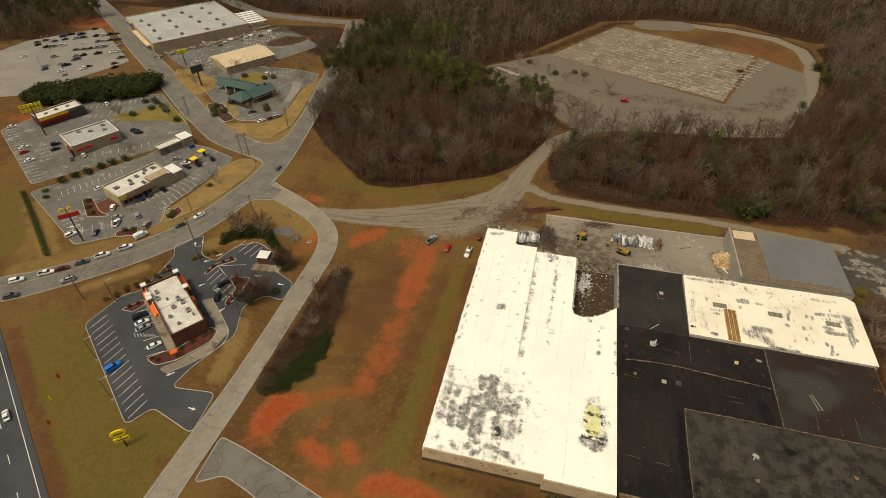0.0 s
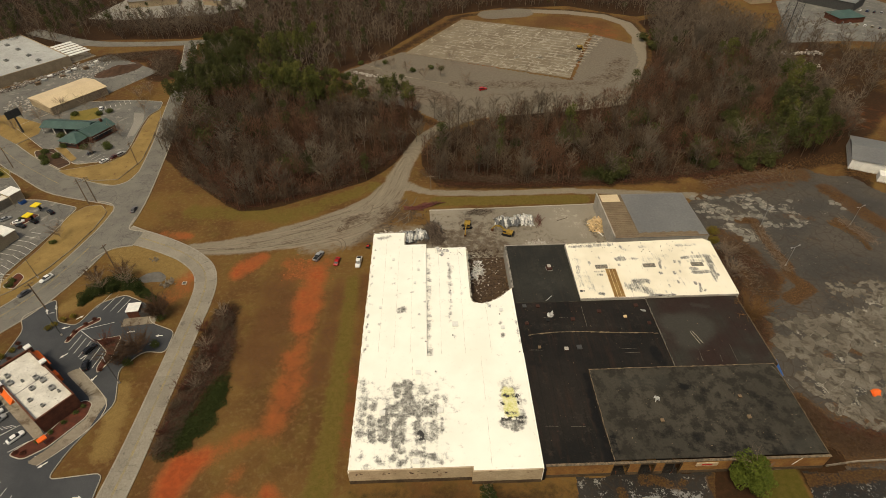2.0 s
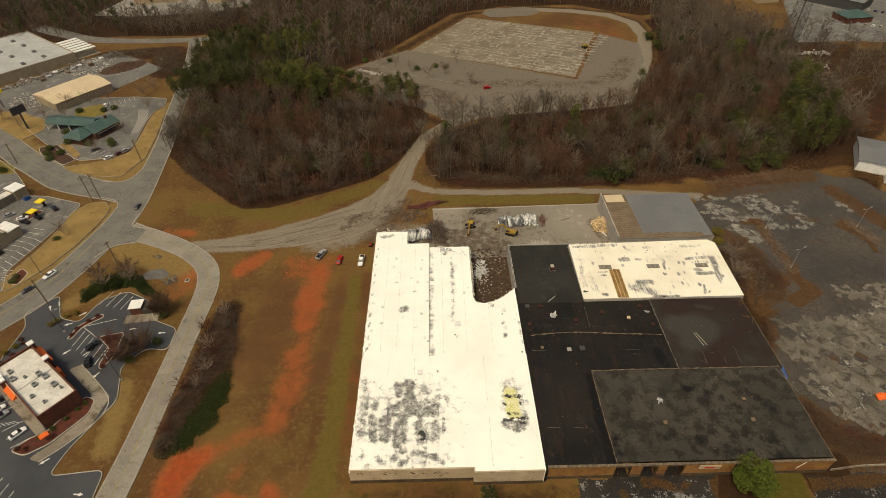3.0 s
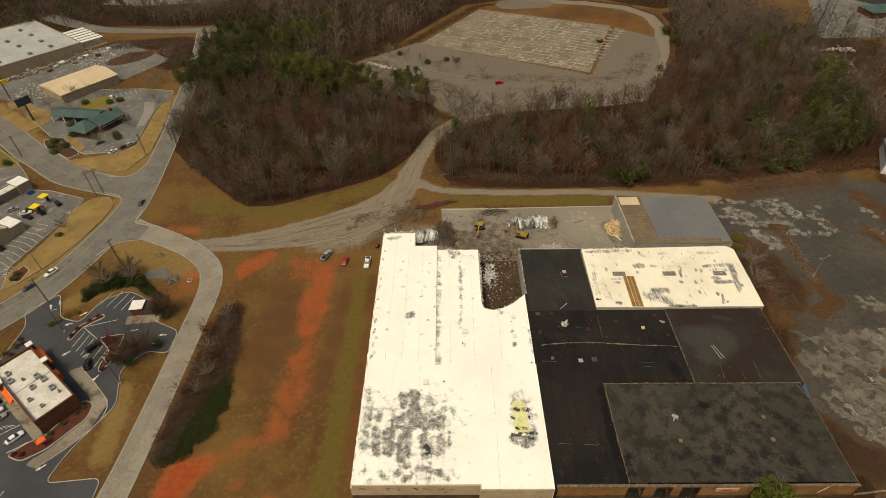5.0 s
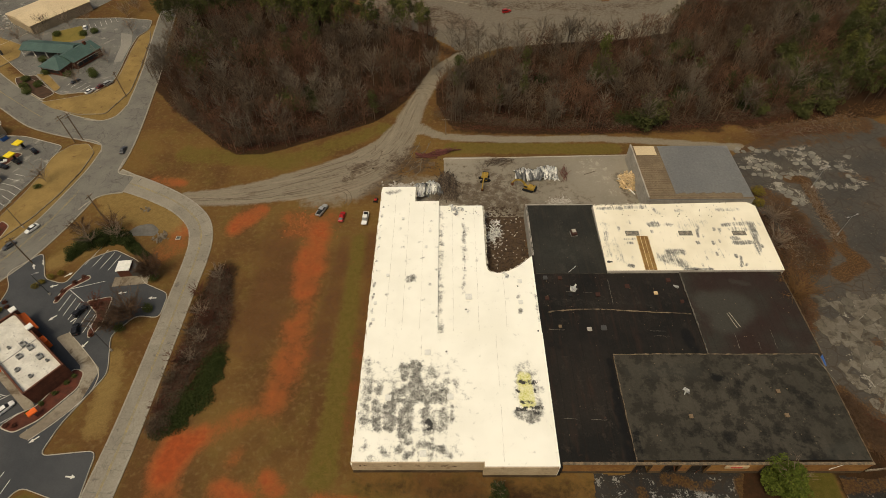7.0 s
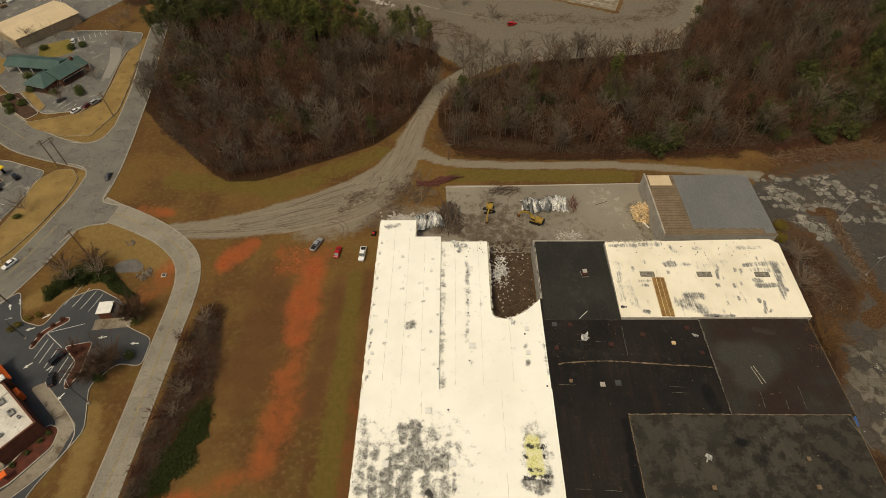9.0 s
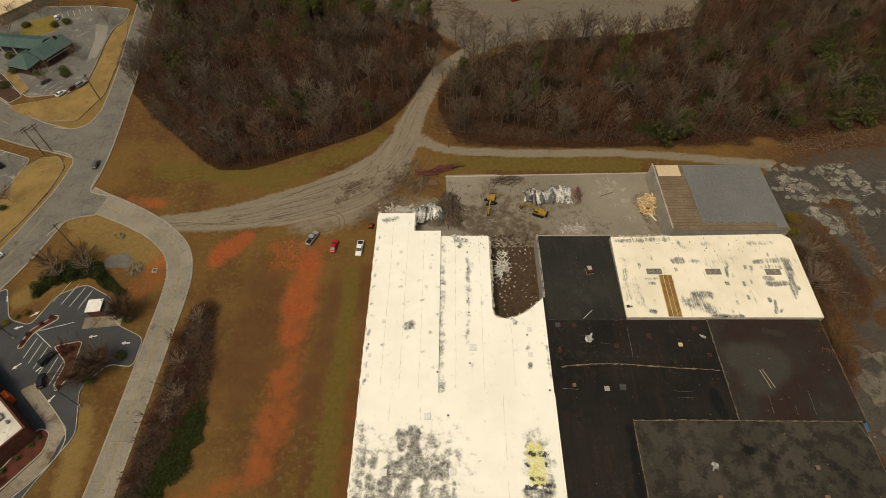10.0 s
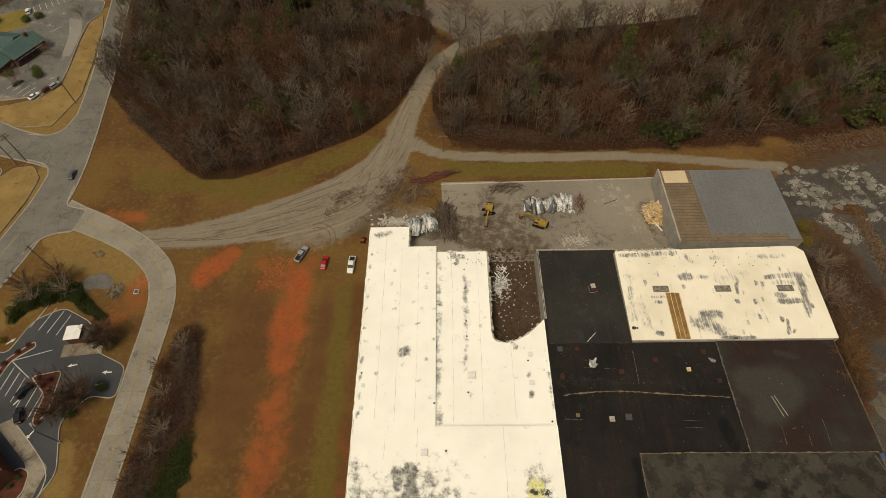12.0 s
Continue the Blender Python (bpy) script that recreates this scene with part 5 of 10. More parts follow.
row = fill([(-78, 254), (-58, 246), (-42, 240), (-40, 248), (-58, 258), (-76, 270)], 3.7)
row = np.concatenate([row, np.array([(-31, 241), (-28.5, 243), (-19, 240), (-16.5, 242), (-14.4, 239), (-6.6, 237), (-4.4, 239)]), fill([(-92, 300), (-70, 298), (-58, 322), (-78, 330)], 6)])
row = np.concatenate([row, fill([(172, 228), (184, 232), (198, 240), (192, 250), (180, 244)], 5), fill([(150, 184), (170, 183), (176, 212), (164, 214)], 6, 0.5, 0.8), np.array([(170, 278), (174, 281), (168, 283), (64, 205), (66, 207)])])
pines = pines[(pines[:, 1] < 480) & (pines[:, 0] > -420)]
pines = pines[~inside(pines[:, 0], pines[:, 1], FAR_YARD)]
spots = [(x, y, rng.uniform(0.65, 1.05) * (0.8 if -270 < x < -205 and y < 230 else 1), rng.uniform(0, 6.3), rng.randrange(4), rng.random()) for x, y in pines]
scatter_mesh("pine_trunks", [p[0] for p in PINES], spots, M_BARK, "trunks of dark evergreen pines among the bare woods", "woods")
scatter_mesh("pine_crowns", [p[1] for p in PINES], spots, M_PINE, "dark green pine crowns among the bare woods", "woods")
spots = [(x, y, rng.uniform(0.9, 1.2), rng.uniform(0, 6.3), rng.randrange(4), rng.random()) for x, y in row]
scatter_mesh("pine_trunks", [p[0] for p in PINES], spots, M_BARK, "trunks of the olive pines at the wood's edge", "woods")
scatter_mesh("pine_crowns", [p[1] for p in PINES], spots, M_OLIVE_PINE, "olive green pine crowns at the wood's edge", "woods")
GREEN = [leafy(300 + k, [(rng.uniform(-1.6, 1.6), rng.uniform(-1.6, 1.6), rng.uniform(0.8, 3.2), rng.uniform(0.8, 1.6)) for _ in range(16)], 950, 0.36) for k in range(3)]
clumps = []
for cx, cy, n, sp in ((66.7, 202, 5, 2.5), (97, 214, 7, 4), (170, 277, 16, 6), (146, 212, 18, 5), (127, 189, 12, 4), (146, 194, 22, 5), (148, 322, 5, 5), (169, 253, 7, 6), (75.8, 173, 6, 2.2), (117, 183, 7, 4), (134, 181, 8, 4), (-52, 186, 4, 3), (-101, 214, 8, 3), (-103, 234, 9, 4)):
    clumps += [(rng.gauss(cx, sp), rng.gauss(cy, sp), rng.uniform(0.8, 1.9), rng.uniform(0, 6.3), rng.randrange(3), rng.random()) for _ in range(n)]
hedge = fill([(-266, 191), (-244, 193), (-224, 205), (-209, 217), (-214, 228), (-236, 220), (-266, 205)], 2.9)
clumps += [(x, y, rng.uniform(1.2, 2.0), rng.uniform(0, 6.3), rng.randrange(3), rng.uniform(0, 0.5)) for x, y in hedge]
scatter_mesh("evergreen_bushes", GREEN, clumps, M_PINE, "olive green evergreen bushes among the bare woods", "woods")
print("trees", len(near), len(far), len(pines))


# ---------------------------------------------------------------- vehicles
def loft(sections, closed_ends=True):
    """Rings of six points through sections (x, half width, z low, z high), local x forward."""
    bm = bmesh.new()
    rings = []
    for x, w, a, b in sections:
        m = a + (b - a) * 0.55
        rings.append([bm.verts.new((x, y, z)) for y, z in ((-w * 0.92, a), (w * 0.92, a), (w, m), (w * 0.9, b), (-w * 0.9, b), (-w, m))])
    for r, s in zip(rings, rings[1:]):
        for k in range(6):
            bm.faces.new((r[k], r[(k + 1) % 6], s[(k + 1) % 6], s[k]))
    if closed_ends:
        bm.faces.new(rings[0][::-1])
        bm.faces.new(rings[-1])
    bmesh.ops.recalc_face_normals(bm, faces=bm.faces)
    return bm


PAINTS = {
    "white": plain("white_car_paint", (0.70, 0.69, 0.66), 0.3), "black": plain("black_car_paint", (0.014, 0.014, 0.016), 0.25),
    "silver": plain("silver_car_paint", (0.36, 0.36, 0.35), 0.3, 0.4), "grey": plain("grey_car_paint", (0.09, 0.09, 0.095), 0.3, 0.3),
    "red": plain("red_car_paint", (0.34, 0.012, 0.012), 0.3), "blue": plain("blue_car_paint", (0.012, 0.14, 0.50), 0.3),
    "navy": plain("navy_car_paint", (0.02, 0.03, 0.08), 0.3), "tan": plain("tan_car_paint", (0.30, 0.25, 0.17), 0.3, 0.2), "maroon": plain("maroon_car_paint", (0.09, 0.016, 0.014), 0.3),
}
M_LAMP = plain("clear_lamp_lens", (0.6, 0.6, 0.58), 0.2)
M_TAIL = plain("red_lamp_lens", (0.35, 0.01, 0.01), 0.25)
SHAPES = {
    "sedan": dict(body=[(-2.35, 0.72, 0.36, 0.84), (-2.15, 0.86, 0.25, 0.96), (-1.2, 0.9, 0.22, 0.98), (0.8, 0.9, 0.22, 0.95), (1.9, 0.86, 0.22, 0.82), (2.32, 0.68, 0.34, 0.66)], glass=[(-1.8, 0.7, 0.9, 0.97), (-1.05, 0.7, 0.9, 1.38), (0.2, 0.7, 0.9, 1.42), (1.1, 0.72, 0.9, 0.96)], top=[(-1.12, 0.66, 1.34, 1.41), (-0.4, 0.68, 1.38, 1.47), (0.28, 0.66, 1.36, 1.44)], axle=1.4, r=0.32),
    "suv": dict(body=[(-2.3, 0.8, 0.4, 1.05), (-2.15, 0.92, 0.28, 1.1), (-1.0, 0.95, 0.26, 1.12), (0.9, 0.95, 0.26, 1.1), (1.95, 0.92, 0.28, 1.0), (2.35, 0.78, 0.4, 0.8)], glass=[(-2.15, 0.76, 1.05, 1.14), (-1.95, 0.76, 1.05, 1.66), (0.2, 0.76, 1.05, 1.68), (1.1, 0.78, 1.05, 1.12)], top=[(-2.0, 0.74, 1.6, 1.69), (-0.8, 0.75, 1.66, 1.76), (0.3, 0.73, 1.62, 1.71)], axle=1.42, r=0.37),
    "pickup": dict(body=[(-2.85, 0.88, 0.5, 1.05), (-2.7, 0.95, 0.42, 1.12), (-0.8, 0.97, 0.34, 1.14), (1.0, 0.97, 0.34, 1.13), (2.3, 0.95, 0.34, 1.06), (2.8, 0.82, 0.46, 0.86)], glass=[(-0.85, 0.78, 1.08, 1.68), (-0.4, 0.78, 1.08, 1.78), (0.55, 0.78, 1.08, 1.78), (1.4, 0.8, 1.08, 1.15)], top=[(-0.8, 0.75, 1.68, 1.8), (0.0, 0.77, 1.74, 1.87), (0.62, 0.75, 1.7, 1.82)], axle=1.75, r=0.4),
    "van": dict(body=[(-2.6, 0.88, 0.4, 1.9), (-2.45, 0.98, 0.3, 2.05), (1.0, 0.98, 0.3, 2.08), (1.6, 0.97, 0.3, 1.3), (2.4, 0.9, 0.32, 1.05), (2.6, 0.8, 0.45, 0.8)], glass=[(0.6, 0.99, 1.25, 1.85), (1.05, 0.985, 1.25, 1.8), (1.62, 0.88, 1.25, 1.32)], top=[(-2.4, 0.9, 2.0, 2.1), (-0.7, 0.92, 2.04, 2.15), (0.95, 0.9, 2.02, 2.1)], axle=1.6, r=0.38),
}
PROTOTYPES = {}
CAR_WORD = {"sedan": "car", "suv": "car", "pickup": "pickup truck", "van": "van"}


def car(shape, paint, x, y, heading, label, group="", z=0.06):
    """A parked vehicle; heading in degrees from east."""
    m = pose(x, y, z, 0, 0, heading) @ Matrix.Scale(0.92, 4)
    key = (shape, paint)
    if key in PROTOTYPES:
        return tagged(copy_thing(PROTOTYPES[key], m), label, CAR_WORD[shape], group)
    s = SHAPES[shape]
    name = {"sedan": "sedan_car", "suv": "suv_car", "pickup": "pickup_truck", "van": "van"}[shape]
    c = thing(name, label, CAR_WORD[shape], m, group)
    PROTOTYPES[key] = c
    part("body", loft(s["body"]), PAINTS[paint], c)
    part("window_glass", loft(s["glass"]), M_GLASS, c, "dark tinted glass")
    part("roof_panel", loft(s["top"]), PAINTS[paint], c)
    if shape == "pickup":
        part("bed", box(-2.6, -0.95, -0.76, 0.76, 1.0, 1.155), M_BLACK, c, "dark open load bed")
        for sy in (-1, 1):
            part("bed_rail", box(-2.75, -0.9, sy * 0.86 - 0.08, sy * 0.86 + 0.08, 1.1, 1.24, 0.02), PAINTS[paint], c)
    w = s["body"][1][1]
    ends = (s["body"][0][0], s["body"][-1][0])
    for sx in (-1, 1):
        for sy in (-1, 1):
            tyre = part("wheel", rod((sx * s["axle"], sy * (w - 0.2), s["r"]), (sx * s["axle"], sy * (w + 0.02), s["r"]), s["r"], None, 12), M_BLACK, c, "black tyre")
            part("rim", rod((sx * s["axle"], sy * (w - 0.05), s["r"]), (sx * s["axle"], sy * (w + 0.035), s["r"]), s["r"] * 0.58, None, 8), M_CHROME, tyre, "metal wheel rim")
    zl = s["body"][-1][2] + 0.22
    for sy in (-1, 1):
        part("headlight", box(ends[1] - 0.12, ends[1] + 0.02, sy * 0.5 - 0.14, sy * 0.5 + 0.14, zl, zl + 0.12, 0.02), M_LAMP, c)
        part("taillight", box(ends[0] - 0.02, ends[0] + 0.1, sy * 0.55 - 0.12, sy * 0.55 + 0.12, zl + 0.12, zl + 0.28, 0.02), M_TAIL, c)
    return c


# beside the demolition site
car("pickup", "silver", -37.2, 130.6, 66, "silver pickup truck parked on the dirt track", "vehicles at the site", -0.03)
car("sedan", "red", -30.7, 127.6, 82, "red car parked on the clay", "vehicles at the site", -0.03)
car("pickup", "white", -23.4, 126.6, 265, "white pickup truck parked on the grass", "vehicles at the site", -0.03)
# along the avenue
QUEUE = [("suv", "white", -163.6, 81.2, 34), ("pickup", "white", -157, 86.3, 36), ("sedan", "maroon", -153.4, 89.2, 38), ("sedan", "grey", -149.3, 93.4, 40), ("pickup", "white", -145, 98.0, 43), ("pickup", "white", -140, 103.3, 46), ("sedan", "grey", -128.8, 118.6, 236), ("sedan", "white", -125.2, 125.3, 240), ("suv", "silver", -147.6, 85, 222), ("suv", "grey", -159.6, 74.8, 35), ("sedan", "grey", -111.2, 162.5, 92)]
for k, (sh, pt, x, y, h) in enumerate(QUEUE):
    car(sh, pt, x, y, h, f"{pt} {'pickup truck' if sh == 'pickup' else 'car'} on the grey avenue", "traffic on the avenue")
car("sedan", "white", -126.2, 39.0, 143, "white car on the dark highway", "", 0.045)
# burger restaurant lot
for sh, pt, x, y in (("suv", "black", -114.6, 76.2), ("sedan", "white", -112.4, 74.2), ("sedan", "silver", -110.7, 72.3), ("sedan", "white", -103.4, 67.3)):
    car(sh, pt, x, y, 52, f"{pt} car parked beside the brick restaurant", "restaurant customers' cars")
car("suv", "blue", -109.8, 58.1, 66, "bright blue car parked in an empty row", "restaurant customers' cars")
car("suv", "black", -97.3, 94.3, 62, "black car parked between white lines", "restaurant customers' cars")
car("suv", "black", -96.0, 88.6, 110, "black car waiting at the drive-through window", "restaurant customers' cars")
# second restaurant
for sh, pt, x, y, h in (("sedan", "navy", -153.9, 130.6, 155), ("sedan", "navy", -152.4, 133.2, 155), ("suv", "black", -149.1, 137.8, 155), ("sedan", "white", -174.4, 133.2, 60), ("suv", "white", -160.2, 122.8, 120), ("sedan", "silver", -154.8, 118, 30), ("pickup", "white", -152.3, 114.8, 110), ("suv", "silver", -147.8, 120.4, 140), ("suv", "tan", -140.8, 116.1, 100), ("van", "white", -138.8, 110.3, 62), ("sedan", "navy", -156, 108.5, 110), ("suv", "white", -163.8, 105.2, 60), ("sedan", "silver", -157.6, 159.8, 40), ("sedan", "white", -151.6, 157.6, 20), ("suv", "black", -146, 157.5, 150), ("suv", "black", -142.6, 163, 140), ("sedan", "black", -149.5, 155, 160)):
    car(sh, pt, x, y, h, f"{pt} {CAR_WORD[sh]} in the worn restaurant lot", "cars at the white-roofed restaurant")
# third and fourth
for sh, pt, x, y, h in (("suv", "black", -218.1, 159.1, 50), ("sedan", "black", -214.8, 155.4, 50), ("sedan", "white", -199, 153.8, 140), ("sedan", "grey", -202, 150, 140), ("suv", "black", -191.3, 178, 20), ("suv", "black", -188.4, 176.6, 20), ("sedan", "white", -230, 153.8, 60), ("sedan", "red", -226.4, 150.2, 60), ("sedan", "white", -218.6, 145, 60), ("sedan", "white", -251, 169, 50), ("sedan", "white", -223.9, 200, 140)):
    car(sh, pt, x, y, h, f"{pt} car parked on worn asphalt", "cars at the far restaurants")
for sh, pt, x, y, h in (("sedan", "white", -138.3, 200, 60), ("sedan", "maroon", -135.2, 203.5, 60), ("suv", "silver", -133, 205.4, 60), ("sedan", "grey", -147.3, 207.4, 60), ("suv", "white", -161.9, 252.3, 110)):
    car(sh, pt, x, y, h, f"{pt} car parked by the green-roofed house", "cars at the green-roofed house", 0.045)
# crowded store lot
crowd = random.Random(5)
COLS = ["white", "white", "silver", "white", "grey", "black", "silver", "silver", "grey", "black", "tan", "white", "maroon", "navy"]
STORE_CARS = [(-282.2, 247.2), (-281.3, 238.3), (-298.1, 248.4), (-289, 230.8), (-271.9, 226.1), (-267.5, 239.9), (-255.9, 247), (-252, 242), (-316.3, 244.4), (-323.2, 262.8), (-318, 270.8), (-314, 275), (-310, 285)]
for r in range(6):
    for k in range(11):
        if crowd.random() < (0.8 if k > 3 and r < 4 else 0.22):
            STORE_CARS.append((-322 + r * 7.4 + k * 3.4 + crowd.uniform(-0.5, 0.5), 270 - r * 8.8 + k * 2.9 * 0.72 + crowd.uniform(-0.4, 0.4)))
STORE_CARS += [(-327 + 2.6 * k, 266.5 + 4.2 * k) for k in (0, 1, 3, 4, 5, 7)]
STORE_CARS = [q for k, q in enumerate(STORE_CARS) if all(math.dist(q, w) > 2.6 for w in STORE_CARS[:k])]
for k, (x, y) in enumerate(STORE_CARS):
    pt = COLS[crowd.randrange(len(COLS))]
    sh = ("sedan", "suv", "sedan", "pickup")[crowd.randrange(4)]
    car(sh, pt, x, y, 52 + crowd.choice((0, 180)) + crowd.uniform(-3, 3), f"{pt} {CAR_WORD[sh]} in the crowded store lot", "cars in the store lot", 0.045)
car("suv", "red", 32.5, 259.5, 20, "small red car alone on the gravel lot", "", -0.02)
for k in range(16):
    pt = COLS[crowd.randrange(len(COLS))]
    car(("sedan", "suv")[k % 2], pt, 300 + (k % 8) * 4.2 * 0.8 - (k // 8) * 24, 372 - (k % 8) * 4.2 * 0.6 - (k // 8) * 26, 40, f"{pt} car in a distant yard", "cars in the distant yard", -0.02)


# ---------------------------------------------------------------- demolition site
def excavator(x, y, heading, swing, reach, label):
    e = thing("excavator", label, "excavator", pose(x, y, 0.06, 0, 0, heading) @ Matrix.Scale(0.84, 4), "excavators on the slab")
    for s in (-1, 1):
        bm = bmesh.new()
        ring = [(-1.7, 0.0), (1.7, 0.0), (2.1, 0.35), (2.1, 0.6), (1.7, 0.9), (-1.7, 0.9), (-2.1, 0.6), (-2.1, 0.35)]
        a = [bm.verts.new((u, s * 0.85, w)) for u, w in ring]
        b = [bm.verts.new((u, s * 1.4, w)) for u, w in ring]
        for k in range(8):
            bm.faces.new((a[k], a[(k + 1) % 8], b[(k + 1) % 8], b[k]))
        bm.faces.new(a)
        bm.faces.new(b[::-1])
        bmesh.ops.recalc_face_normals(bm, faces=bm.faces)
        part("track", bm, M_BLACK, e, "muddy black crawler track")
    part("undercarriage", box(-1.0, 1.0, -0.85, 0.85, 0.35, 1.0, 0.08), M_BLACK, e)
    rot = pose(0, 0, 0, 0, 0, swing)
    def on(name, bm, mat, lab=""):
        bm.transform(rot)
        return part(name, bm, mat, e, lab)
    on("engine_house", box(-2.5, 0.2, -1.25, 1.25, 1.05, 2.0, 0.12), M_YELLOW)
    on("counterweight", loft([(-3.0, 0.9, 1.1, 1.8), (-2.75, 1.25, 1.0, 2.0), (-2.5, 1.3, 1.0, 2.05)]), M_BLACK, "dark counterweight")
    on("cab", box(0.0, 1.6, 0.35, 1.25, 1.05, 2.75, 0.1), M_YELLOW)
    on("cab_window", box(0.15, 1.64, 0.32, 1.28, 1.75, 2.55, 0.05), M_GLASS, "dark cab glass")
    on("exhaust", rod((-1.6, -0.6, 2.0), (-1.6, -0.6, 2.6), 0.08), M_BLACK)
    def limb(a, b, w0, w1):
        bm = bmesh.new()
        a, b = Vector(a), Vector(b)
        d = (b - a).normalized()
        up = Vector((0, 1, 0)).cross(d).normalized()
        ends = [[bm.verts.new(p + Vector((0, sy * 0.22, 0)) + up * sz * w) for sy, sz in ((-1, -1), (1, -1), (1, 1), (-1, 1))] for p, w in ((a, w0), (b, w1))]
        for k in range(4):
            bm.faces.new((ends[0][k], ends[0][(k + 1) % 4], ends[1][(k + 1) % 4], ends[1][k]))
        bm.faces.new(ends[0][::-1])
        bm.faces.new(ends[1])
        bmesh.ops.recalc_face_normals(bm, faces=bm.faces)
        return bm
    on("boom", limb((0.6, 0, 1.5), (reach * 0.45, 0, 3.6), 0.4, 0.36), M_YELLOW)
    on("boom", limb((reach * 0.45, 0, 3.6), (reach * 0.78, 0, 3.1), 0.36, 0.24), M_YELLOW)
    on("stick", limb((reach * 0.76, 0, 3.4), (reach, 0, 1.0), 0.28, 0.18), M_YELLOW)
    on("ram", rod((0.9, 0.1, 1.4), (reach * 0.4, 0.1, 3.0), 0.09), M_STEEL)
    on("bucket", loft([(reach - 0.75, 0.5, 0.0, 0.75), (reach - 0.25, 0.55, 0.0, 1.05), (reach + 0.3, 0.5, 0.35, 1.1)]), M_RUST, "worn steel bucket")
    return e


excavator(14.4, 143.4, 10, 248, 6.4, "yellow crawler excavator with its arm lowered on the slab")
excavator(28.2, 138.4, 155, -2, 6.8, "yellow crawler excavator reaching towards the sheet metal pile")


def crumpled(r, w, l, lift):
    """A bent roof sheet."""
    nx, ny = 6, 9
    V = []
    ph = [r.uniform(0, 6) for _ in range(4)]
    for j in range(ny):
        for i in range(nx):
            u, v = i / (nx - 1) - 0.5, j / (ny - 1) - 0.5
            z = lift * (1 - (2 * v) ** 2 * 0.8) + 0.25 * math.sin(u * 7 + ph[0]) + 0.25 * math.sin(v * 6 + u * 3 + ph[1])
            V.append((u * w + 0.25 * math.sin(v * 5 + ph[2]), v * l + 0.2 * math.sin(u * 6 + ph[3]), max(z, 0.02 + 0.03 * (i % 2))))
    F = [(j * nx + i, j * nx + i + 1, (j + 1) * nx + i + 1, (j + 1) * nx + i) for j in range(ny - 1) for i in range(nx - 1)]
    return mesh_from("sheet", V, F)


M_SHEET = surface("torn_white_roof_sheet", (0.60, 0.58, 0.53), (0.42, 0.41, 0.38), (0.13, 0.13, 0.125), 0.5, 3, 0.5, 0.2, local=True, vary=0.7, stain_at=(0.5, 0.6))
M_SHEET_DARK = surface("grey_roof_sheet_underside", (0.14, 0.14, 0.138), (0.09, 0.09, 0.088), (0.3, 0.29, 0.27), 0.6, 3, 0.5, 0.3, local=True, vary=0.6)
M_BEAM = surface("weathered_scrap_beam", (0.11, 0.08, 0.058), (0.055, 0.042, 0.032), (0.2, 0.165, 0.125), 0.6, 5, 0.9, 0.1, 0.0, local=True, vary=0.9, stain_at=(0.56, 0.64))
M_REDBEAM = surface("red_primed_steel", (0.13, 0.045, 0.035), (0.085, 0.035, 0.03), None, 0.6, 3, 0.8, local=True, vary=0.6)
M_RUBBLE = surface("pale_masonry_rubble", (0.42, 0.39, 0.34), (0.30, 0.26, 0.22), None, 0.8, 4, 0.95)
M_SPLINTER = surface("fresh_splintered_timber", (0.56, 0.42, 0.24), (0.42, 0.27, 0.12), (0.62, 0.55, 0.43), 0.6, 3, 0.9, local=True, vary=0.6)


def sheet_pile(x, y, turn, spread, count, label, seed):
    r = random.Random(seed)
    p = thing("sheet_metal_pile", label, "scrap pile", pose(x, y, 0.06, 0, 0, turn))
    for k in range(count):
        ob = part("sheet", crumpled(r, r.uniform(0.9, 2.0), r.uniform(3.2, 6.4), r.uniform(0.5, 2.1)), M_SHEET_DARK if k % 3 == 1 else M_SHEET, p)
        ob.matrix_basis = pose(spread * ((k + 0.5) / count - 0.5), r.uniform(-0.6, 0.6), 0.15 + r.uniform(0, 0.45), r.uniform(-10, 10), r.uniform(-10, 10), r.uniform(-22, 22))
    return p


def stick_pile(name, x, y, turn, sx, sy, count, length, material, label, piece, seed, thick=(0.08, 0.16), high=1.6, fan=25):
    """A heap of beams or branches lying across one another."""
    r = random.Random(seed)
    p = thing(name, label, "scrap pile", pose(x, y, 0.05, 0, 0, turn))
    shared = []
    for k in range(5):
        L, w = length * (0.6 + 0.2 * k), r.uniform(*thick)
        bm = bmesh.new()
        add_box(bm, -L / 2, 0, -w, w, -w * 0.6, w * 0.6, w * 0.25)
        add_box(bm, -0.02, L / 2, -w * 0.8, w * 0.8, -w * 0.5, w * 0.55, w * 0.2)
        bmesh.ops.rotate(bm, verts=[v for v in bm.verts if v.co.x > 0.01], cent=(0, 0, 0), matrix=pose(0, 0, 0, 0, r.uniform(-9, 9), r.uniform(-14, 14)).to_3x3())
        me = bpy.data.meshes.new(piece)
        bm.to_mesh(me)
        bm.free()
        me.materials.append(material)
        shared.append(me)
    for k in range(count):
        a, q = r.uniform(0, 6.28), math.sqrt(r.random())
        ob = part(piece, shared[k % 5], None, p)
        z = 0.12 + high * (1 - q * q) * math.sqrt(r.random()) * (0.5 if high < 1.2 else 0.8)
        ob.matrix_basis = pose(q * sx * math.cos(a), q * sy * math.sin(a), z, r.uniform(-20, 20), r.uniform(-14, 14) * (1 - q * 0.6), r.uniform(-fan, fan))
    return p


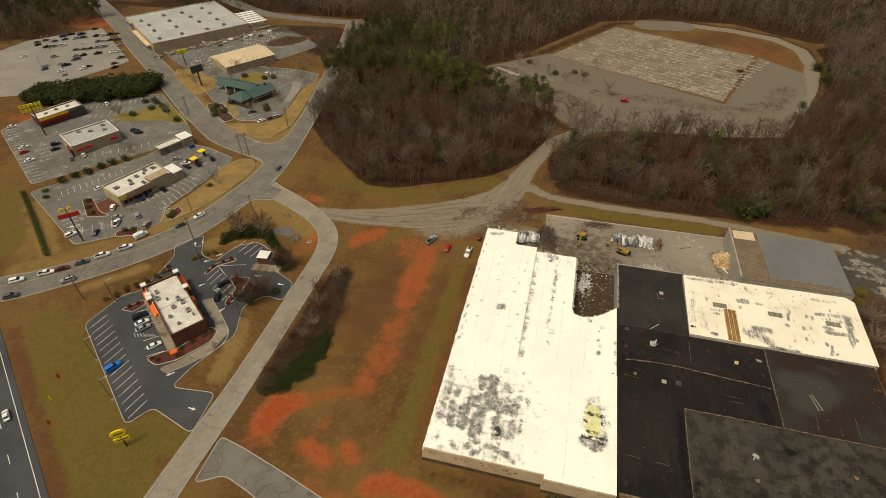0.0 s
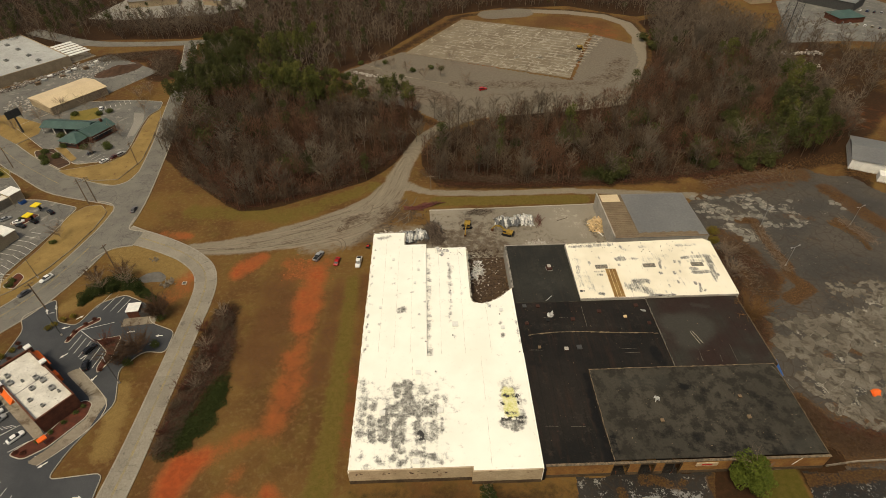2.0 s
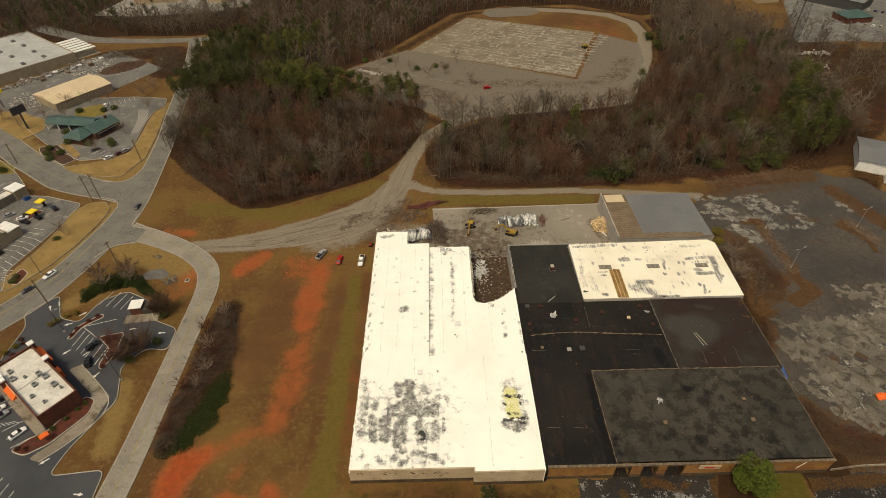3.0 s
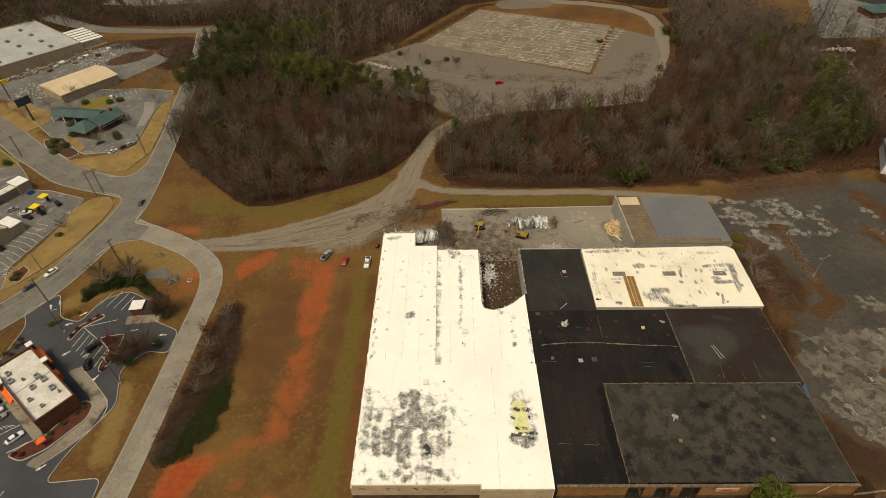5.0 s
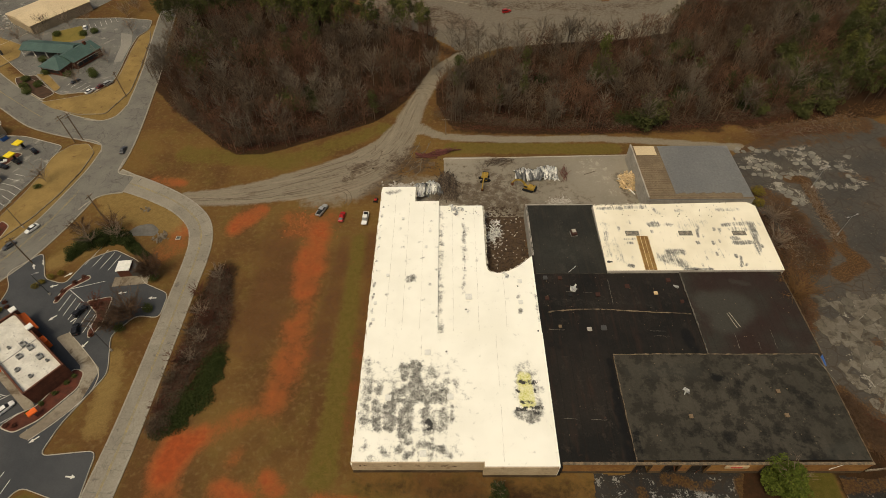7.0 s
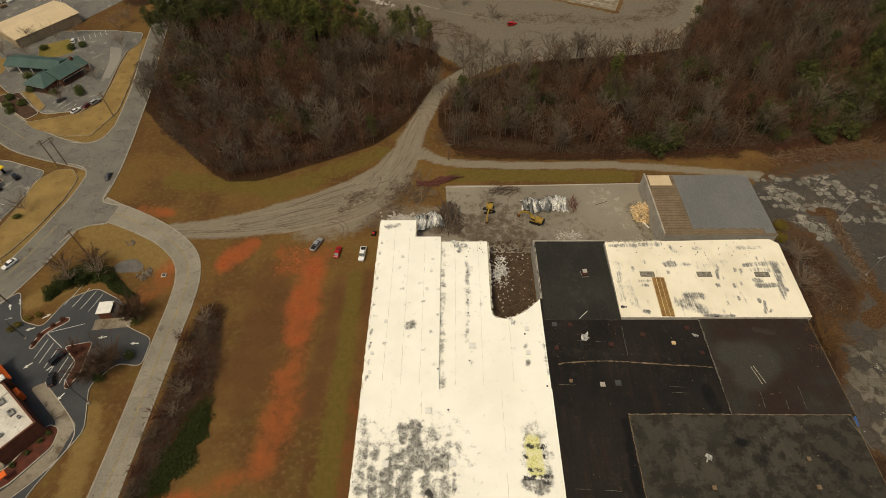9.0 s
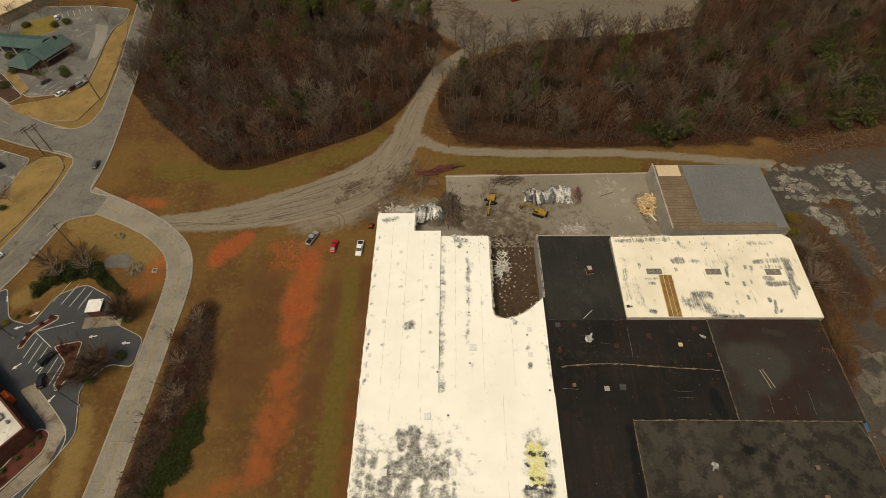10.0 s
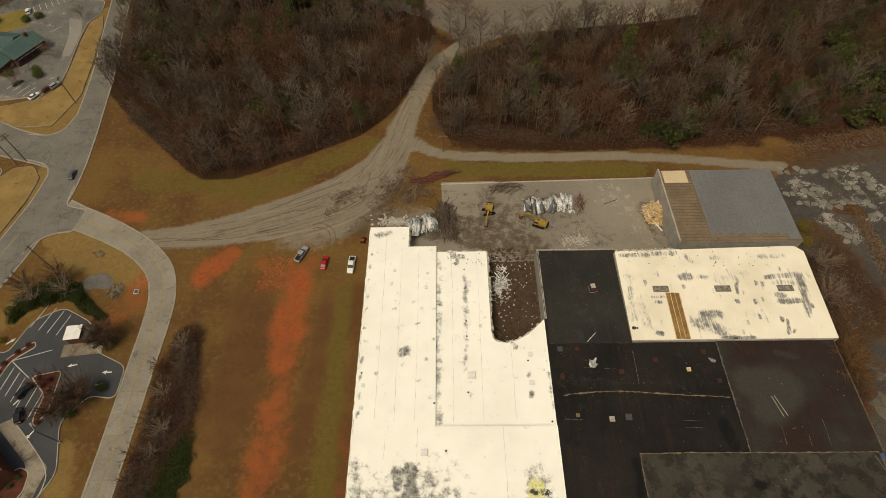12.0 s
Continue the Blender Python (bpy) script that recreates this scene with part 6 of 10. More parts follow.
sheet_pile(31.4, 145.2, 4, 13.4, 28, "heap of crumpled white and grey roof sheets on the slab", 3)
sheet_pile(-4.2, 139.2, 6, 6.8, 20, "heap of torn white roof sheets against the broken wall", 11)
stick_pile("scrap_beam_pile", 2.0, 141.0, 96, 5.4, 3.6, 150, 4.6, M_BEAM, "tangled heap of bent steel and timber", "beam", 5, (0.06, 0.15), 2.2, 40)
stick_pile("scrap_beam_pile", 4.5, 136.5, 50, 3.0, 1.8, 22, 2.8, M_BEAM, "loose beams beside the tangled heap", "beam", 6, (0.06, 0.12), 0.5, 60)
stick_pile("scrap_beam_pile", 40.6, 145.6, 75, 3.6, 1.4, 18, 4.0, M_REDBEAM, "red primed steel bars beside the sheets", "beam", 7, (0.05, 0.11), 0.7, 30)
stick_pile("brush_pile", 19.6, 152.4, 10, 4.6, 1.9, 46, 3.6, M_BEAM, "dark brush and branches on the slab", "branch", 8, (0.04, 0.09), 1.0, 50)
stick_pile("steel_joist_pile", 0.6, 158.0, 14, 3.6, 1.5, 34, 5.0, M_REDBEAM, "long pile of rusty red steel joists on mud", "joist", 9, (0.06, 0.14), 0.9, 20)
stick_pile("steel_joist_pile", -5.4, 156.0, -8, 3.4, 1.0, 20, 4.4, M_REDBEAM, "loose end of the rusty red joist heap", "joist", 14, (0.06, 0.14), 0.6, 24)
stick_pile("timber_pile", 61.2, 141.0, 70, 3.9, 3.0, 290, 1.9, M_SPLINTER, "heap of splintered pale timber by the shed wall", "board", 10, (0.08, 0.22), 3.6, 175)
stick_pile("scrap_beam_pile", 16.2, 120.6, 80, 4.5, 1.7, 44, 2.2, M_SHEET, "grey torn sheets along the broken roof edge", "strip", 12, (0.1, 0.3), 0.6, 80)
b = thing("timber_beam", "long pale beam leaning by the timber heap", "beam", pose(59.8, 138.8, 0.2, 0, 3, 113.5))
part("beam", box(-4.4, 4.4, -0.18, 0.18, -0.12, 0.16, 0.03), M_WHITE, b)
b = thing("scrap_board", "long grey board lying on the slab", "beam", pose(49.5, 145.8, 0.12, 0, 0, 22))
part("board", box(-2.2, 2.2, -0.12, 0.12, -0.05, 0.05, 0.02), M_BEAM, b)
b = thing("pallet_box", "small pale timber frame on the mud", "pallet", pose(-2.9, 151.8, 0.0, 0, 0, 4))
for k in range(5):
    part("board", box(-1.1, 1.1, -0.9 + 0.42 * k, -0.72 + 0.42 * k, 0.25, 0.33), M_WOOD, b)
for sx in (-1, 0.9):
    part("rail", box(sx, sx + 0.12, -0.95, 0.98, -0.02, 0.25), M_WOOD, b)
t = thing("utility_cart", "small dark four-wheeled cart at the wall", "cart", pose(-20.7, 134.7, -0.02, 0, 0, 80))
part("body", box(-0.9, 0.9, -0.5, 0.5, 0.35, 0.75, 0.08), M_BLACK, t)
part("tank", box(-0.7, 0.1, -0.4, 0.4, 0.75, 1.1, 0.1), M_RED, t, "red box")
for sx in (-0.6, 0.6):
    for sy in (-0.55, 0.55):
        part("wheel", rod((sx, sy - 0.1, 0.28), (sx, sy + 0.1, 0.28), 0.28, None, 10), M_BLACK, t)


def chunk_field(name, spots, material, label, category="rubble"):
    """Broken lumps joined into one object; spots: x, y, z, size."""
    r = np.random.default_rng(len(spots))
    V, F = [], []
    cube = np.array([(-1, -1, -1), (1, -1, -1), (1, 1, -1), (-1, 1, -1), (-1, -1, 1), (1, -1, 1), (1, 1, 1), (-1, 1, 1)]) * 0.5
    quad = [(0, 3, 2, 1), (4, 5, 6, 7), (0, 1, 5, 4), (1, 2, 6, 5), (2, 3, 7, 6), (3, 0, 4, 7)]
    for x, y, z, s in spots:
        c = cube * (s * r.uniform(0.6, 1.5, 3)) * (1, 1, 0.5) + r.normal(0, 0.12 * s, (8, 3))
        a = r.uniform(0, 6.3)
        w = np.column_stack([c[:, 0] * math.cos(a) - c[:, 1] * math.sin(a) + x, c[:, 0] * math.sin(a) + c[:, 1] * math.cos(a) + y, c[:, 2] + z + 0.2 * s])
        n = len(V)
        V += w.tolist()
        F += [tuple(n + i for i in q) for q in quad]
    return tagged(new(name, mesh_from(name, V, F, material)), label, category, kind="stuff")


chunk_field("rubble", [(rng.gauss(-12, 2.6), rng.gauss(141, 0.9), 0, rng.uniform(0.12, 0.6)) for _ in range(260)], M_RUBBLE, "grey broken masonry at the torn north wall")
chunk_field("rubble", [(rng.gauss(37.4, 1.9), rng.gauss(132.6, 1.0), 0.05, rng.uniform(0.1, 0.3)) for _ in range(330)], M_RUBBLE, "small heap of pale stone rubble on the slab")
chunk_field("rubble", [(rng.gauss(15.2, 1.5), rng.gauss(119, 4.0), 0, rng.uniform(0.08, 0.4)) for _ in range(320)] + [(rng.uniform(12.5, 24.5), rng.uniform(101.5, 127), 0, rng.uniform(0.1, 0.4)) for _ in range(80)] + [(rng.uniform(13, 23), 101.4 + abs(rng.gauss(0, 0.5)), 0.1, rng.uniform(0.3, 0.8)) for _ in range(40)], M_RUBBLE, "scattered masonry rubble in the demolished bay")
M_CLOD = surface("churned_dark_soil", (0.075, 0.05, 0.034), (0.05, 0.034, 0.024), None, 0.6, 3, 0.98)
chunk_field("soil_clods", [(rng.uniform(12.8, 24.8), rng.uniform(101.5, 131), -0.05, rng.uniform(0.15, 0.55)) for _ in range(900)] + [(rng.gauss(-9, 5), rng.gauss(152, 3), -0.1, rng.uniform(0.12, 0.35)) for _ in range(220)], M_CLOD, "dark churned earth clods", "soil")


M_RUTCLOD = surface("churned_grey_brown_mud", (0.115, 0.085, 0.058), (0.085, 0.062, 0.043), None, 0.6, 3, 0.98)
M_CLAYCLOD = surface("churned_orange_clay", (0.30, 0.095, 0.033), (0.21, 0.075, 0.03), (0.16, 0.09, 0.045), 0.5, 3, 0.98)
chunk_field("clay_clods", [(rng.gauss(-41.5, 2.4), rng.gauss(125.5, 2.6), -0.12, rng.uniform(0.12, 0.38)) for _ in range(260)] + [(rng.gauss(-35, 3), rng.gauss(122, 3), -0.12, rng.uniform(0.1, 0.25)) for _ in range(120)], M_CLAYCLOD, "churned orange clay lumps at the head of the clay strip", "soil")
chunk_field("soil_clods", [(-31.5 + 1.6 * s + rng.gauss(0, 0.5), 143.6 + 1.6 * t + 1.2 * s + rng.gauss(0, 0.35), -0.1, rng.uniform(0.1, 0.28)) for s in (0, 1.4) for t in (rng.random() * 2 for _ in range(90))], M_RUTCLOD, "dark mud churned up by tracks on the gravel", "soil")


def ridges(name, lines, material, label):
    """Low tyre ridges pressed up in soft ground, joined into one object."""
    V, F = [], []
    for pts, w in lines:
        q = smooth_line(pts, 1.0)
        q = q + np.column_stack([nrng.normal(0, 0.08, len(q)), nrng.normal(0, 0.08, len(q))])
        hw = w / 2 * (0.4 + 0.9 * nrng.random(len(q)))
        v, f = ribbon(q, hw, -hw, -0.15, -0.025)
        n = len(V)
        V += v
        F += [tuple(n + i for i in g) for g in f]
    return tagged(new(name, mesh_from(name, V, F, material)), label, "ground", kind="stuff")


way = smooth_line(GRAVEL_WAY, 2.0)
wayn = normals_2d(way)
RUTS, PALE_RUTS = [], []
for k in range(18):
    i0 = rng.randrange(0, 22)
    i1 = min(len(way) - 1, i0 + rng.randrange(7, 22))
    off = rng.uniform(-0.85, 0.85)
    seg = [tuple(way[i, :2] + wayn[i] * (off * way[i, 2] + 0.5 * math.sin(i * 0.5 + k))) for i in range(i0, i1, 2)]
    if len(seg) > 2:
        (RUTS if k % 2 else PALE_RUTS).append((seg, rng.uniform(0.12, 0.3)))
for k in range(16):
    x, y = rng.uniform(-24, -6), rng.uniform(144, 158)
    a = radians(rng.uniform(20, 60))
    L = rng.uniform(4, 10)
    RUTS.append(([(x, y), (x + L * 0.5 * math.cos(a), y + L * 0.5 * math.sin(a)), (x + L * math.cos(a + 0.3), y + L * math.sin(a + 0.3))], rng.uniform(0.15, 0.4)))
for r0 in (4.0, 5.4):
    RUTS.append(([(-34 + r0 * math.cos(t), 136 + r0 * math.sin(t)) for t in np.linspace(-0.6, 1.9, 8)], 0.3))
for k in range(7):
    RUTS.append(([(-26.5 - 0.5 * k, 120 - 2 * k), (-27.5 - 0.4 * k, 105), (-28 - 0.5 * k, 92 - 3 * k)], 0.22))
for cx, cy, r0 in ((39, 248, 7), (55.7, 250, 7.5), (40, 249, 5), (72, 250, 6)):
    RUTS.insert(0, ([(cx + r0 * math.cos(t), cy + r0 * 0.9 * math.sin(t)) for t in np.linspace(rng.uniform(0, 1), rng.uniform(4.5, 6.2), 12)], 0.45))
M_RUT = surface("dark_wet_tyre_mud", (0.135, 0.105, 0.073), (0.10, 0.077, 0.054), None, 0.5, 3, 0.9)
M_RUT_PALE = surface("pale_packed_gravel", (0.2, 0.165, 0.12), (0.17, 0.14, 0.1), None, 0.5, 3, 0.9)
ridges("tyre_ruts", RUTS[:-7], M_RUT, "dark tyre ruts pressed in the dirt track")
ridges("tyre_ruts", PALE_RUTS, M_RUT_PALE, "pale packed wheel tracks in the dirt")


# ---------------------------------------------------------------- things on the factory roofs
def on_roof(u, v, z, turn=0):
    return FACTORY_AT @ pose(u, v, z, 0, 0, turn)


def world_on_roof(x, y, z, turn=0):
    return pose(x, y, z, 0, 0, turn - 1.2)


def roof_vent(m, size, material, label, cap=None):
    t = thing("roof_vent", label, "vent", m, "roof vents")
    part("curb", box(-size, size, -size, size, -0.3, 0.28, 0.03), material, t)
    part("cap", box(-size * 1.15, size * 1.15, -size * 1.15, size * 1.15, 0.3, 0.42, 0.04), cap or material, t)
    return t


M_REDDISH = plain("rusty_red_curb", (0.055, 0.026, 0.02), 0.9)
M_DUSTY = plain("dusty_tan_sheet", (0.20, 0.14, 0.085), 0.8, 0.1, 0.3)
M_DARKGREY = plain("dark_grey_metal", (0.07, 0.068, 0.065), 0.6, 0.3)
TARZ = H_D - 0.3
for x, y, s, mt, lb in ((27.4, 98.9, 0.5, M_DARKGREY, "dark square roof vent"), (31.3, 98.7, 0.45, M_REDDISH, "rusty square roof hatch"), (33.2, 93.1, 0.4, M_BLACK, "open black roof hatch"), (27, 92.2, 0.45, M_REDDISH, "rusty square roof hatch"), (48.5, 95.5, 0.5, M_REDDISH, "rusty square roof hatch"), (40.3, 93, 0.5, M_REDDISH, "rusty square roof hatch"), (55.4, 93.1, 0.4, M_SPLINTER, "small tan roof vent"), (61.4, 90.3, 0.4, M_REDDISH, "rusty square roof hatch"), (59.8, 97.2, 0.5, M_REDDISH, "rusty square roof hatch"), (29, 83.6, 0.34, M_DUSTY, "pale square roof vent"), (36.1, 82.6, 0.5, M_REDDISH, "roof vent with white cap and rusty curb"), (39.7, 82.9, 0.6, M_DARKGREY, "flat dark roof frame")):
    roof_vent(world_on_roof(x, y, TARZ), s, mt, lb, M_CONC_WALL if "white cap" in lb else None)
for x, y, s, mt in ((30.3, 10.8, 0.36, M_DUSTY), (51.5, 16.6, 0.36, M_REDDISH), (51.2, 11.0, 0.38, M_DUSTY)):
    roof_vent(on_roof(x, y, H_D + 0.12), s, mt, "small dusty square vent on the grey roof", M_DUSTY)
for u, v in ((-17.5, 43.3), (-3.9, 48.2), (-4.2, 41.5)):
    roof_vent(on_roof(u, v, H_E), 0.75 if u < -10 else 0.5, M_WHITE, "white square vent on the white roof")
for u, v in ((-36.4, 15.1), (-22.4, 15.3), (-28.2, 2.6), (-27.8, 26.6)):
    roof_vent(on_roof(u, v, H_W), 0.62, M_WHITE, "white square vent on the stained white roof")
for u, v in ((-41.7, 36), (-41.6, 41), (-28, 66), (-29, 60), (-36, 71), (-39, 50)):
    roof_vent(on_roof(u, v, H_W), 0.35, M_WHITE, "small white pipe vent on the white roof")
M_DARKSPOT = plain("dark_drain_iron", (0.03, 0.028, 0.026), 0.9)
for u, v, z in ((-23.3, 27, H_W), (-18.3, 39.5, H_E), (-18.3, 53, H_E), (-18.3, 57, H_E), (-18.3, 66, H_E), (-18.4, 71.5, H_E), (-4.5, 46.8, H_E), (-42.2, 44, H_W), (-0.6, 33, H_E), (-25.8, 37, H_W)):
    d = thing("roof_drain", "dark round drain on the white roof", "drain", on_roof(u, v, z), "roof drains")
    part("bowl", rod((0, 0, -0.1), (0, 0, 0.05), 0.27, 0.22, 10), M_DARKGREY, d)
    part("strainer", rod((0, 0, 0.05), (0, 0, 0.16), 0.15, 0.06, 8), M_DARKSPOT, d)
unit = thing("air_unit", "small rusty air unit on the black roof", "air unit", world_on_roof(37.8, 114.6, TARZ, 8))
part("casing", box(-0.8, 0.8, -0.9, 0.9, 0.1, 0.8, 0.06), M_REDDISH, unit)
part("cover", box(-0.5, 0.6, -0.2, 1.0, 0.8, 1.05, 0.05), M_CONC_WALL, unit)
part("skid", box(-0.9, 0.9, -1.0, 1.0, -0.05, 0.1), M_STEEL, unit)
M_SEAM_DIRT = surface("dirty_skylight_pane", (0.20, 0.18, 0.14), (0.11, 0.10, 0.08), (0.05, 0.045, 0.04), 1.2, 4, 0.5)
M_SEAM_PANE = surface("grimy_skylight_sheet", (0.33, 0.29, 0.22), (0.18, 0.155, 0.12), (0.06, 0.05, 0.042), 0.9, 4, 0.6, stain_at=(0.46, 0.6))
for x, y in ((54.1, 113.5), (69.1, 113.1), (84.2, 112.7)):
    s = thing("roof_skylight", "low framed skylight with grey panes on cream roof", "skylight", world_on_roof(x, y, H_D + 0.6), "skylights")
    for sx0, sx1, sy0, sy1 in ((-1.9, 1.9, -0.85, -0.65), (-1.9, 1.9, 0.65, 0.85), (-1.9, -1.7, -0.65, 0.65), (1.7, 1.9, -0.65, 0.65), (-0.1, 0.1, -0.65, 0.65)):
        part("frame", box(sx0, sx1, sy0, sy1, -0.1, 0.14, 0.02), M_SEAM_DIRT, s)
    for sx in (-0.9, 0.9):
        part("pane", box(sx - 0.78, sx + 0.78, -0.63, 0.63, 0.0, 0.08), M_SEAM_PANE, s, "dirty grey pane")
strip = thing("exposed_deck_strip", "strip of rusty bare roof deck in the cream roof", "roof deck", world_on_roof(56.3, 106.3, H_D + 0.6, -1.4))
for k in range(3):
    part("deck_plank", box(-1.55 + k * 1.06, -0.6 + k * 1.06, -6.1, 6.1, -0.06, 0.05 + 0.02 * (k % 2), 0.02), M_DECK_GOLD, strip)
for k in range(4):
    part("rib", box(-1.66 + k * 1.06, -1.54 + k * 1.06, -6.1, 6.1, -0.06, 0.12), M_SPLINTER, strip)
for x, y, s in ((34.4, 95.3, 1.0), (61.3, 95.2, 0.6), (54.65, 65.7, 0.75)):
    p = thing("torn_roof_patch", "torn white membrane scrap on the dark roof", "scrap", world_on_roof(x, y, TARZ + 0.02 if y > 70 else H_D + 0.16, 12))
    part("sheet", crumpled(rng, s * 1.7, s * 1.8, 0.1), M_SHEET, p)
p = thing("loose_pipe", "long thin pale pipe lying on the roof edge", "pipe", pose(0, 0, 0))
part("pipe", rod((87.6, 73.6, H_D + 0.2), (89.5, 66.4, H_D + 0.25), 0.05), M_SEAM_DIRT, p)
p = thing("loose_pipe", "white thin pipe lying on the black roof", "pipe", pose(0, 0, 0))
part("pipe", rod((34.0, 100.6, TARZ + 0.1), (36.4, 102.8, TARZ + 0.12), 0.06), M_WHITE, p)
for a, bb in (((71.4, 86.4), (72.4, 82.0)), ((72.0, 86.6), (73.3, 82.2))):
    p = thing("loose_pipe", "pale strip lying on the brown roof", "pipe", pose(0, 0, 0))
    part("pipe", rod((*a, H_D + 0.06), (*bb, H_D + 0.07), 0.06), M_KERB, p)
for u, v, s, a in ((-21.6, 76.0, 1.3, 20), (-19.2, 75.2, 1.0, 60), (-20.4, 73.6, 0.8, -30), (-7.4, 50.4, 0.9, 15)):
    p = thing("torn_roof_patch", "loose flap of torn white membrane on the white roof", "scrap", on_roof(u, v, H_E + 0.02, a))
    part("sheet", crumpled(rng, s * 1.2, s * 2.2, 0.25), M_SHEET, p)
# seams and battens between the roof fields
def seam(pts, width, z, material, label):
    q = smooth_line(pts, 0.8)
    q[:, :2] += nrng.normal(0, 0.05, (len(q), 2))
    w = width / 2 * (0.25 + 1.2 * nrng.random(len(q)) ** 1.5)
    ob = part("roof_seam", mesh_from("roof_seam", *ribbon(q, w, -w, z - 0.1, z)), material, factory, label)
    return ob
M_SEAM = surface("frayed_roof_seam", (0.19, 0.14, 0.088), (0.09, 0.072, 0.052), (0.03, 0.028, 0.025), 1.2, 5, 0.95)
M_SEAM_PALE = surface("pale_roof_flashing", (0.19, 0.172, 0.14), (0.085, 0.078, 0.066), (0.03, 0.028, 0.024), 1.0, 5, 0.95, stain_at=(0.48, 0.6))
seam([(2.6, 38.7), (9, 39.3), (16, 39.4), (25, 38.8), (38.6, 37.9)], 0.32, TARZ + 0.06, M_SEAM, "frayed brown seam in the black roof")
seam([(39.1, 26.5), (39.1, 38), (39.1, 51)], 0.34, H_D + 0.07, M_SEAM_PALE, "pale ragged flashing between the roofs")
seam([(16.4, 26.2), (30, 26.3), (48, 26.2), (64.8, 26.2)], 0.26, H_D + 0.17, M_SEAM, "ragged flashing along the grey roof")
seam([(16.4, 1), (16.3, 12), (16.5, 26)], 0.24, H_D + 0.16, M_SEAM, "ragged flashing along the grey roof")
seam([(65.0, 1), (65.0, 26)], 0.12, H_D + 0.1, M_SEAM, "flashing on the roof's outer edge")
seam([(66.0, 26.5), (66.0, 51)], 0.16, H_D + 0.08, M_SEAM, "flashing on the roof's outer edge")
seam([(0.9, 51.0), (20.6, 51.0)], 0.25, TARZ + 0.05, M_TAR_GREY, "low seam across the black roof")
seam([(0.66, 57.6), (0.66, 76.8)], 0.3, H_D + 0.14, M_SEAM_PALE, "grey capping on the parapet")
seam([(-43.1, 0.3), (-43.1, 84)], 0.35, H_W + 0.09, M_WHITE_ROOF, "white capping on the roof edge")
M_LAP = surface("grimy_membrane_lap", (0.62, 0.585, 0.50), (0.50, 0.465, 0.39), (0.33, 0.30, 0.25), 0.5, 4, 0.7, stain_at=(0.54, 0.66))
for u, v0, v1, z in ((-38.6, 34, 84, H_W), (-34.4, 33, 78, H_W), (-30.0, 33, 77, H_W), (-21.6, 33, 76, H_E), (-15.2, 33, 76, H_E), (-8.2, 33, 50, H_E), (-36.2, 25.5, 31.6, H_W), (-29.4, 25, 31.6, H_W), (-11.2, 1, 31.6, H_W)):
    seam([(u, v0), (u + 0.1, (v0 + v1) / 2), (u, v1)], 0.07, z + 0.02, M_LAP, "thin grimy lap in the white membrane")
for u0, u1, v in ((2, 6, 33.5), (27, 31, 33.0), (27.5, 31.5, 31.5), (8, 10.5, 45), (12.5, 15, 44.8), (2.5, 5.5, 10.6), (8.5, 12, 10.4)):
    seam([(u0, v), (u1, v - 0.1)], 0.1, TARZ + 0.04, M_SEAM_PALE, "thin pale patch line")
for u, v0, v1 in ((19.5, 41, 49), (47, 28, 32), (52, 27.5, 29.5), (56, 27.5, 33)):
    seam([(u, v0), (u + 0.2, v1)], 0.12, (TARZ if u < 30 else H_D) + 0.04, M_SEAM_PALE, "thin pale patch line")
# torn edge of the cream roof and the demolished bay
M_TORN = surface("torn_roof_edge", (0.52, 0.47, 0.37), (0.25, 0.22, 0.17), (0.08, 0.07, 0.06), 0.9, 4, 0.9)
def torn_edge(a, b, z, n, seed, drop=0.7):
    r = random.Random(seed)
    t = thing("torn_roof_edge", "ragged torn roofing hanging at the broken edge", "roof edge", FACTORY_AT)
    for k in range(n):
        f = (k + 0.5) / n
        u, v = a[0] + (b[0] - a[0]) * f, a[1] + (b[1] - a[1]) * f
        s = r.uniform(0.3, 0.75)
        bm = box(-s, s, -r.uniform(0.15, 0.5), r.uniform(0.15, 0.5), -0.05, 0.05)
        for w in bm.verts:
            w.co += Vector((r.uniform(-0.2, 0.2), r.uniform(-0.2, 0.2), r.uniform(-drop, 0.1) if w.co.y > 0 else 0))
        ob = part("scrap", bm, M_TORN, t)
        ob.matrix_basis = pose(u, v, z, 0, 0, math.degrees(math.atan2(b[1] - a[1], b[0] - a[0])) + r.uniform(-15, 15))
    return t
torn_edge((20.6, 76.0), (36, 76.5), H_D + 0.55, 26, 1)
torn_edge((-12.3, 76.5), (-12.4, 54.6), H_E - 0.1, 30, 2)
for k, (a, b) in enumerate(zip(BAY_EDGE, BAY_EDGE[1:])):
    torn_edge(a, b, H_E - 0.1, 3 + (k > 2), 30 + k)
torn_edge((-25, 77.1), (-13, 77.1), H_E - 0.1, 12, 5)
torn_edge((-32.9, 84.6), (-32.9, 78.6), H_W - 0.1, 6, 6)
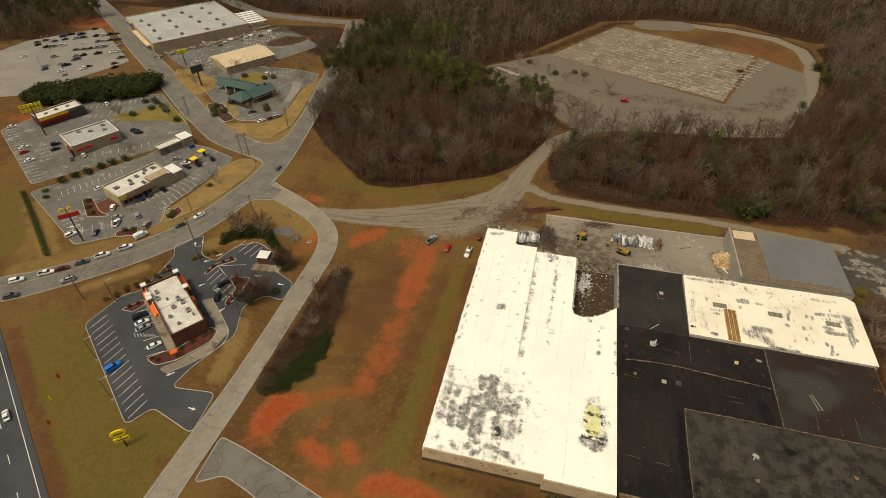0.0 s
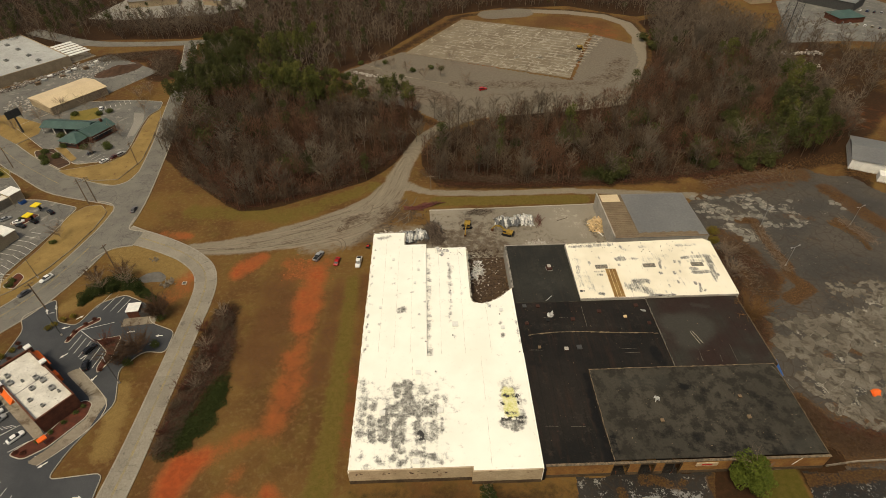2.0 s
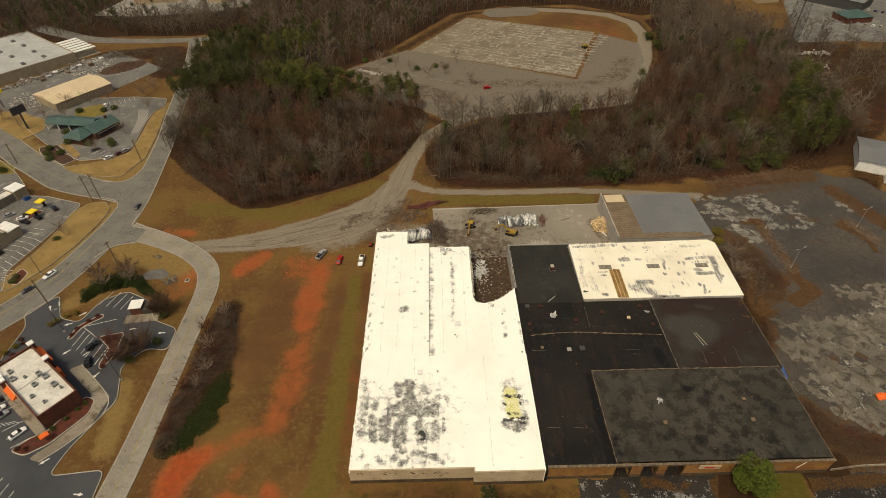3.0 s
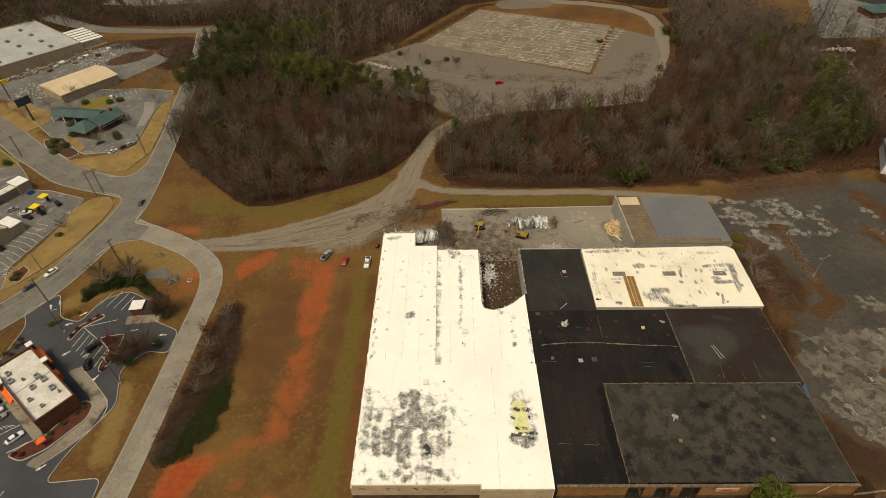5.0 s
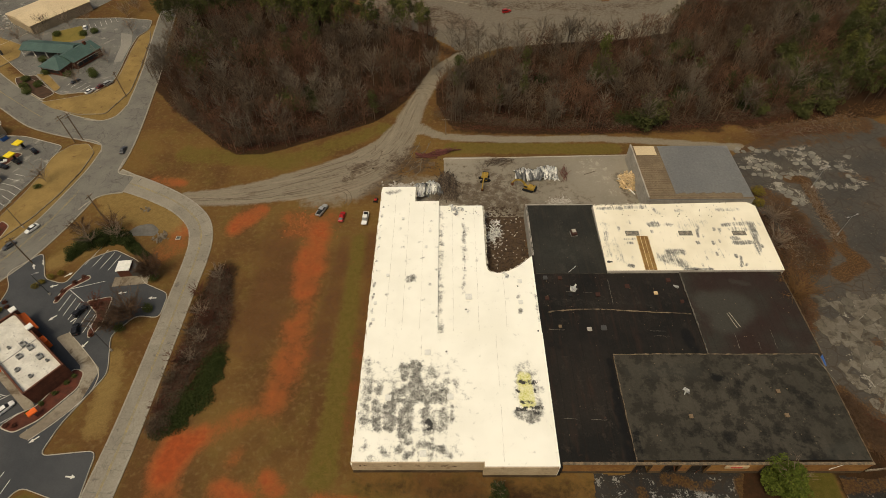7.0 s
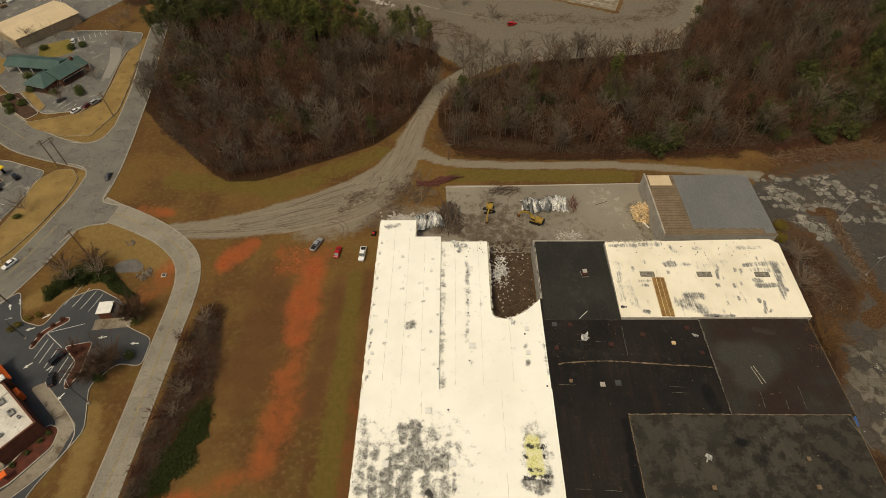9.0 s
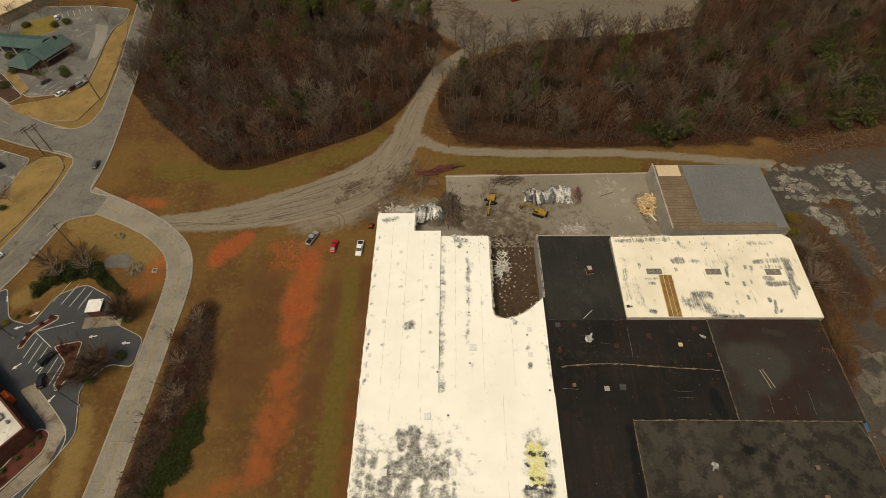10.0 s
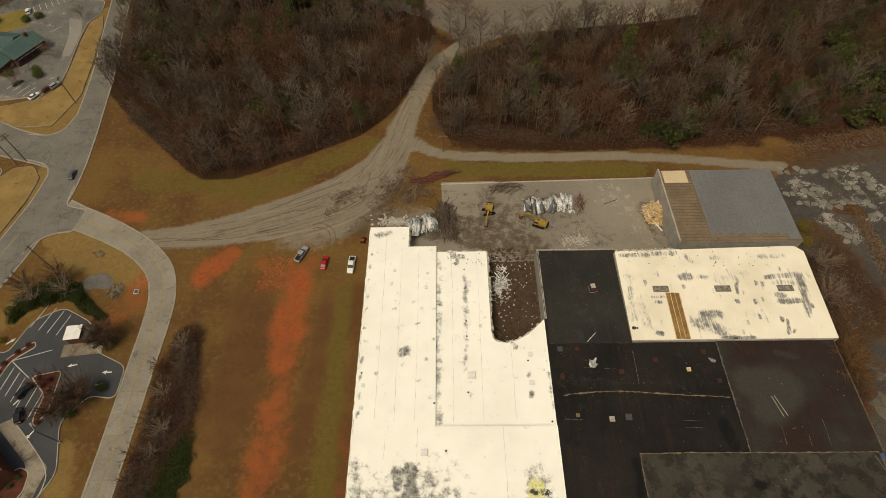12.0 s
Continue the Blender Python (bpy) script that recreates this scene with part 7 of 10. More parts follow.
# front wall openings
junk = random.Random(19)
for u0, u1 in FRONT_OPENINGS:
    part("jamb", box(u0 - 0.14, u0, 0.5, 0.95, -0.1, 4.4), M_PLINTH, factory)
    part("jamb", box(u1, u1 + 0.14, 0.5, 0.95, -0.1, 4.4), M_PLINTH, factory)
    # boards in near-black and rust, darkened to match the bays' painted shade
    for k in range(5):
        ob = part("hanging_board", box(-0.12, 0.12, -0.03, 0.03, -junk.uniform(0.5, 1.4), junk.uniform(0.4, 1.2)), (M_DARKSPOT, M_DARKSPOT, M_RUST)[k % 3], factory, "dark broken board hanging in the open bay")
        ob.matrix_basis = pose(junk.uniform(u0 + 0.2, u1 - 0.2), 0.5 + junk.uniform(-0.2, 0.3), junk.uniform(1.0, 4.0), junk.uniform(-20, 20), junk.uniform(-50, 50), 0)
part("sign_board", box(34.9, 39.7, 0.4, 0.6, 3.1, 4.4), M_FACADE, factory, "faded cream sign board with a red bar")
part("sign_bar", box(36.0, 38.4, 0.34, 0.42, 3.5, 4.0), M_RED, factory, "plain dark red bar on the sign")
part("coping", box(0.9, 65.2, 0.5, 1.1, H_D - 0.1, H_D + 0.06), M_SEAM, factory, "dirty concrete coping over the front")
part("downpipe", rod((57.2, 0.5, 2.2), (58.6, 0.5, H_D), 0.06), M_WHITE, factory, "slanting white pipe on the front")
marks = random.Random(8)
for u, n in ((-40.2, 7), (-34.2, 4), (-28.2, 8), (-23.0, 9)):
    for k in range(n):
        w, hgt, uu = marks.uniform(0.1, 0.45), marks.uniform(0.06, 0.22), u + marks.uniform(-1.6, 1.6)
        zz = marks.uniform(3.6, 4.5)
        part("rusty_fixing", box(uu - w, uu + w, 0.66, 0.72, zz, zz + hgt, 0.01), M_REDDISH, factory, "rusty remains of a wall sign")
t = thing("blue_tarp_roll", "rolled dark blue tarpaulin at the outer wall", "tarpaulin", pose(0, 0, 0))
part("roll", rod((93.0, 78.6, 0.8), (92.3, 73.6, 0.7), 0.45, 0.4, 10), M_BLUE, t)
# shed roof: grey panels over part of a rusty deck
deck = part("roof_deck", box(37.7, 69.0, 78.3, 103.2, 5.76, 5.80), M_RUST_DECK, shed, "bare brown roof deck")
for k in range(24):
    v = 78.8 + k * 1.03
    part("purlin", box(37.8, 46.6 if v > 81 else 69, v, v + 0.14, 5.8, 5.88), M_WOOD, shed)
for k in range(23):
    u = 46.2 + k * 0.99
    v0 = 80.6 + 0.5 * (k % 3) * 0.4 if k < 20 else 79
    part("roof_panel", box(u, u + 0.972, v0, 103.2, 5.82, 5.9, 0.01), M_METAL_ROOF, shed)
part("roof_panel", box(38.4, 45.0, 98.6, 103.1, 5.9, 6.0), M_TAN_ROOF, shed, "pale cream panel left on the deck")
for k in range(9):
    part("rafter", box(37.9 + k * 1.0, 38.1 + k * 1.0, 78.5, 98.3, 5.86, 5.93), M_RUST_DECK, shed)

# small debris blown over the roofs
bits = random.Random(77)
def roof_bits(n, u0, u1, v0, v1, z, lo, hi):
    out = []
    for _ in range(n):
        w = FACTORY_AT @ Vector((bits.uniform(u0, u1), bits.uniform(v0, v1), z))
        out.append((w.x, w.y, w.z - 0.02, bits.uniform(lo, hi)))
    return out
chunk_field("roof_debris", roof_bits(40, 2, 20, 52, 76, TARZ, 0.05, 0.17) + roof_bits(70, 2, 38, 27, 50, TARZ, 0.05, 0.18) + roof_bits(12, 2, 16, 2, 26, TARZ, 0.05, 0.15), M_SEAM, "brown scraps scattered over the black roof", "debris")
chunk_field("roof_debris", roof_bits(90, 18, 64, 2, 25, H_D + 0.1, 0.05, 0.2) + roof_bits(30, 41, 65, 27, 50, H_D, 0.05, 0.18), M_SEAM, "brown scraps scattered over the grey roof", "debris")
chunk_field("roof_debris", roof_bits(70, 22, 60, 71, 77, H_D + 0.62, 0.05, 0.2) + roof_bits(26, -24, -13, 73, 76.6, H_E, 0.06, 0.22), M_DARKSPOT, "dark scraps near the torn roof edge", "debris")


# ---------------------------------------------------------------- restaurants and stores
M_UNIT = plain("weathered_unit_casing", (0.24, 0.235, 0.215), 0.6, 0.2, 0.3)


def roof_unit(parent_m, x, y, z, sx=1.2, sy=0.9, h=0.9):
    t = thing("rooftop_unit", "grey rooftop air handling unit", "air unit", parent_m @ pose(x, y, z), "rooftop units")
    part("casing", box(-sx, sx, -sy, sy, 0.1, h * 0.75, 0.06), M_UNIT, t)
    part("fan_guard", rod((-sx * 0.3, 0, h * 0.75), (-sx * 0.3, 0, h * 0.75 + 0.12), sy * 0.6, None, 10), M_DARKGREY, t)
    part("curb", box(-sx * 0.9, sx * 0.9, -sy * 0.9, sy * 0.9, -0.1, 0.1), M_DARKGREY, t)
    return t


def flat_building(name, label, m, L, W, H, wall, roof_mat, parapet=0.5, cap=None):
    """Walls with thickness, a sunk flat roof and a coping; local x along the long side."""
    b = thing(name, label, "building", m)
    for x0, x1, y0, y1 in ((-L / 2, L / 2, -W / 2, -W / 2 + 0.3), (-L / 2, L / 2, W / 2 - 0.3, W / 2), (-L / 2, -L / 2 + 0.3, -W / 2 + 0.3, W / 2 - 0.3), (L / 2 - 0.3, L / 2, -W / 2 + 0.3, W / 2 - 0.3)):
        part("wall", box(x0, x1, y0, y1, -0.2, H), wall, b)
        part("coping", box(x0 - 0.06, x1 + 0.06, y0 - 0.06, y1 + 0.06, H + 0.002, H + 0.14), cap or M_KERB, b)
    part("roof", box(-L / 2 + 0.3, L / 2 - 0.3, -W / 2 + 0.3, W / 2 - 0.3, H - parapet - 0.2, H - parapet), roof_mat, b)
    return b


def windows_along(b, x0, x1, y, z0, z1, n, side):
    for k in range(n):
        a = x0 + (x1 - x0) * k / n
        c = x0 + (x1 - x0) * (k + 0.85) / n
        w = part("window", box(a, c, min(y, y + side * 0.06), max(y, y + side * 0.06), z0, z1), M_GLASS, b, "dark window pane")
        part("window_frame", box(a - 0.05, c + 0.05, min(y, y + side * 0.1), max(y, y + side * 0.1), z1, z1 + 0.12), M_WHITE, w)


M_SOILED = surface("soiled_white_flat_roof", (0.60, 0.57, 0.50), (0.48, 0.45, 0.39), (0.30, 0.28, 0.25), 0.25, 2, 0.8, stain_at=(0.57, 0.68))
# brick burger restaurant with orange awnings
R1 = pose(-104.0, 80.0, 0.05, 0, 0, -38.4)
b1 = flat_building("restaurant_building", "dark brick restaurant with orange awnings and soiled white roof", R1, 25.2, 9.6, 5.0, M_BRICK, M_SOILED, 0.6, M_BRICK)
for x0, x1, y0, y1 in ((-12.4, -4.6, 4.8, 6.3), (-12.3, -8.0, -6.2, -4.8), (-5.4, 0.4, -6.2, -4.8)):
    s = 1 if y0 > 0 else -1
    bm = bmesh.new()
    hi, lo = (y0, y1) if s > 0 else (y1, y0)
    v = [bm.verts.new(q) for q in ((x0, hi, 4.3), (x1, hi, 4.3), (x1, lo, 3.0), (x0, lo, 3.0), (x0, hi, 3.0), (x1, hi, 3.0))]
    for f in ((0, 1, 2, 3), (4, 5, 1, 0), (3, 2, 5, 4), (0, 3, 4), (1, 5, 2)):
        bm.faces.new([v[i] for i in f])
    bmesh.ops.recalc_face_normals(bm, faces=bm.faces)
    part("awning", bm, M_ORANGE, b1, "bright orange sloped awning")
for x, y in ((-12.6, -4.9), (-12.6, 4.9), (-4.0, 5.0), (-7.4, -5.0), (-5.6, -5.2)):
    pl = part("pillar", box(x - 0.7, x + 0.7, y - 0.7, y + 0.7, -0.1, 5.6), M_BRICK, b1)
    part("pillar_cap", box(x - 0.8, x + 0.8, y - 0.8, y + 0.8, 5.6, 6.0, 0.05), M_WHITE, pl, "white pillar cap")
part("fascia", box(-12.0, 3.0, -4.95, -4.8, 4.0, 4.9), M_WHITE, b1, "white fascia band")
part("walkway", plate([(-12, -4.9), (10, -4.9), (12.9, -5.2), (12.9, -7.2), (-3, -7.2), (-12, -6.8)], -0.04, 0.10), M_SLAB, b1, "concrete walkway")
part("drive_window", box(-1.5, 1.0, 4.8, 5.8, 0.6, 3.2, 0.05), M_ORANGE, b1, "orange drive-through bay")
windows_along(b1, -11.8, 0, -4.8, 0.8, 2.8, 6, -1)
windows_along(b1, -11.8, -5, 4.8, 0.8, 2.8, 4, 1)
for x, y, sx, sy in ((-8, -2.6, 0.8, 0.5), (-1.2, 1.6, 0.9, 0.6), (1.0, 2.2, 1.0, 0.6), (1.5, -0.6, 0.7, 0.6), (5.5, 2.4, 0.9, 0.6), (4.8, -2.6, 0.5, 0.5), (-5.0, -3.2, 0.9, 0.6), (9.0, -1.5, 0.4, 0.4), (-3.0, -1.0, 0.35, 0.35), (8.0, 3.0, 0.35, 0.3)):
    roof_unit(R1, x, y, 4.42, sx, sy, 0.8)
part("roof_seam", box(-0.4, -0.2, -4.4, 4.4, 4.38, 4.5), M_STEEL, b1)
# islands of that lot
island("brown mulch bed round the restaurant's end", [(-103, 62.8), (-99, 61.4), (-94.5, 64.3), (-88.7, 72.3), (-88.9, 76.5), (-91.8, 77.6), (-96.8, 67.5), (-99.8, 66.2)], 0.05, M_MULCH)
island("small mulch and grass island at the lot's corner", [(-122.4, 77.6), (-118.2, 83), (-116.4, 81.8), (-118.2, 77.6)], 0.05, M_MULCH)
island("mulch island with low red shrubs", [(-106.4, 97.6), (-105.4, 102.6), (-100.3, 107.2), (-99.4, 105.8), (-104, 102.2), (-105.2, 97.6)], 0.05, M_MULCH)
island("triangular mulch island with red shrubs", [(-91.9, 85.9), (-90.2, 90), (-90.6, 99.4), (-97.4, 98.0), (-92.4, 93.4), (-93, 88)], 0.05, M_MULCH)
drive = pavement("pavement", "pale concrete drive-through lane round the restaurant", [(-97.6, 60.6), (-94.6, 59.6), (-86.7, 68.4), (-85.3, 77.2), (-97.8, 88.2), (-100.6, 86.6), (-90.6, 78.2), (-88.4, 72.2), (-94.2, 64.0)], 0.056, M_SLAB, 1.0, False)
part("kerb", mesh_from("kerb", *ribbon(smooth_line([(-94.6, 59.6), (-90.4, 63.8), (-86.7, 68.6), (-84.9, 73), (-86.6, 78), (-97.8, 88.2)], 1.0), 0.1, -0.1, -0.1, 0.14)), M_KERB, drive, "white concrete kerb")
for k in range(6):
    t = k / 5
    stripe(lot1, (-103.6 + 9.4 * t, 94.9 - 7.0 * t), (-102.6 + 9.4 * t, 100.4 - 6.6 * t), 0.14, 0.048)
stripe(lot1, (-103.9, 102.2), (-98.0, 97.8), 0.16, 0.048)
stripe(lot1, (-103.9, 102.2), (-95.0, 104.8), 0.14, 0.048)
for k in range(4):
    stripe(lot1, (-103.2 + 2.5 * k, 111.0 - 0.75 * k), (-100.9 + 2.3 * k, 117.6 - 1.1 * k), 0.14, 0.048)
stall_lines(lot1, (-117.2, 77.6), (-103.5, 63.6), 7, (3.6, 2.7), 0.048, skip=(3,))
for k in range(7):
    stripe(lot1, (-112.6 + 0.95 * k, 70.4 + 0.1 * k), (-111.0 + 0.95 * k, 69.1 + 0.25 * k), 0.12, 0.048)
stripe(lot1, (-98.9, 91.3), (-96.2, 95.0), 0.3, 0.048)


def arrow(parent, x, y, a, z=0.048, s=1.0):
    d, n = Vector((math.cos(radians(a)), math.sin(radians(a)))), Vector((-math.sin(radians(a)), math.cos(radians(a))))
    c = Vector((x, y))
    pts = [c - d * 1.1 * s + n * 0.16 * s, c - d * 1.1 * s - n * 0.16 * s, c + d * 0.2 * s - n * 0.16 * s, c + d * 0.2 * s - n * 0.5 * s, c + d * 1.2 * s, c + d * 0.2 * s + n * 0.5 * s, c + d * 0.2 * s + n * 0.16 * s]
    part("road_arrow", plate([tuple(p) for p in pts], z - 0.01, z + 0.007), M_LINE, parent, "white painted arrow")


for x, y, a in ((-96.2, 61.6, 40), (-93.3, 59.8, 220), (-81.5, 51.4, -5), (-92.2, 84.3, 240), (-117.8, 110.6, 120), (-115.8, 112.2, 300), (-106.4, 107.4, 40), (-88.6, 100.6, 190), (-79.6, 98.6, 180), (-80.4, 95.6, 0), (-108.8, 103.5, 200), (-104.2, 92.8, 225)):
    arrow(lot1, x, y, a)
k1 = thing("dumpster_shelter", "small dark shelter with a white flat roof", "shelter", pose(-89.6, 108.0, 0.05, 0, 0, 5))
part("roof", box(-1.9, 1.9, -1.9, 1.9, 2.7, 2.9, 0.04), M_WHITE, k1, "white flat roof")
part("wall", box(-1.7, 1.7, -1.7, 1.7, 0, 2.7), M_BRICK, k1)
part("fence", box(1.7, 4.6, -1.8, 1.6, 0, 1.9), M_DARKGREY, k1, "dark fenced bin yard")
part("pad", box(-3.2, 6.5, -5.0, -1.7, -0.05, 0.02), M_SLAB, k1, "concrete pad")
ob = thing("menu_box", "orange clearance box on the mulch bed", "sign", pose(-95.4, 65.4, 0.1, 0, 0, 50))
part("post", rod((0, 0, 0), (0, 0, 1.8), 0.1), M_DARKGREY, ob)
part("box", box(-1.0, 1.0, -0.75, 0.75, 1.8, 2.2, 0.05), M_ORANGE, ob)

# white-roofed restaurant
R2 = pose(-158.2, 136.8, 0.05, 0, 0, 65.5)
b2 = flat_building("restaurant_building", "cream restaurant with soiled white flat roof", R2, 22.0, 12.6, 4.6, M_BUFF, M_SOILED, 0.5)
part("tower", box(2.0, 9.6, -6.6, -2.2, 0, 5.4), M_BUFF, b2, "taller buff side block")
part("fascia", box(-10.6, -8.0, -6.42, -6.3, 3.2, 4.5), M_SIGN_YELLOW, b2, "yellow fascia")
part("fascia", box(-11.1, -11.0, -3, 4, 4.2, 4.7), M_SIGN_YELLOW, b2, "yellow fascia")
part("awning", box(-8.5, 3, -7.4, -6.3, 2.8, 3.05), M_BRICK, b2, "brown-red canopy")
part("porch", box(11.0, 15.4, -6.0, 1.0, 0, 3.6, 0.05), M_BUFF, b2, "lower rear block")
part("porch_roof", box(10.9, 15.6, -6.2, 1.2, 3.6, 3.8), M_WHITE, b2, "white flat porch roof")
windows_along(b2, -10, 1.5, -6.3, 0.8, 2.6, 6, -1)
for x, y in ((-8, 1), (-3, -1), (-2.2, 1.6), (1, 2.5), (4, 2.2), (5.5, 4.2), (8.5, 3.2), (0.5, -3.8)):
    roof_unit(R2, x, y, 4.15, rng.uniform(0.5, 1.1), rng.uniform(0.5, 0.9), 0.8)
part("patio", plate([(-18, -4.5), (-11.1, -4.5), (-11.1, 4.0), (-18, 4.0)], -0.03, 0.06), M_BRICK, b2, "red brick patio")
R2b = pose(-164.8, 167.8, 0.05, 0, 0, 62)
b2b = flat_building("service_building", "low concrete service building with white flat roof", R2b, 13.0, 5.0, 3.2, M_SLAB, M_SOILED, 0.3)
part("annex", box(4.0, 8.6, -3.2, 2.6, 0, 3.9), M_BUFF, b2b)
part("annex_roof", box(3.8, 8.8, -3.4, 2.8, 3.9, 4.1), M_WHITE, b2b, "white flat roof")
d = thing("dumpster", "blue steel dumpster on worn asphalt", "dumpster", pose(-157.0, 170.4, 0.05, 0, 0, 62))
part("body", loft([(-1.1, 0.8, 0.1, 1.4), (0, 0.9, 0.1, 1.5), (1.1, 0.8, 0.1, 1.4)]), M_BLUE, d)
part("lid", box(-1.1, 1.1, -0.8, 0.8, 1.5, 1.58), M_DARKGREY, d)
for x, y in ((-147.7, 164.4), (-147.3, 157.9)):
    c = thing("order_canopy", "yellow drive-through canopy on a black post", "canopy", pose(x, y, 0.05, 0, 0, 70), "drive-through canopies")
    part("post", rod((0.6, 0, 0), (0.6, 0, 2.8), 0.14), M_BLACK, c)
    part("canopy", box(-1.3, 1.5, -1.4, 1.4, 2.8, 3.2, 0.06), M_SIGN_YELLOW, c)
    part("order_board", box(0.8, 1.1, -0.7, 0.7, 0.4, 2.2, 0.04), M_BLACK, c)
for o, mt in (([(-149.5, 110.6), (-143.6, 115), (-141.2, 110.6), (-148, 108)], M_MULCH), ([(-138.2, 122.6), (-136.6, 129.4), (-133.2, 127), (-133.6, 121.2)], M_MULCH), ([(-175.5, 124.6), (-173.2, 127.2), (-163.8, 119.8), (-158.2, 118.4), (-166, 115.8)], M_MULCH), ([(-155, 157), (-150, 163), (-146, 162), (-150, 155)], M_MULCH)):
    island("planted kerbed island in the restaurant lot", o, 0.12, mt)
stall_lines(lot2, (-188.5, 128.4), (-176, 147.6), 11, (3.2, -3.0), 0.044)
stall_lines(lot2, (-177.4, 115.4), (-165.4, 104.6), 7, (3.4, 3.6), 0.044)
stall_lines(lot2, (-163, 104.8), (-153, 112.6), 5, (-3.0, 3.6), 0.044)
stall_lines(lot2, (-150.2, 138.0), (-144.4, 151.6), 7, (4.6, -1.4), 0.044)
stall_lines(lot2, (-141.2, 128.8), (-137.2, 143), 7, (-4.2, 2.6), 0.044)
stall_lines(lot2, (-157.6, 127.2), (-150.4, 137), 7, (3.9, -1.9), 0.044)
for k in range(5):
    stripe(lot2, (-140.6 - 0.5 * k, 124.4 + 1.1 * k), (-138.2 - 0.2 * k, 123.4 + 1.3 * k), 0.13, 0.044)
# buff restaurant with red awnings
R3 = pose(-203.2, 165.0, 0.05, 0, 0, 58.5)
b3 = flat_building("restaurant_building", "buff brick restaurant with red awnings and grey flat roof", R3, 20.0, 15.0, 4.8, M_BUFF, M_GREY_ROOF, 0.5, M_WHITE)
for x0, x1 in ((-8.8, -6.2), (-5.4, -2.2), (5.2, 8.4)):
    part("awning", box(x0, x1, -8.3, -7.5, 2.2, 3.1, 0.05), M_RED, b3, "red window awning")
part("porch", box(-10.8, -10.0, -7.2, -2.0, 0, 3.4), M_BRICK, b3, "brick red entrance front")
for x, y in ((-3, 5), (1, 2), (6, -1), (7, 4)):
    roof_unit(R3, x, y, 4.35, 0.9, 0.7, 0.7)
# long restaurant with red and yellow fascia
R4 = pose(-235.5, 182.0, 0.05, 0, 0, 63.0)
b4 = flat_building("restaurant_building", "dark restaurant with red and yellow fascia", R4, 20.0, 9.0, 4.6, M_BRICK, M_SOILED, 0.5)
part("fascia", box(-10.1, 3, -4.75, -4.55, 3.4, 4.4), M_SIGN_YELLOW, b4, "yellow fascia band")
part("fascia", box(-10.1, 3, -4.9, -4.6, 2.4, 3.38), M_RED, b4, "red fascia band")
part("side_block", box(3, 10.2, -5.4, -4.5, 0, 4.2), M_DARKGREY, b4)
for x, y in ((-5, 0), (0, 1), (5, 0.5)):
    roof_unit(R4, x, y, 4.15, 0.8, 0.6, 0.7)
stall_lines(lot3, (-232.5, 196.5), (-205, 214.5), 14, (2.0, -4.4), 0.040)
stall_lines(lot3, (-222, 184), (-208, 195), 7, (-1.8, 4.2), 0.040)
stall_lines(lot3, (-251.5, 165), (-207, 131.5), 19, (3.6, 3.6), 0.040)
stall_lines(lot3, (-222, 160), (-211, 149), 5, (-3.2, -3.4), 0.040)
stall_lines(lot3, (-196, 152), (-176, 167), 9, (-3.0, 3.4), 0.040)
# big store
R5 = Matrix.Translation((-242.9, 267.0, 0)) @ Matrix.Rotation(radians(140.5), 4, "Z")
b5 = thing("store_building", "large store with pale flat roof and buff walls", "building", R5)
LX, LY, HB = 64.5, 60.0, 5.8
part("roof", box(0.3, LX - 0.3, -LY, -0.3, HB - 0.7, HB - 0.5), M_GREY_ROOF, b5, "pale grey membrane roof")
part("wall", box(0, LX, -0.3, 0, -0.2, HB), M_BUFF, b5)
part("wall", box(0, 0.3, -LY, -0.3, -0.2, HB), M_BUFF, b5)
part("wall", box(LX - 0.3, LX, -LY, -0.3, -0.2, HB), M_BUFF, b5)
part("wall", box(0, LX, -LY - 0.3, -LY, -0.2, HB), M_BUFF, b5)
part("entrance", box(44, 56, -0.1, 1.6, -0.2, HB + 0.8, 0.1), M_BUFF, b5)
part("sign_panel", box(46, 54, 1.6, 1.75, 4.0, HB + 0.4), M_BLUE, b5, "blue entrance panel")
part("canopy", box(6, 40, 0.0, 2.6, 3.0, 3.4), M_TAN_ROOF, b5, "long tan canopy along the front")
for k in range(16):
    roof_unit(R5, 8 + (k % 4) * 14 + rng.uniform(-2, 2), -6 - (k // 4) * 13 - rng.uniform(0, 4), HB - 0.5, 1.4, 1.0, 1.3)
# goods stacked along the store's garden side
M_GOODS = surface("mixed_pallet_goods", (0.16, 0.12, 0.09), (0.08, 0.07, 0.065), (0.4, 0.37, 0.32), 0.4, 2, 0.9, stain_at=(0.52, 0.56))
chunk_field("stacked_goods", [(-238 + 38 * t + rng.gauss(0, 1.6), 263 + 47 * t + rng.gauss(0, 1.8), 0.1, rng.uniform(0.6, 1.5)) for t in (rng.random() for _ in range(260))], M_GOODS, "pallets of goods stacked along the store wall", "goods")
chunk_field("stacked_goods", [(rng.uniform(-205, -184), rng.uniform(292, 318), 0.0, rng.uniform(0.3, 0.9)) for _ in range(150)] + [(rng.uniform(-215, -192), rng.uniform(252, 272), 0.0, rng.uniform(0.3, 0.9)) for _ in range(120)], M_RUBBLE, "pale pallets and bags scattered over the service yard", "goods")


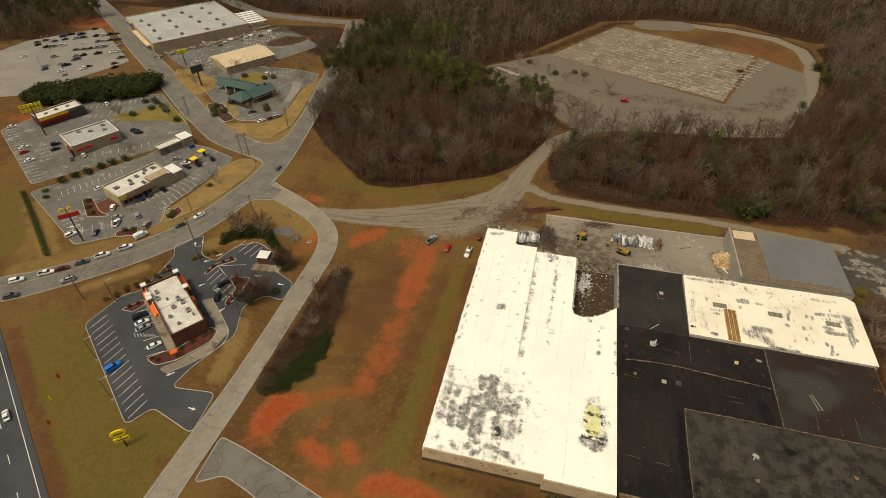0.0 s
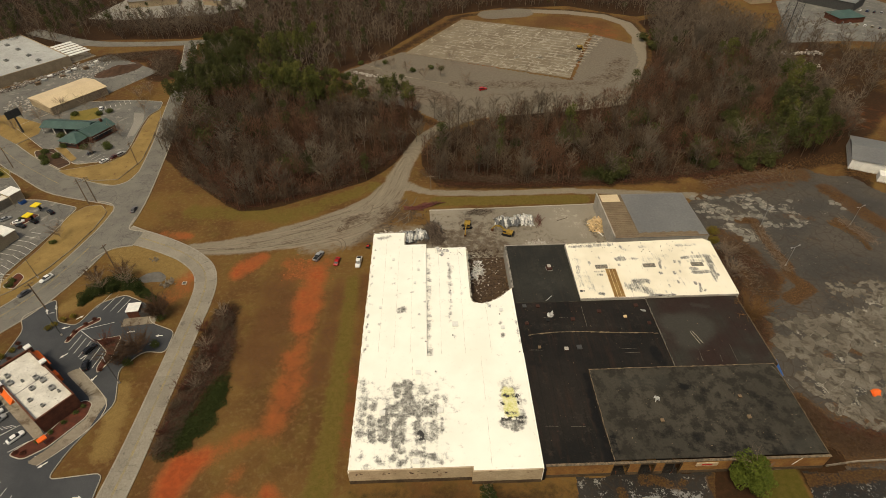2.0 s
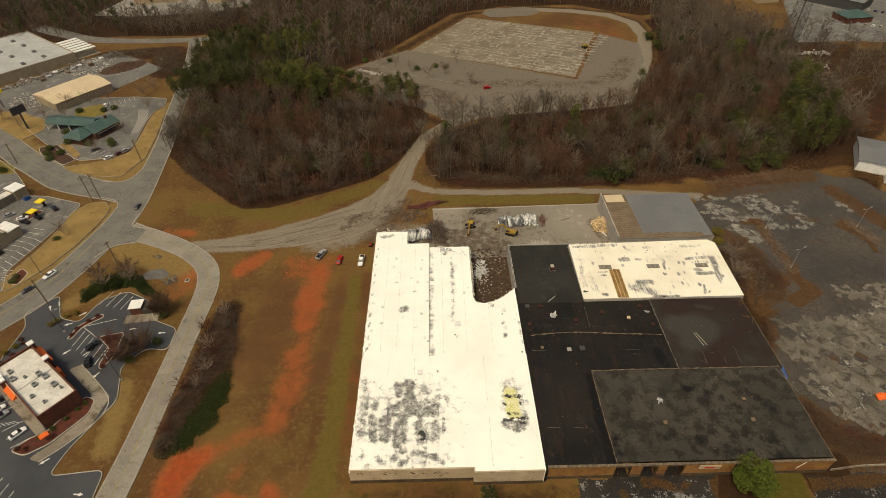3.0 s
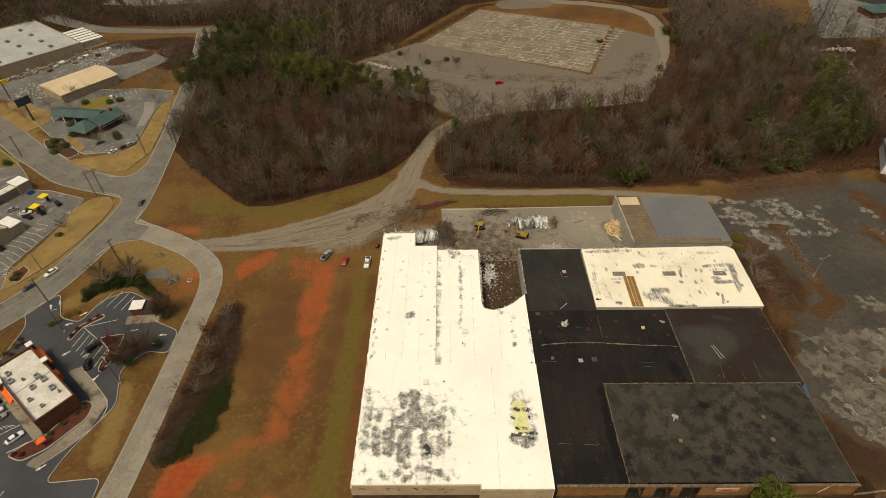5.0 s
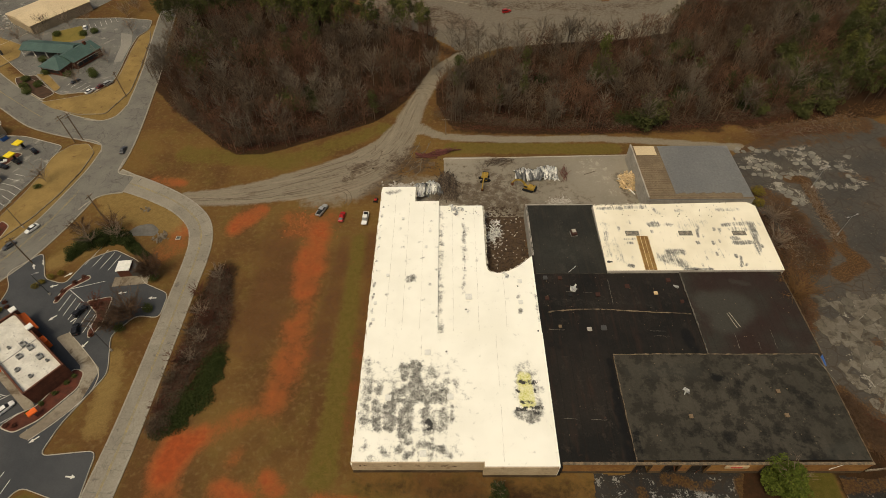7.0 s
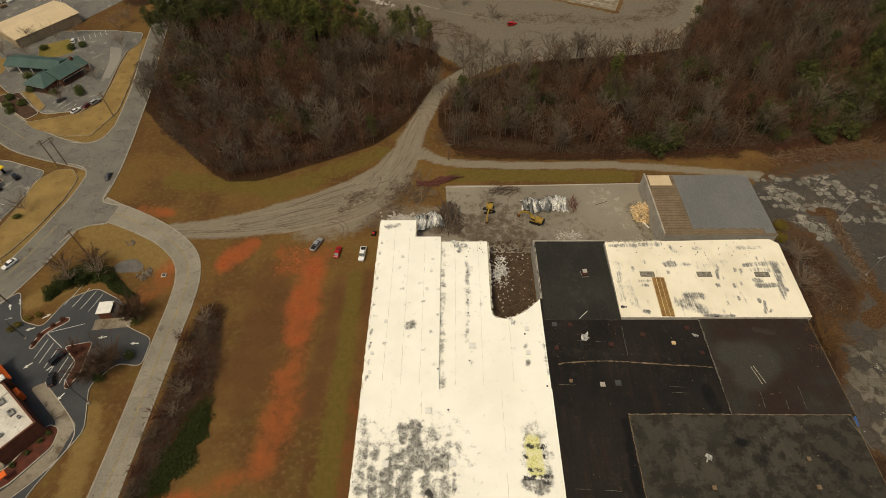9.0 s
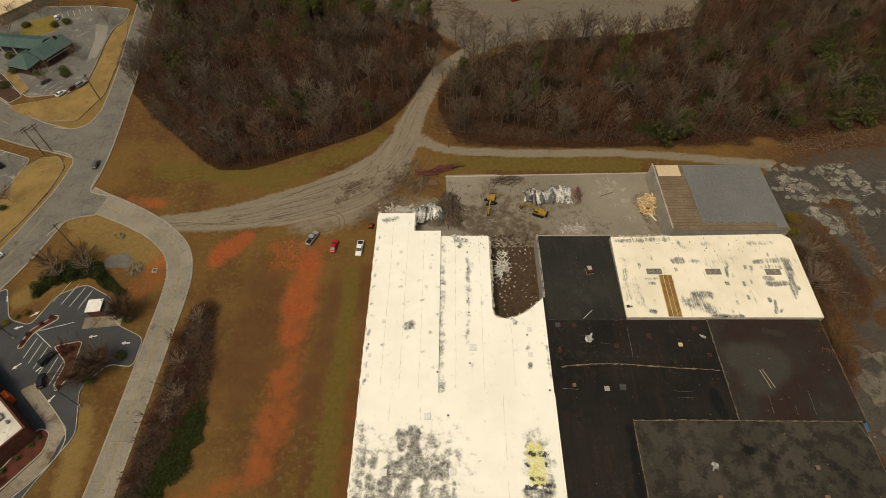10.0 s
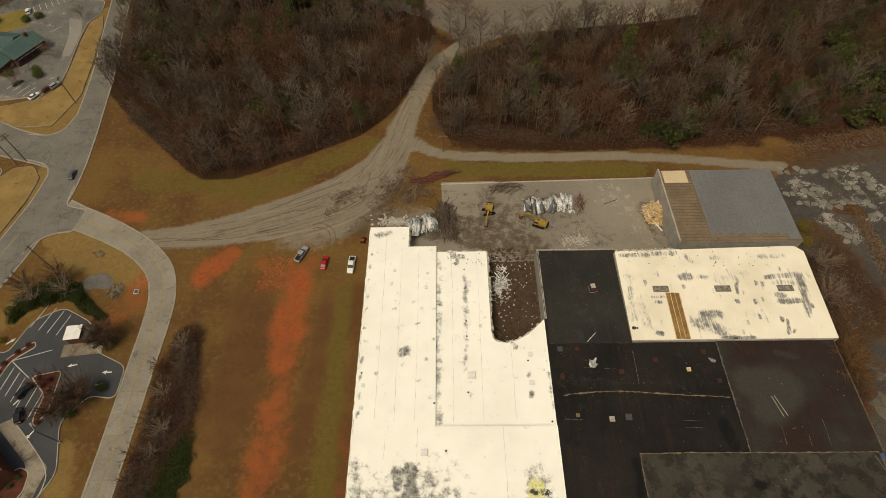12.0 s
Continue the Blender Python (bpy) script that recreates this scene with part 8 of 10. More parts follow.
garden = thing("garden_yard", "fenced garden yard with white roof frames behind the store", "yard", R5)
part("floor", box(4, 34, -76, -60.4, -0.2, 0.06), M_SLAB, garden, "pale concrete yard floor")
for k in range(6):
    part("roof_frame", box(6 + k * 4.6, 9 + k * 4.6, -75, -61, 3.4, 3.6), M_WHITE, garden, "white canopy frame")
    for yy in (-74.6, -61.4):
        part("post", rod((7.5 + k * 4.6, yy, 0), (7.5 + k * 4.6, yy, 3.4), 0.12), M_STEEL, garden)
for k in range(9):
    part("wrapped_pallet", box(-8 - 2.6 * (k % 3), -6 - 2.6 * (k % 3), -72 + 4.4 * k, -69.4 + 4.4 * k, 0, rng.uniform(0.6, 1.6), 0.05), (M_WHITE, M_GREY_ROOF, M_WOOD)[k % 3], garden, "goods wrapped on a pallet")
mound = thing("soil_mound", "dark brown heap of soil beside the service yard", "soil", pose(-174, 303, 0, 0, 0, 40))
xs, ys = np.linspace(-13, 13, 30), np.linspace(-8, 8, 20)
me, X, Y = grid_mesh("mound_surface", xs, ys, lambda X, Y: -0.1 + 3.0 * np.exp(-(X / 7.5) ** 2 - (Y / 4.2) ** 2) + 0.25 * np.sin(X * 1.7) * np.sin(Y * 2.1) * np.exp(-(X / 9) ** 2 - (Y / 6) ** 2))
part("mound_surface", me, M_BARK_MULCH, mound)


def gable(name, label, m, L, W, H, rise, wall, roof):
    g = thing(name, label, "building", m)
    part("wall", box(-L / 2, L / 2, -W / 2, W / 2, -0.2, H), wall, g)
    bm = bmesh.new()
    o = 0.5
    v = [bm.verts.new(q) for q in ((-L / 2 - o, -W / 2 - o, H), (L / 2 + o, -W / 2 - o, H), (L / 2 + o, 0, H + rise), (-L / 2 - o, 0, H + rise), (-L / 2 - o, W / 2 + o, H), (L / 2 + o, W / 2 + o, H))]
    for f in ((0, 1, 2, 3), (3, 2, 5, 4), (0, 3, 4), (1, 5, 2), (0, 4, 5, 1)):
        bm.faces.new([v[i] for i in f])
    bmesh.ops.recalc_face_normals(bm, faces=bm.faces)
    part("roof", bm, roof, g)
    return g


def hip(name, label, m, L, W, H, rise, wall, roof):
    g = thing(name, label, "building", m)
    part("wall", box(-L / 2, L / 2, -W / 2, W / 2, -0.2, H), wall, g)
    bm = bmesh.new()
    o, k = 0.6, max(L / 2 - W / 2, 0.3)
    v = [bm.verts.new(q) for q in ((-L / 2 - o, -W / 2 - o, H), (L / 2 + o, -W / 2 - o, H), (L / 2 + o, W / 2 + o, H), (-L / 2 - o, W / 2 + o, H), (-k, 0, H + rise), (k, 0, H + rise))]
    for f in ((0, 1, 5, 4), (1, 2, 5), (2, 3, 4, 5), (3, 0, 4), (0, 3, 2, 1)):
        bm.faces.new([v[i] for i in f])
    bmesh.ops.recalc_face_normals(bm, faces=bm.faces)
    part("roof", bm, roof, g)
    return g


gable("warehouse", "long warehouse with tan metal roof", pose(-183.0, 265.2, 0, 0, 0, 54), 29, 21, 4.2, 1.6, M_BUFF, M_TAN_ROOF)
gh = gable("house", "low brick house with joined dark green metal roofs", pose(-151.8, 225.0, 0, 0, 0, 62), 13, 10, 3.4, 2.2, M_BRICK, M_GREEN_ROOF)
part("gable_band", box(-6.2, -6.02, -3.4, 3.4, 2.6, 3.2), M_WHITE, gh, "white board under the gable")
part("chimney", box(3.2, 4.2, -1.0, 0.0, 3.4, 6.6, 0.04), M_BRICK, gh)
windows_along(gh, -5.5, 5.0, -5.0, 0.9, 2.3, 4, -1)
gw = hip("house_wing", "square entrance wing with dark green hipped roof", pose(-157.8, 217.8, 0, 0, 0, -18), 10, 9, 3.0, 2.4, M_BRICK, M_GREEN_ROOF)
windows_along(gw, -4.2, 4.2, -4.5, 0.9, 2.3, 4, -1)
cp = thing("carport", "long open carport with dark green metal roof", "carport", pose(-166.6, 230.6, 0, 0, 0, -10))
bm = bmesh.new()
vv = [bm.verts.new(q) for q in ((-12, -4.4, 3.2), (12, -4.4, 3.2), (12, 0, 4.6), (-12, 0, 4.6), (-12, 4.4, 3.2), (12, 4.4, 3.2), (-12, -4.4, 3.0), (12, -4.4, 3.0), (-12, 4.4, 3.0), (12, 4.4, 3.0))]
for f in ((0, 1, 2, 3), (3, 2, 5, 4), (0, 3, 4, 8, 6), (1, 7, 9, 5, 2), (0, 6, 7, 1), (4, 5, 9, 8), (6, 8, 9, 7)):
    bm.faces.new([vv[i] for i in f])
bmesh.ops.recalc_face_normals(bm, faces=bm.faces)
part("roof", bm, M_GREEN_ROOF, cp)
for k in range(5):
    for sy in (-3.9, 3.9):
        part("post", box(-11.4 + 5.7 * k - 0.15, -11.4 + 5.7 * k + 0.15, sy - 0.15, sy + 0.15, -0.1, 3.1), M_WHITE, cp)
part("rear_wall", box(-11.5, 11.5, 3.95, 4.15, -0.1, 3.0), M_BRICK, cp)
island("straw coloured grass verge beside the side street", [(-126.6, 185), (-122.4, 200), (-124.2, 216), (-128.2, 240), (-131, 248.5), (-134.2, 244), (-133.6, 232), (-131.6, 216), (-130.8, 206), (-136, 199), (-147, 195.6), (-155, 193.6), (-149, 189.4), (-137, 185)], 0.05, M_STRAW)
island("bark mulch bed with shrubs in the grey lot", [(-155.4, 195.4), (-152.4, 199.4), (-166.6, 213.4), (-174, 211.4), (-171, 206.6)], 0.05, M_BARK_MULCH)
island("dormant grass verge between avenue and lot", [(-121.3, 162), (-121.8, 152), (-124.2, 141), (-128, 130.4), (-133.4, 121.4), (-136.6, 118.4), (-139.6, 122.4), (-138.6, 130), (-135.8, 142), (-134.6, 152), (-135.5, 160), (-131, 166.5), (-125.4, 167)], 0.05, M_STRAW)
island("small lawn of green winter grass beside the warehouse", [(-176, 249), (-165, 255), (-158, 243), (-170, 236)], 0.04, M_LAWN)
island("straw coloured lawn under the tall sign", [(-216, 248), (-206, 250), (-184, 238), (-180.5, 228), (-186, 218.5), (-196, 226), (-212, 239)], 0.04, M_STRAW)
island("straw coloured garden beside the green-roofed house", [(-166.4, 213.8), (-161.4, 213.6), (-151.4, 203.2), (-152.6, 200.4)], 0.17, M_STRAW)
island("planted strip of lawn between two restaurant lots", [(-213, 187.5), (-211, 190.5), (-194, 206.5), (-176, 195.5), (-172.5, 189.5), (-186, 190), (-203, 185.6)], 0.04, M_LAWN)
part("worn_patch", plate(rounded([(-144, 247.5), (-138, 245.5), (-135.6, 237), (-134.4, 223), (-137.6, 222), (-139.8, 236)], 1.0), 0.02, 0.05), M_ASPH_PALE, lot5, "bleached worn strip of asphalt")
stall_lines(lot5, (-150, 205), (-138, 197.8), 6, (2.6, 4.4), 0.040)
stall_lines(lot5, (-166, 254), (-152, 262), 8, (2.4, -4), 0.040)
# far right buildings
gable("warehouse", "long white metal building at the wood's edge", pose(197.5, 169.5, 0, 0, 0, -31), 44, 21, 4.6, 1.4, M_WHITE, M_METAL_ROOF)
part("lean_to", box(-11.5, -6.5, -15.0, -10.6, -0.2, 3.0, 0.05), M_WHITE, thing("lean_to_shed", "small white shed beside the metal building", "shed", pose(196, 168.5, 0, 0, 0, -31)))
gable("warehouse", "grey metal building behind the woods", pose(296, 385, 0, 0, 0, -52), 36, 22, 6, 1.6, M_DARKGREY, M_METAL_ROOF)
hip("house", "distant brick building with green roof", pose(284, 350, 0, 0, 0, 5), 18, 14, 3.5, 3.0, M_BRICK, M_GREEN_ROOF)
hip("house", "distant building with pale green roof", pose(248, 396, 0, 0, 0, 5), 16, 12, 4, 2.6, M_BUFF, M_GREEN_ROOF)
chunk_field("scrap_heap", [(rng.uniform(212, 236), rng.gauss(294.5, 1.6), 0, rng.uniform(0.4, 1.4)) for _ in range(70)] + [(rng.uniform(206, 224), rng.gauss(276, 3), 0, rng.uniform(0.3, 0.9)) for _ in range(60)], M_RUBBLE, "pale scrap and rubble on the brushy clearing", "rubble")
pavement("parking_lot", "distant bleached yard behind the trees", FAR_YARD, 0.02, M_ASPH_PALE, 3, False)
gable("warehouse", "low distant shed with grey metal roof", pose(-200, 436, 0, 0, 0, 12), 34, 16, 4.5, 1.2, M_BUFF, M_METAL_ROOF)
gable("warehouse", "small distant shed with pale roof", pose(-152, 430, 0, 0, 0, -20), 16, 10, 4.0, 1.0, M_BUFF, M_GREY_ROOF)
pavement("parking_lot", "distant dark asphalt yard", [(226, 312), (262, 395), (330, 400), (345, 350), (300, 305), (262, 312)], -0.01, M_ASPH_WORN, 3, False)


# ---------------------------------------------------------------- signs, poles and lamps
def pole_sign(x, y, turn, h, panels, label, r=0.22):
    """panels: (half width, z low, z high, material, round)."""
    s = thing("pole_sign", label, "sign", pose(x, y, 0, 0, 0, turn))
    part("pole", rod((0, 0, -0.3), (0, 0, h), r, r * 0.8, 10), M_DARKGREY, s)
    for w, z0, z1, mt, oval in panels:
        if oval:
            bm = bmesh.new()
            bmesh.ops.create_cone(bm, cap_ends=True, segments=28, radius1=1, radius2=1, depth=0.4)
            bm.transform(Matrix.Translation((0, 0, (z0 + z1) / 2)) @ Matrix.Diagonal((w, 1, (z1 - z0) / 2, 1)) @ Matrix.Rotation(radians(90), 4, "X"))
            part("panel", bm, mt, s)
        else:
            part("panel", box(-w, w, -0.2, 0.2, z0, z1, 0.05), mt, s)
    return s


ps = pole_sign(-91.2, 38.8, 38, 5.0, [(1.75, 4.3, 6.6, M_SIGN_YELLOW, True), (1.7, 2.4, 3.7, M_SIGN_YELLOW, False)], "yellow oval and bar sign on a dark post")
part("bar", box(-1.1, 1.1, -0.24, 0.24, 5.2, 5.6, 0.02), M_DARKGREY, ps, "plain dark bar on the oval")
part("bar", box(-1.3, 1.3, -0.23, 0.23, 2.85, 3.2, 0.02), M_DARKGREY, ps, "plain dark bar on the panel")
ps = pole_sign(-157.5, 103.6, 40, 14.0, [(3.2, 10.6, 12.2, M_RED, False), (1.6, 6.0, 6.9, M_WHITE, False)], "tall sign pole with a red panel and yellow hoops", 0.3)
for sx in (-1.2, 1.2):
    bm = bmesh.new()
    pts = [(sx + 1.0 * math.cos(a), 0, 12.2 + 2.4 * math.sin(a)) for a in np.linspace(0.0, math.pi, 9)]
    for a, c in zip(pts, pts[1:]):
        add_rod(bm, a, c, 0.22, None, 6)
    part("hoop", bm, M_SIGN_YELLOW, ps, "yellow hoop on the sign")
ps = pole_sign(-230.0, 166.2, 50, 14.4, [(4.4, 13.55, 13.75, M_DARKGREY, False)], "tall sign pole with two rows of yellow panels", 0.35)
for k in range(6):
    for z in (12.0, 13.9):
        part("panel", box(-4.3 + 1.45 * k, -3.1 + 1.45 * k, -0.2, 0.2, z, z + 1.5, 0.05), M_SIGN_YELLOW, ps, "yellow sign panel")
pole_sign(-188.9, 230.2, 60, 11, [(3.2, 7.8, 11.4, M_DARKGREY, False)], "dark double sign on a tall post", 0.45)
pole_sign(-213.4, 253.6, 60, 9, [(3.0, 7.4, 9.4, M_SIGN_YELLOW, False)], "yellow panel sign on a tall post", 0.3)


def utility_pole(x, y, turn, h=11.0, arms=1, label="brown timber utility pole with a cross-arm"):
    u = thing("utility_pole", label, "utility pole", pose(x, y, 0, 0, 0, turn), "utility poles")
    part("pole", rod((0, 0, -0.4), (0, 0, h), 0.2, 0.13, 8), M_WOOD, u)
    for k in range(arms):
        a = part("cross_arm", box(-1.3, 1.3, -0.09, 0.09, h - 0.8 - 0.9 * k, h - 0.62 - 0.9 * k), M_WOOD, u)
        for sx in (-1.1, -0.4, 0.4, 1.1):
            part("insulator", rod((sx, 0, h - 0.62 - 0.9 * k), (sx, 0, h - 0.42 - 0.9 * k), 0.06), M_STEEL, a)
    return u


for x, y, a, h in ((-136.7, 78.9, 45, 11), (-118.9, 112.0, 50, 11), (-104.2, 128.6, 70, 11), (-130.8, 168.1, 60, 11.5), (-128.4, 169.4, 60, 11.5), (-122.5, 196, 80, 11), (-176, 198, 40, 10), (2.2, 168.0, 0, 7.0)):
    utility_pole(x, y, a, h, 2 if h > 11.2 else 1)


def lamp_post(x, y, turn, h, heads, label):
    l = thing("street_lamp", label, "lamp post", pose(x, y, 0, 0, 0, turn), "lamp posts")
    part("base", rod((0, 0, -0.2), (0, 0, 0.6), 0.28, None, 10), M_KERB, l)
    part("pole", rod((0, 0, 0.5), (0, 0, h), 0.11, 0.07, 8), M_STEEL if heads > 1 else M_DARKGREY, l)
    for k in range(heads):
        s = (1, -1)[k]
        arm = part("arm", rod((0, 0, h - 0.1), (s * 1.5, 0, h + 0.25), 0.06, None, 6), M_STEEL, l)
        part("lamp_head", box(min(s * 1.3, s * 2.1), max(s * 1.3, s * 2.1), -0.18, 0.18, h + 0.18, h + 0.36, 0.04), M_STEEL, arm)
    return l


for x, y, a in ((-116.1, 59.4, 40), (-103.0, 49.1, 40), (-84.6, 82.5, 130), (-108.5, 100.6, 10), (-126.2, 80.1, 40), (-128.6, 126.4, 60)):
    lamp_post(x, y, a, 9.0, 1, "dark slim lamp post beside the restaurant lot")
for x, y, a in ((116.7, 116.1, 20), (118.7, 136.6, 20), (150.8, 135.4, 20), (-292, 232, 40), (-310, 258, 40)):
    lamp_post(x, y, a, 8.0, 2, "pale double-armed lamp post in the empty lot")
for x, y, mt in ((-118.6, 45.2, M_SIGN_YELLOW), (-121.5, 51.5, M_RED), (-113.5, 39.2, M_RED)):
    f = thing("feather_flag", "small advertising flag planted in the grass", "flag", pose(x, y, -0.05, 0, 0, 40))
    part("pole", rod((0, 0, 0), (0, 0, 2.4), 0.03, None, 6), M_DARKGREY, f)
    part("banner", box(0.03, 0.6, -0.02, 0.02, 0.7, 2.4), mt, f)
# lattice tower in the woods
tw = thing("lattice_tower", "dark weathered steel lattice tower among the bare woods", "tower", pose(208.5, 293, 0, 0, 0, 12))
TH, B0, B1 = 48.0, 2.8, 2.6
side = lambda z: B0 + (B1 - B0) * z / TH
for sx, sy in ((-1, -1), (1, -1), (1, 1), (-1, 1)):
    part("leg", rod((sx * B0, sy * B0, -0.3), (sx * B1, sy * B1, TH), 0.14, 0.12, 6), M_DARKGREY, tw)
for k in range(12):
    z0, z1 = TH * k / 12, TH * (k + 1) / 12
    a, c = side(z0), side(z1)
    for q in range(4):
        m = Matrix.Rotation(math.pi / 2 * q, 4, "Z")
        bm = rod((-a, -a, z0), (c, -c, z1), 0.07, None, 5)
        add_rod(bm, (a, -a, z0), (-c, -c, z1), 0.07, None, 5)
        add_rod(bm, (-c, -c, z1), (c, -c, z1), 0.06, None, 5)
        bm.transform(m)
        part("brace", bm, M_DARKGREY, tw)


# ---------------------------------------------------------------- broken yard by the factory
def broken_material(name, dark, mid_tone, light, pale_tone, weed_a, weed_b, cracks, fray=4.5):
    m, nt, sh = start_material(name, 0.75)
    p = place(nt)
    mid, fine, big = noise_node(nt, p, 0.4, 6, 0.65, 0.5), noise_node(nt, p, 2.2, 5), noise_node(nt, p, 0.05, 4)
    c = mix_colour(nt, ramp(nt, big, 0.35, 0.65), dark, mid_tone)
    c = mix_colour(nt, ramp(nt, fine, 0.5, 0.75), c, light)
    wob = math_node(nt, "SUBTRACT", math_node(nt, "ADD", math_node(nt, "MULTIPLY", mid, 0.6), math_node(nt, "MULTIPLY", fine, 0.4)), 0.5)
    pale = math_node(nt, "MULTIPLY_ADD", wob, fray, attribute(nt, "pale"))
    c = mix_colour(nt, ramp(nt, pale, 0.45, 0.7), c, pale_tone)
    v = nt.nodes.new("ShaderNodeTexVoronoi")
    v.feature = "DISTANCE_TO_EDGE"
    v.inputs["Scale"].default_value = 0.32
    w = nt.nodes.new("ShaderNodeVectorMath")
    w.operation = "MULTIPLY_ADD"
    nz = node(nt, "ShaderNodeTexNoise", Scale=0.5, Detail=3)
    nt.links.new(p, nz.inputs["Vector"])
    nt.links.new(nz.outputs["Color"], w.inputs[0])
    w.inputs[1].default_value = (1.6, 1.6, 0)
    nt.links.new(p, w.inputs[2])
    nt.links.new(w.outputs[0], v.inputs["Vector"])
    crack = math_node(nt, "SUBTRACT", 1.0, ramp(nt, v.outputs["Distance"], 0.01, 0.06))
    c = mix_colour(nt, math_node(nt, "MULTIPLY", crack, cracks), c, (0.035, 0.024, 0.015))
    weed = math_node(nt, "MULTIPLY_ADD", wob, 2.2, attribute(nt, "weed"))
    c = mix_colour(nt, ramp(nt, weed, 0.45, 0.8), c, mix_colour(nt, ramp(nt, fine, 0.4, 0.65), weed_a, weed_b))
    nt.links.new(c, sh.inputs["Base Color"])
    rg = math_node(nt, "MULTIPLY_ADD", ramp(nt, big, 0.45, 0.6), 0.45, 0.45)
    nt.links.new(rg, sh.inputs["Roughness"])
    bump(nt, sh, fine, 0.4, 0.05)
    return m


M_BROKEN = broken_material("broken_weathered_asphalt", (0.046, 0.041, 0.034), (0.072, 0.061, 0.049), (0.09, 0.08, 0.066), (0.26, 0.235, 0.19), (0.055, 0.028, 0.014), (0.105, 0.06, 0.026), 0.45)
M_WET = broken_material("dark_patched_asphalt", (0.019, 0.0175, 0.016), (0.036, 0.032, 0.028), (0.048, 0.043, 0.037), (0.185, 0.18, 0.165), (0.05, 0.026, 0.012), (0.085, 0.047, 0.016), 0.5, 7.5)
M_YARD = broken_material("stained_yard_floor", (0.185, 0.16, 0.122), (0.235, 0.205, 0.16), (0.26, 0.23, 0.18), (0.31, 0.275, 0.215), (0.072, 0.053, 0.036), (0.125, 0.096, 0.066), 0.05)
M_PLATE = surface("broken_concrete_plate", (0.145, 0.127, 0.099), (0.098, 0.084, 0.064), (0.066, 0.054, 0.040), 0.12, 2.5, 0.85, vary=0.5, stain_at=(0.48, 0.62))


def yard_sheet(label, poly, z, pale, weed, step=0.8, material=None, ragged=3.0):
    p = np.array(poly)
    xs, ys = np.arange(p[:, 0].min(), p[:, 0].max(), step), np.arange(p[:, 1].min(), p[:, 1].max(), step)
    X, Y = np.meshgrid(xs, ys)
    wob = np.array([noise.noise((x * 0.15, y * 0.15, 1.0)) for x, y in zip(X.ravel(), Y.ravel())]).reshape(X.shape) * ragged
    ok = inside(X + wob, Y + wob, poly)
    me, U, V = grid_mesh("pavement", xs, ys, z)
    bm = bmesh.new()
    bm.from_mesh(me)
    bm.verts.ensure_lookup_table()
    flat = ok.ravel()
    bmesh.ops.delete(bm, geom=[f for f in bm.faces if not all(flat[v.index] for v in f.verts)], context="FACES")
    bmesh.ops.delete(bm, geom=[v for v in bm.verts if not v.link_faces], context="VERTS")
    bm.to_mesh(me)
    bm.free()
    co = np.zeros(len(me.vertices) * 3, np.float32)
    me.vertices.foreach_get("co", co)
    U, V = co[0::3], co[1::3]
    for name, sets in (("pale", pale), ("weed", weed)):
        q = np.zeros_like(U)
        for pts, amount, soft in sets:
            q = np.maximum(q, amount * stroke(U, V, pts, soft))
        set_attribute(me, name, q)
    me.materials.append(material or M_BROKEN)
    return tagged(new("pavement", me), label, "pavement", kind="structure")


WEED = [([(104, 98, 4), (118, 100, 6), (134, 108, 6)], 0.4, 8.0), ([(128, 130, 4), (140, 118, 6), (150, 104, 6)], 0.36, 8.0), ([(101, 62, 3), (112, 56, 3), (134, 58, 4)], 0.6, 5.0), ([(140, 66, 4), (150, 84, 6)], 0.45, 7.0), ([(112, 160, 4), (140, 164, 4)], 0.6, 5.0), ([(113, 141, 1.4), (118, 140, 1.6), (117, 132, 1.0), (116.6, 125, 0.9), (117.5, 117.5, 1.3), (115.8, 111, 1.5), (118.2, 105.6, 2.0), (110.5, 101.5, 2.0)], 0.95, 1.6), ([(112, 112, 2), (105, 104, 2.5)], 0.7, 3.0), ([(148, 138, 1.4), (152, 129, 1.6)], 0.85, 2.0), ([(156, 158, 3), (159, 145, 3), (164, 132, 3)], 0.85, 3.0), ([(98, 112, 5), (96, 96, 4), (94, 86, 2)], 0.8, 4.0), ([(103, 158, 3), (125, 168, 4), (150, 170, 5)], 0.8, 4.0), ([(101, 134, 3), (106, 131, 3), (107, 122, 4)], 0.75, 3.0), ([(93, 66, 2), (96, 54, 5), (104, 53, 3), (120, 52, 2)], 0.85, 3.0), ([(103, 84, 1), (109, 80, 1)], 0.7, 2), ([(116, 82, 1.5), (118, 80, 1)], 0.8, 1.5), ([(132, 142, 1.5), (140, 140, 1)], 0.6, 2)]
PALE = [([(112, 82, 8), (122, 88, 6), (118, 68, 8)], 0.34, 6.0), ([(104, 74, 3), (106, 64, 3)], 0.6, 3.0), ([(128, 88, 6), (140, 96, 4)], 0.6, 4.0), ([(106, 149, 3), (110, 147, 2.5)], 0.62, 2.5), ([(104, 156, 1), (112, 155, 1.2)], 0.6, 2), ([(119, 151, 1.4), (124, 152, 1.2)], 0.64, 2), ([(127.5, 151.5, 1.3), (128, 146.5, 1.4)], 0.64, 2), ([(109, 142.5, 1), (123, 143.4, 1.2)], 0.64, 2), ([(134, 148, 1), (136, 139, 1.4)], 0.62, 2), ([(108, 137, 2), (114, 132, 2)], 0.62, 2.4), ([(121, 137.5, 1), (132, 137, 1.2)], 0.6, 2), ([(118, 155, 1), (126, 157, 0.8)], 0.7, 2)]
PALE = [(q, w - 0.14, e) if q[0][1] > 130 else (q, w, e) for q, w, e in PALE]
